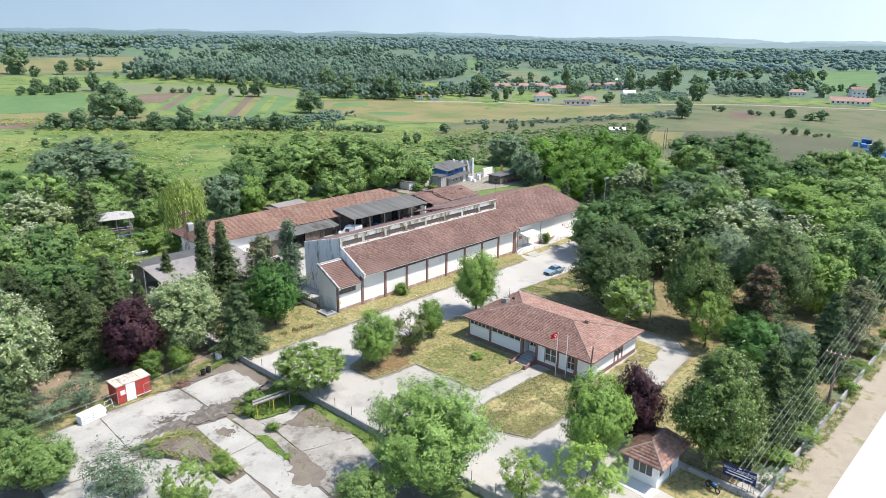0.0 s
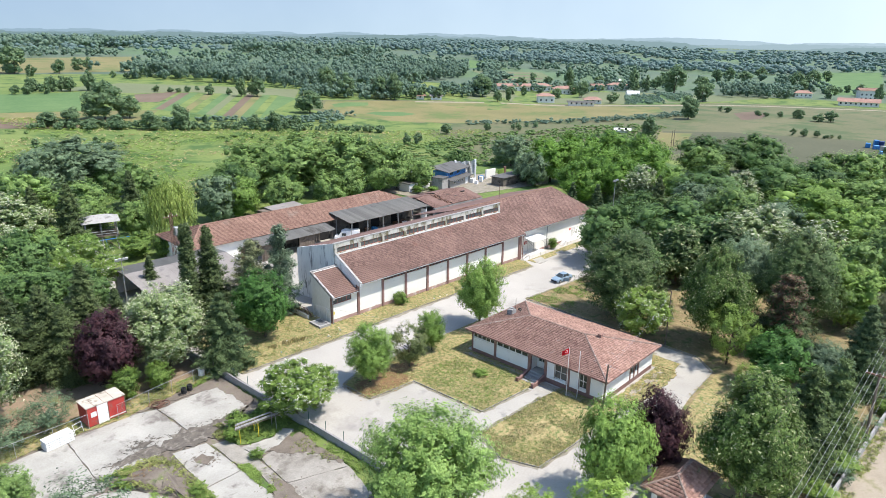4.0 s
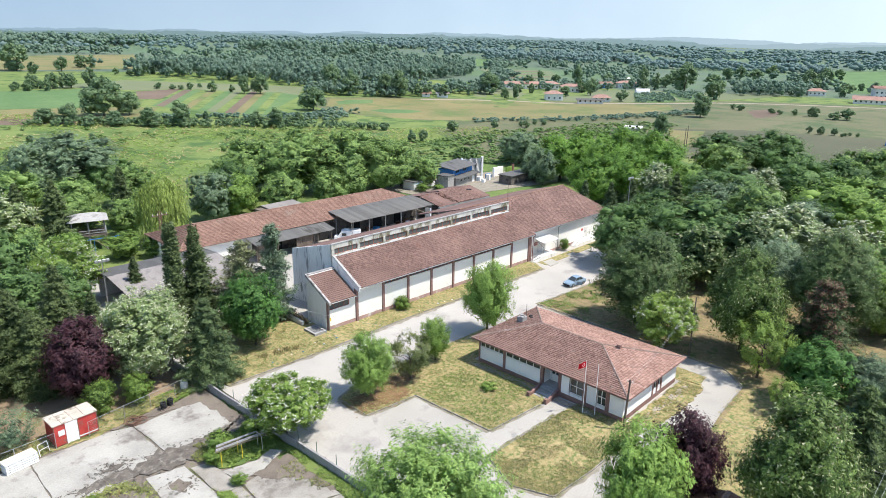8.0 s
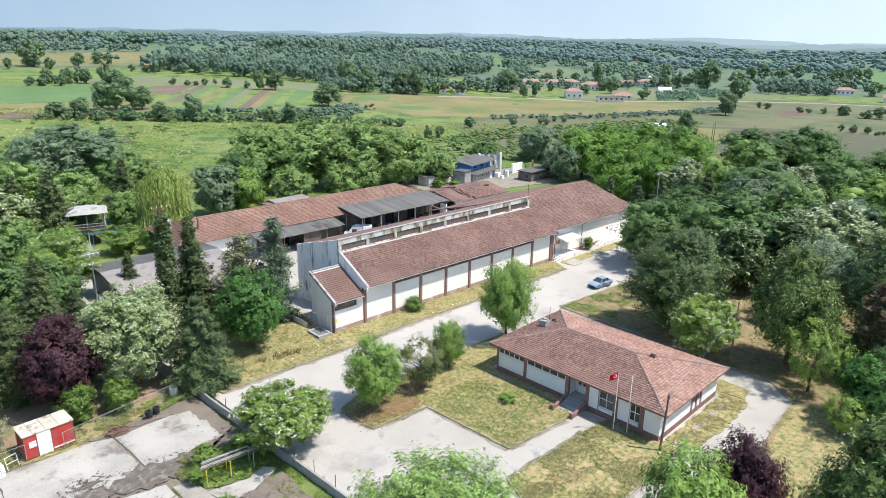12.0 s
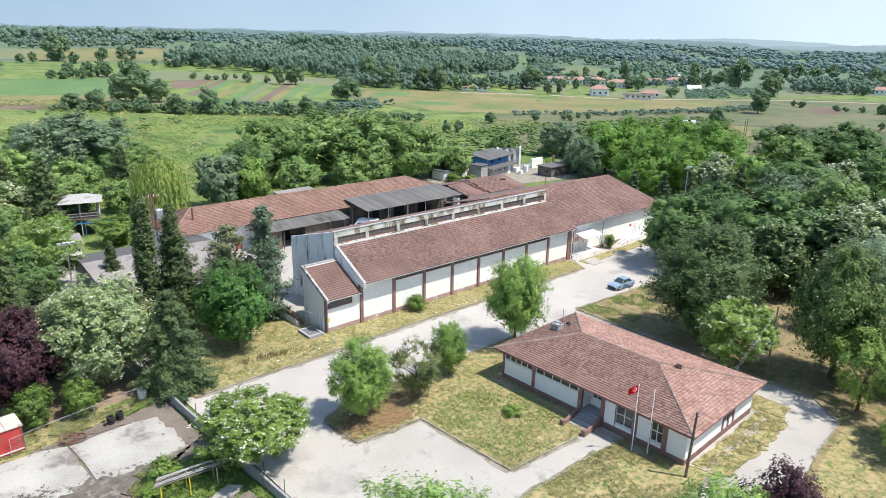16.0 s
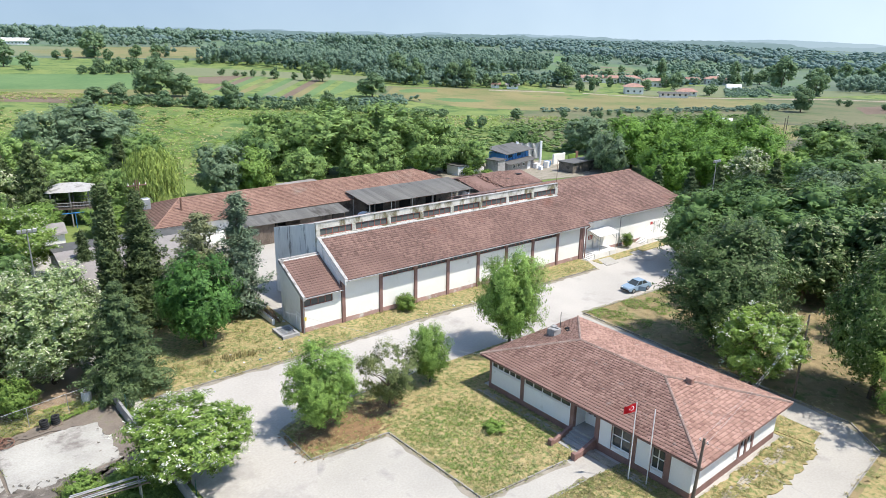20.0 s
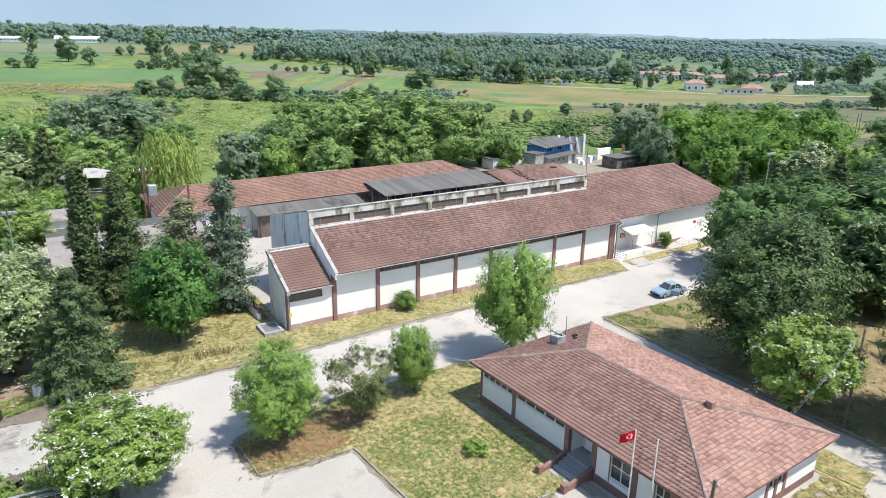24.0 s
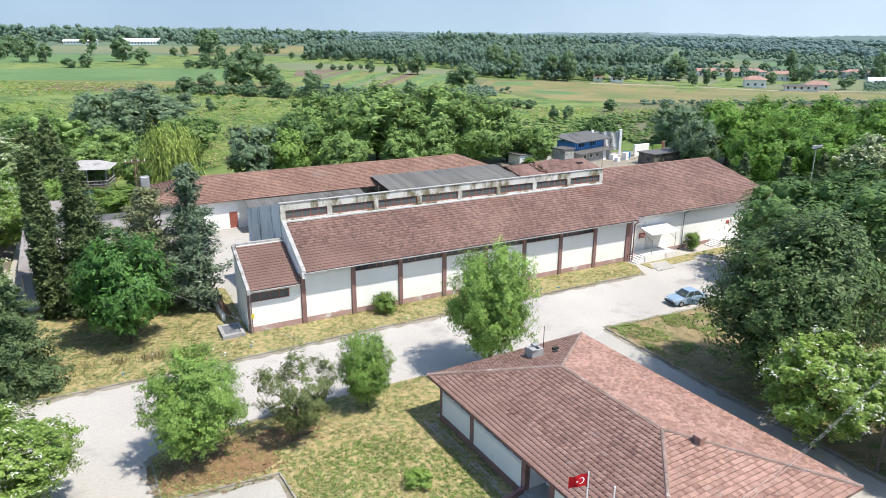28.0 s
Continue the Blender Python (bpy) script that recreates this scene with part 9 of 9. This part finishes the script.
lot = thing("old_slabs", "broken pale concrete slabs of a cleared lot", "slab", kind="structure")
for ring, m in (
        ([(-53, -6.3), (-47.5, -5.5), (-44.2, -5.3), (-44.2, -16.8), (-53, -16.0)], SLAB), ([(-44.1, -5.3), (-36.4, -5.2), (-34.55, -5.8), (-34.05, -13.3), (-38, -14.6), (-43, -15.4), (-44.1, -16.7)], SLAB),
        ([(-34.35, -5.9), (-29, -5.5), (-26.7, -5.9), (-25.6, -12.0), (-28.5, -12.6), (-33.75, -13.2)], SLAB), ([(-37.0, -15.5), (-33.45, -16.2), (-33.2, -23.0), (-37.0, -23.2)], SLAB),
        ([(-37.0, -23.3), (-33.2, -23.1), (-32.95, -28.3), (-33.4, -36.2), (-36.6, -36.8), (-37.1, -28)], SLAB), ([(-33.2, -16.9), (-31.5, -17.3), (-30.95, -22.5), (-33.0, -22.7)], SLAB_DIRTY),
        ([(-32.2, -22.8), (-30.95, -22.6), (-31.1, -28.0), (-32.3, -28.2)], SLAB_DIRTY), ([(-30.75, -22.7), (-27.6, -22.2), (-25.3, -24.0), (-25.0, -30), (-31.0, -28.0)], SLAB_DIRTY),
        ([(-31.0, -28.1), (-25.0, -30.1), (-26, -35.2), (-33.1, -36.6), (-32.7, -31.2)], SLAB_DIRTY), ([(-42.1, -19.0), (-39.8, -23.0), (-39.4, -27.8), (-37.3, -27.4), (-37.5, -36.4), (-48, -36.0), (-53, -24), (-53, -16.2), (-44.3, -17.2)], SLAB),
        ([(-31.3, -19.5), (-27.7, -20.2), (-26.3, -19.1), (-25.2, -20.4), (-28.2, -21.9), (-30.7, -21.9)], SLAB)):
    part("slab", slab(bm_new(), ragged(ring, 0.07), -0.1, 0.05 + random.uniform(-0.015, 0.015)), m, lot)


def spill(name, ring, z, material, label, category, amp=0.4, crumbs=0, seed=1):
    """An irregular thin spread with crumbs about its rim."""
    rng = np.random.default_rng(seed)
    edge = ragged(ring, amp, 0.5)
    single(name, slab(bm_new(), edge, -0.08, z), material, label, category, kind="structure")
    if crumbs:
        e = np.array(edge)[rng.integers(0, len(edge), crumbs)]
        far_ = rng.normal(size=(crumbs, 2)) * (0.75, 0.5)
        pos = np.concatenate([e + far_, np.full((crumbs, 1), z + 0.012)], 1)
        pos = np.concatenate([pos] * 3) + np.concatenate([rng.normal(size=(crumbs * 3, 2)) * 0.07, rng.uniform(0, 0.03, (crumbs * 3, 1))], 1)
        v, f = leaf_cards(rng, pos, rng.normal(size=pos.shape) * 0.25 + (0, 0, 1), rng.uniform(0.03, 0.12, len(pos)), 0.7)
        tagged(new(name + "_crumbs", mesh_np(name + "_crumbs", v, f, material)), "crumbs of " + label, category, kind="stuff")


spill("spilled_earth", [(-43.2, -13.4), (-41.0, -13.0), (-39.1, -12.7), (-37.4, -13.2), (-34.5, -11.9), (-32.9, -12.6), (-30.9, -12.7), (-27.0, -12.5), (-25.2, -11.6), (-25.4, -14.0), (-28.5, -13.9), (-31.7, -15.4), (-34.0, -15.7), (-36.3, -15.6), (-37.6, -14.3), (-41, -14.2)], 0.072, BLACKEARTH, "black earth spilled across the slabs", "earth", 0.45, 300, 2)
spill("earth_splatter", [(-39.6, -11.9), (-38.6, -11.5), (-37.6, -11.7), (-38.4, -12.2)], 0.068, BLACKEARTH, "black earth splashed on the slab", "earth", 0.25, 110, 3)
spill("mud_sheet", [(-29.4, -22.2), (-27.0, -21.6), (-24.9, -21.5), (-24.4, -29.4), (-25.4, -29.0), (-26.2, -25.9), (-28.0, -24.0)], 0.066, DIRT, "brown mud lying on the slabs", "earth", 0.35, 90, 4)
spill("mud_sheet", [(-31.6, -26.2), (-30.9, -28.0), (-31.2, -32.9), (-33.2, -34.4), (-34.6, -32.2), (-33.0, -29.0)], 0.066, DIRT, "brown mud along the slab joint", "earth", 0.3, 70, 5)
spill("mud_sheet", [(-35.9, -18.2), (-34.6, -17.6), (-34.2, -19.0), (-35.4, -20.0)], 0.067, DIRT, "brown mud stain on the slab", "earth", 0.2, 80, 6)
spill("dirt_margin", [(-36.6, -4.9), (-29.6, -4.6), (-26.4, -3.0), (-25.2, -2.6), (-25.0, -12.6), (-26.4, -12.4), (-26.9, -6.1), (-30, -5.4)], 0.058, DIRT, "dirt along the fence corner", "earth", 0.25, 90, 7)
spill("grass_patch", [(-31.6, -17.0), (-28.1, -14.6), (-25.3, -14.0), (-25.0, -19.2), (-26.4, -18.9), (-27.7, -19.9), (-31.2, -19.2)], 0.062, MEADOW, "rank grass under the steel rack", "grass", 0.3)
spill("grass_patch", [(-24.6, -20.3), (-24.0, -20.3), (-23.55, -31.4), (-24.6, -31.4), (-25.3, -24.3)], 0.075, MEADOW, "strip of grass along the wall", "grass", 0.2)
spill("grass_patch", [(-33.1, -22.4), (-32.3, -22.8), (-32.4, -28.4), (-33.0, -28.1)], 0.03, MEADOW, "weeds in a slab joint", "grass", 0.1)
spill("grass_patch", [(-56, -1.9), (-38, -0.9), (-26.0, -0.9), (-26.0, -2.4), (-34.6, -4.4), (-38.0, -5.1), (-44, -4.6), (-56, -5.8)], 0.025, DRY, "rough grass along the fence foot", "grass", 0.2)
sheet("earth_floor", [(-56, -1.5), (-56, 26), (-26.3, 26), (-26.0, -1.2)], -0.03, BARESLOPE, "dry brown earth under the firs", "ground")
spill("leaf_litter", [(-14.6, -20.8), (-9.0, -21.2), (-7.4, -19.2), (-4.6, -18.2), (-5.2, -16.8), (-11, -16.6), (-14.7, -17.4)], 0.112, LITTER, "fallen brown leaves under the bushes", "leaves", 0.4, 420, 8)
spill("weedy_margin", [(17.9, -16.6), (18.7, -16.6), (18.4, -41.0), (18.9, -43.8), (17.5, -43.9), (17.9, -41.2)], 0.03, DRY, "dry weeds along the office wall", "grass", 0.15)
spill("weedy_margin", [(5.0, -41.9), (17.6, -41.5), (18.0, -42.1), (5.2, -42.6)], 0.088, DRY, "weeds between the wall pavers", "grass", 0.18)
spill("weedy_margin", [(5.2, -43.3), (17.9, -42.9), (18.2, -44.2), (12, -44.9), (5.6, -44.5)], 0.084, DRY, "dry weeds along the lane", "grass", 0.25)
spill("lane_dirt", [(21.4, -16.2), (22.0, -16.0), (22.2, -30), (21.8, -39.6), (21.3, -39.6)], 0.013, EDGEDIRT, "earth along the lane behind the office", "dirt", 0.12)
for ring, n, m in (([(5.0, -41.8), (17.8, -41.4), (18.2, -44.3), (5.4, -44.8)], 1500, STRAWGRASS), ([(5.0, -41.8), (17.8, -41.4), (18.2, -44.3), (5.4, -44.8)], 1100, GRASS), ([(17.8, -16.6), (21.2, -16.4), (21.0, -43.4), (18.4, -43.8)], 2600, STRAWGRASS)):
    tufts("edge_grass", ring, n, 0.085, m, "dry weeds beside the office", 0.07, 0.7, 31)
# heap of earth with roots
rng = np.random.default_rng(5)
bm = bm_new()
HEAP = [(-43.6, -15.5), (-38.9, -14.5), (-37.2, -17.3), (-37.3, -21.6), (-37.3, -26.7), (-38.8, -27.2), (-39.6, -22.8), (-42.0, -18.6)]
cx, cy = -39.6, -19.5
rim = ragged(HEAP, 0.2, 0.7)
levels = []
for k, (f, h) in enumerate(((1.0, 0.04), (0.82, 0.22), (0.6, 0.42), (0.35, 0.55))):
    levels.append([bm.verts.new((cx + (x - cx) * f + random.uniform(-0.1, 0.1), cy + (y - cy) * f + random.uniform(-0.1, 0.1), h + (random.uniform(-0.1, 0.12) if k else 0))) for x, y in rim])
for a, b in zip(levels, levels[1:]):
    for i in range(len(a)):
        j = (i + 1) % len(a)
        bm.faces.new((a[i], a[j], b[j], b[i]))
bm.faces.new(levels[-1])
single("earth_heap", bm, DIRT, "low heap of earth with roots and weeds", "earth", kind="structure")
br = thing("brushwood", "tangle of dry brown brushwood on the earth heap", "brushwood", pose(-40.6, -17.3, 0.4))
for k in range(34):
    a = random.uniform(0, 6.28)
    p = Vector((random.gauss(0, 0.5), random.gauss(0, 0.4), random.uniform(0, 0.1)))
    part("twig", rod(bm_new(), p, p + Vector((math.cos(a) * random.uniform(0.5, 1.1), math.sin(a) * random.uniform(0.5, 1.1), random.uniform(0.05, 0.5))), 0.022, 0.008, 4), LITTER, br)
for nm, ring, n, size, m, lab, z in (
        ("weed_patch", [(-31.6, -17.0), (-28.1, -14.6), (-25.3, -14.0), (-25.0, -19.2), (-27.7, -19.9), (-31.2, -19.2)], 2600, 0.2, GREENGRASS, "rank weeds under the rack", 0.03),
        ("weed_patch", [(-25.0, -4), (-24.55, -4), (-23.5, -32), (-24.9, -31.6)], 1800, 0.13, GREENGRASS, "weeds along the wall foot", 0.05), ("weed_patch", HEAP, 1500, 0.2, GRASS, "weeds on the earth heap", 0.3),
        ("weed_patch", [(-44.5, -15.2), (-41.2, -14.9), (-40.4, -17.4), (-42.3, -18.6)], 700, 0.24, GREENGRASS, "tall weeds beside the heap", 0.1), ("weed_patch", [(-39.5, -22.5), (-37.3, -22.0), (-37.4, -26.4), (-39.0, -26.6)], 700, 0.25, GREENGRASS, "young shoots on the heap", 0.2),
        ("weed_patch", [(-33.1, -22.2), (-32.1, -23), (-32.4, -28.3), (-33.1, -28.0)], 900, 0.16, GREENGRASS, "bright weeds in the slab joint", 0.03), ("weed_patch", [(-34.6, -6), (-34.2, -6), (-33.7, -13.2), (-34.1, -13.2)], 160, 0.09, GRASS, "weeds in a slab crack", 0.03),
        ("weed_patch", [(-33.5, -17), (-33.2, -17), (-32.9, -22.4), (-33.2, -22.6)], 130, 0.1, GRASS, "weeds in a slab crack", 0.03), ("weed_patch", [(-31.1, -22.6), (-30.7, -22.6), (-31.0, -28.1), (-32.6, -31.1), (-32.9, -31)], 260, 0.1, GRASS, "weeds in a slab crack", 0.03),
        ("weed_patch", [(-32.6, -13.8), (-30.6, -13.6), (-30.4, -16.4), (-32.2, -16.8)], 500, 0.13, GRASS, "thin weeds on the spilled earth", 0.06), ("weed_patch", [(-27.6, -23), (-25, -22.4), (-24.6, -29), (-26.2, -28)], 300, 0.11, GRASS, "thin weeds on the mud", 0.06),
        ("weed_patch", [(-56, -2.4), (-38, -1.2), (-26.0, -0.9), (-26.0, -2.6), (-34.6, -4.6), (-44, -4.8), (-56, -6.0)], 4500, 0.15, GRASS, "weeds along the chain-link fence", 0.03), ("weed_patch", [(-32, -1.4), (-26.2, -1.2), (-26.4, -3.4), (-30.5, -4.2)], 1500, 0.12, GREENGRASS, "fresh grass in the fence corner", 0.03)):
    tufts(nm, ring, n, size, m, lab, z, 0.6, len(lab))
for x, y, h, w in ((-29.9, -16.3, 2.1, 2.6), (-31.3, -17.8, 1.5, 1.9), (-26.6, -16.6, 1.7, 2.2), (-31.0, -22.2, 0.9, 1.6), (-38.6, -26.0, 1.3, 1.7), (-38.3, -23.8, 1.0, 1.5)):
    tree("bush", x, y, h, w, 1, z=0.05)
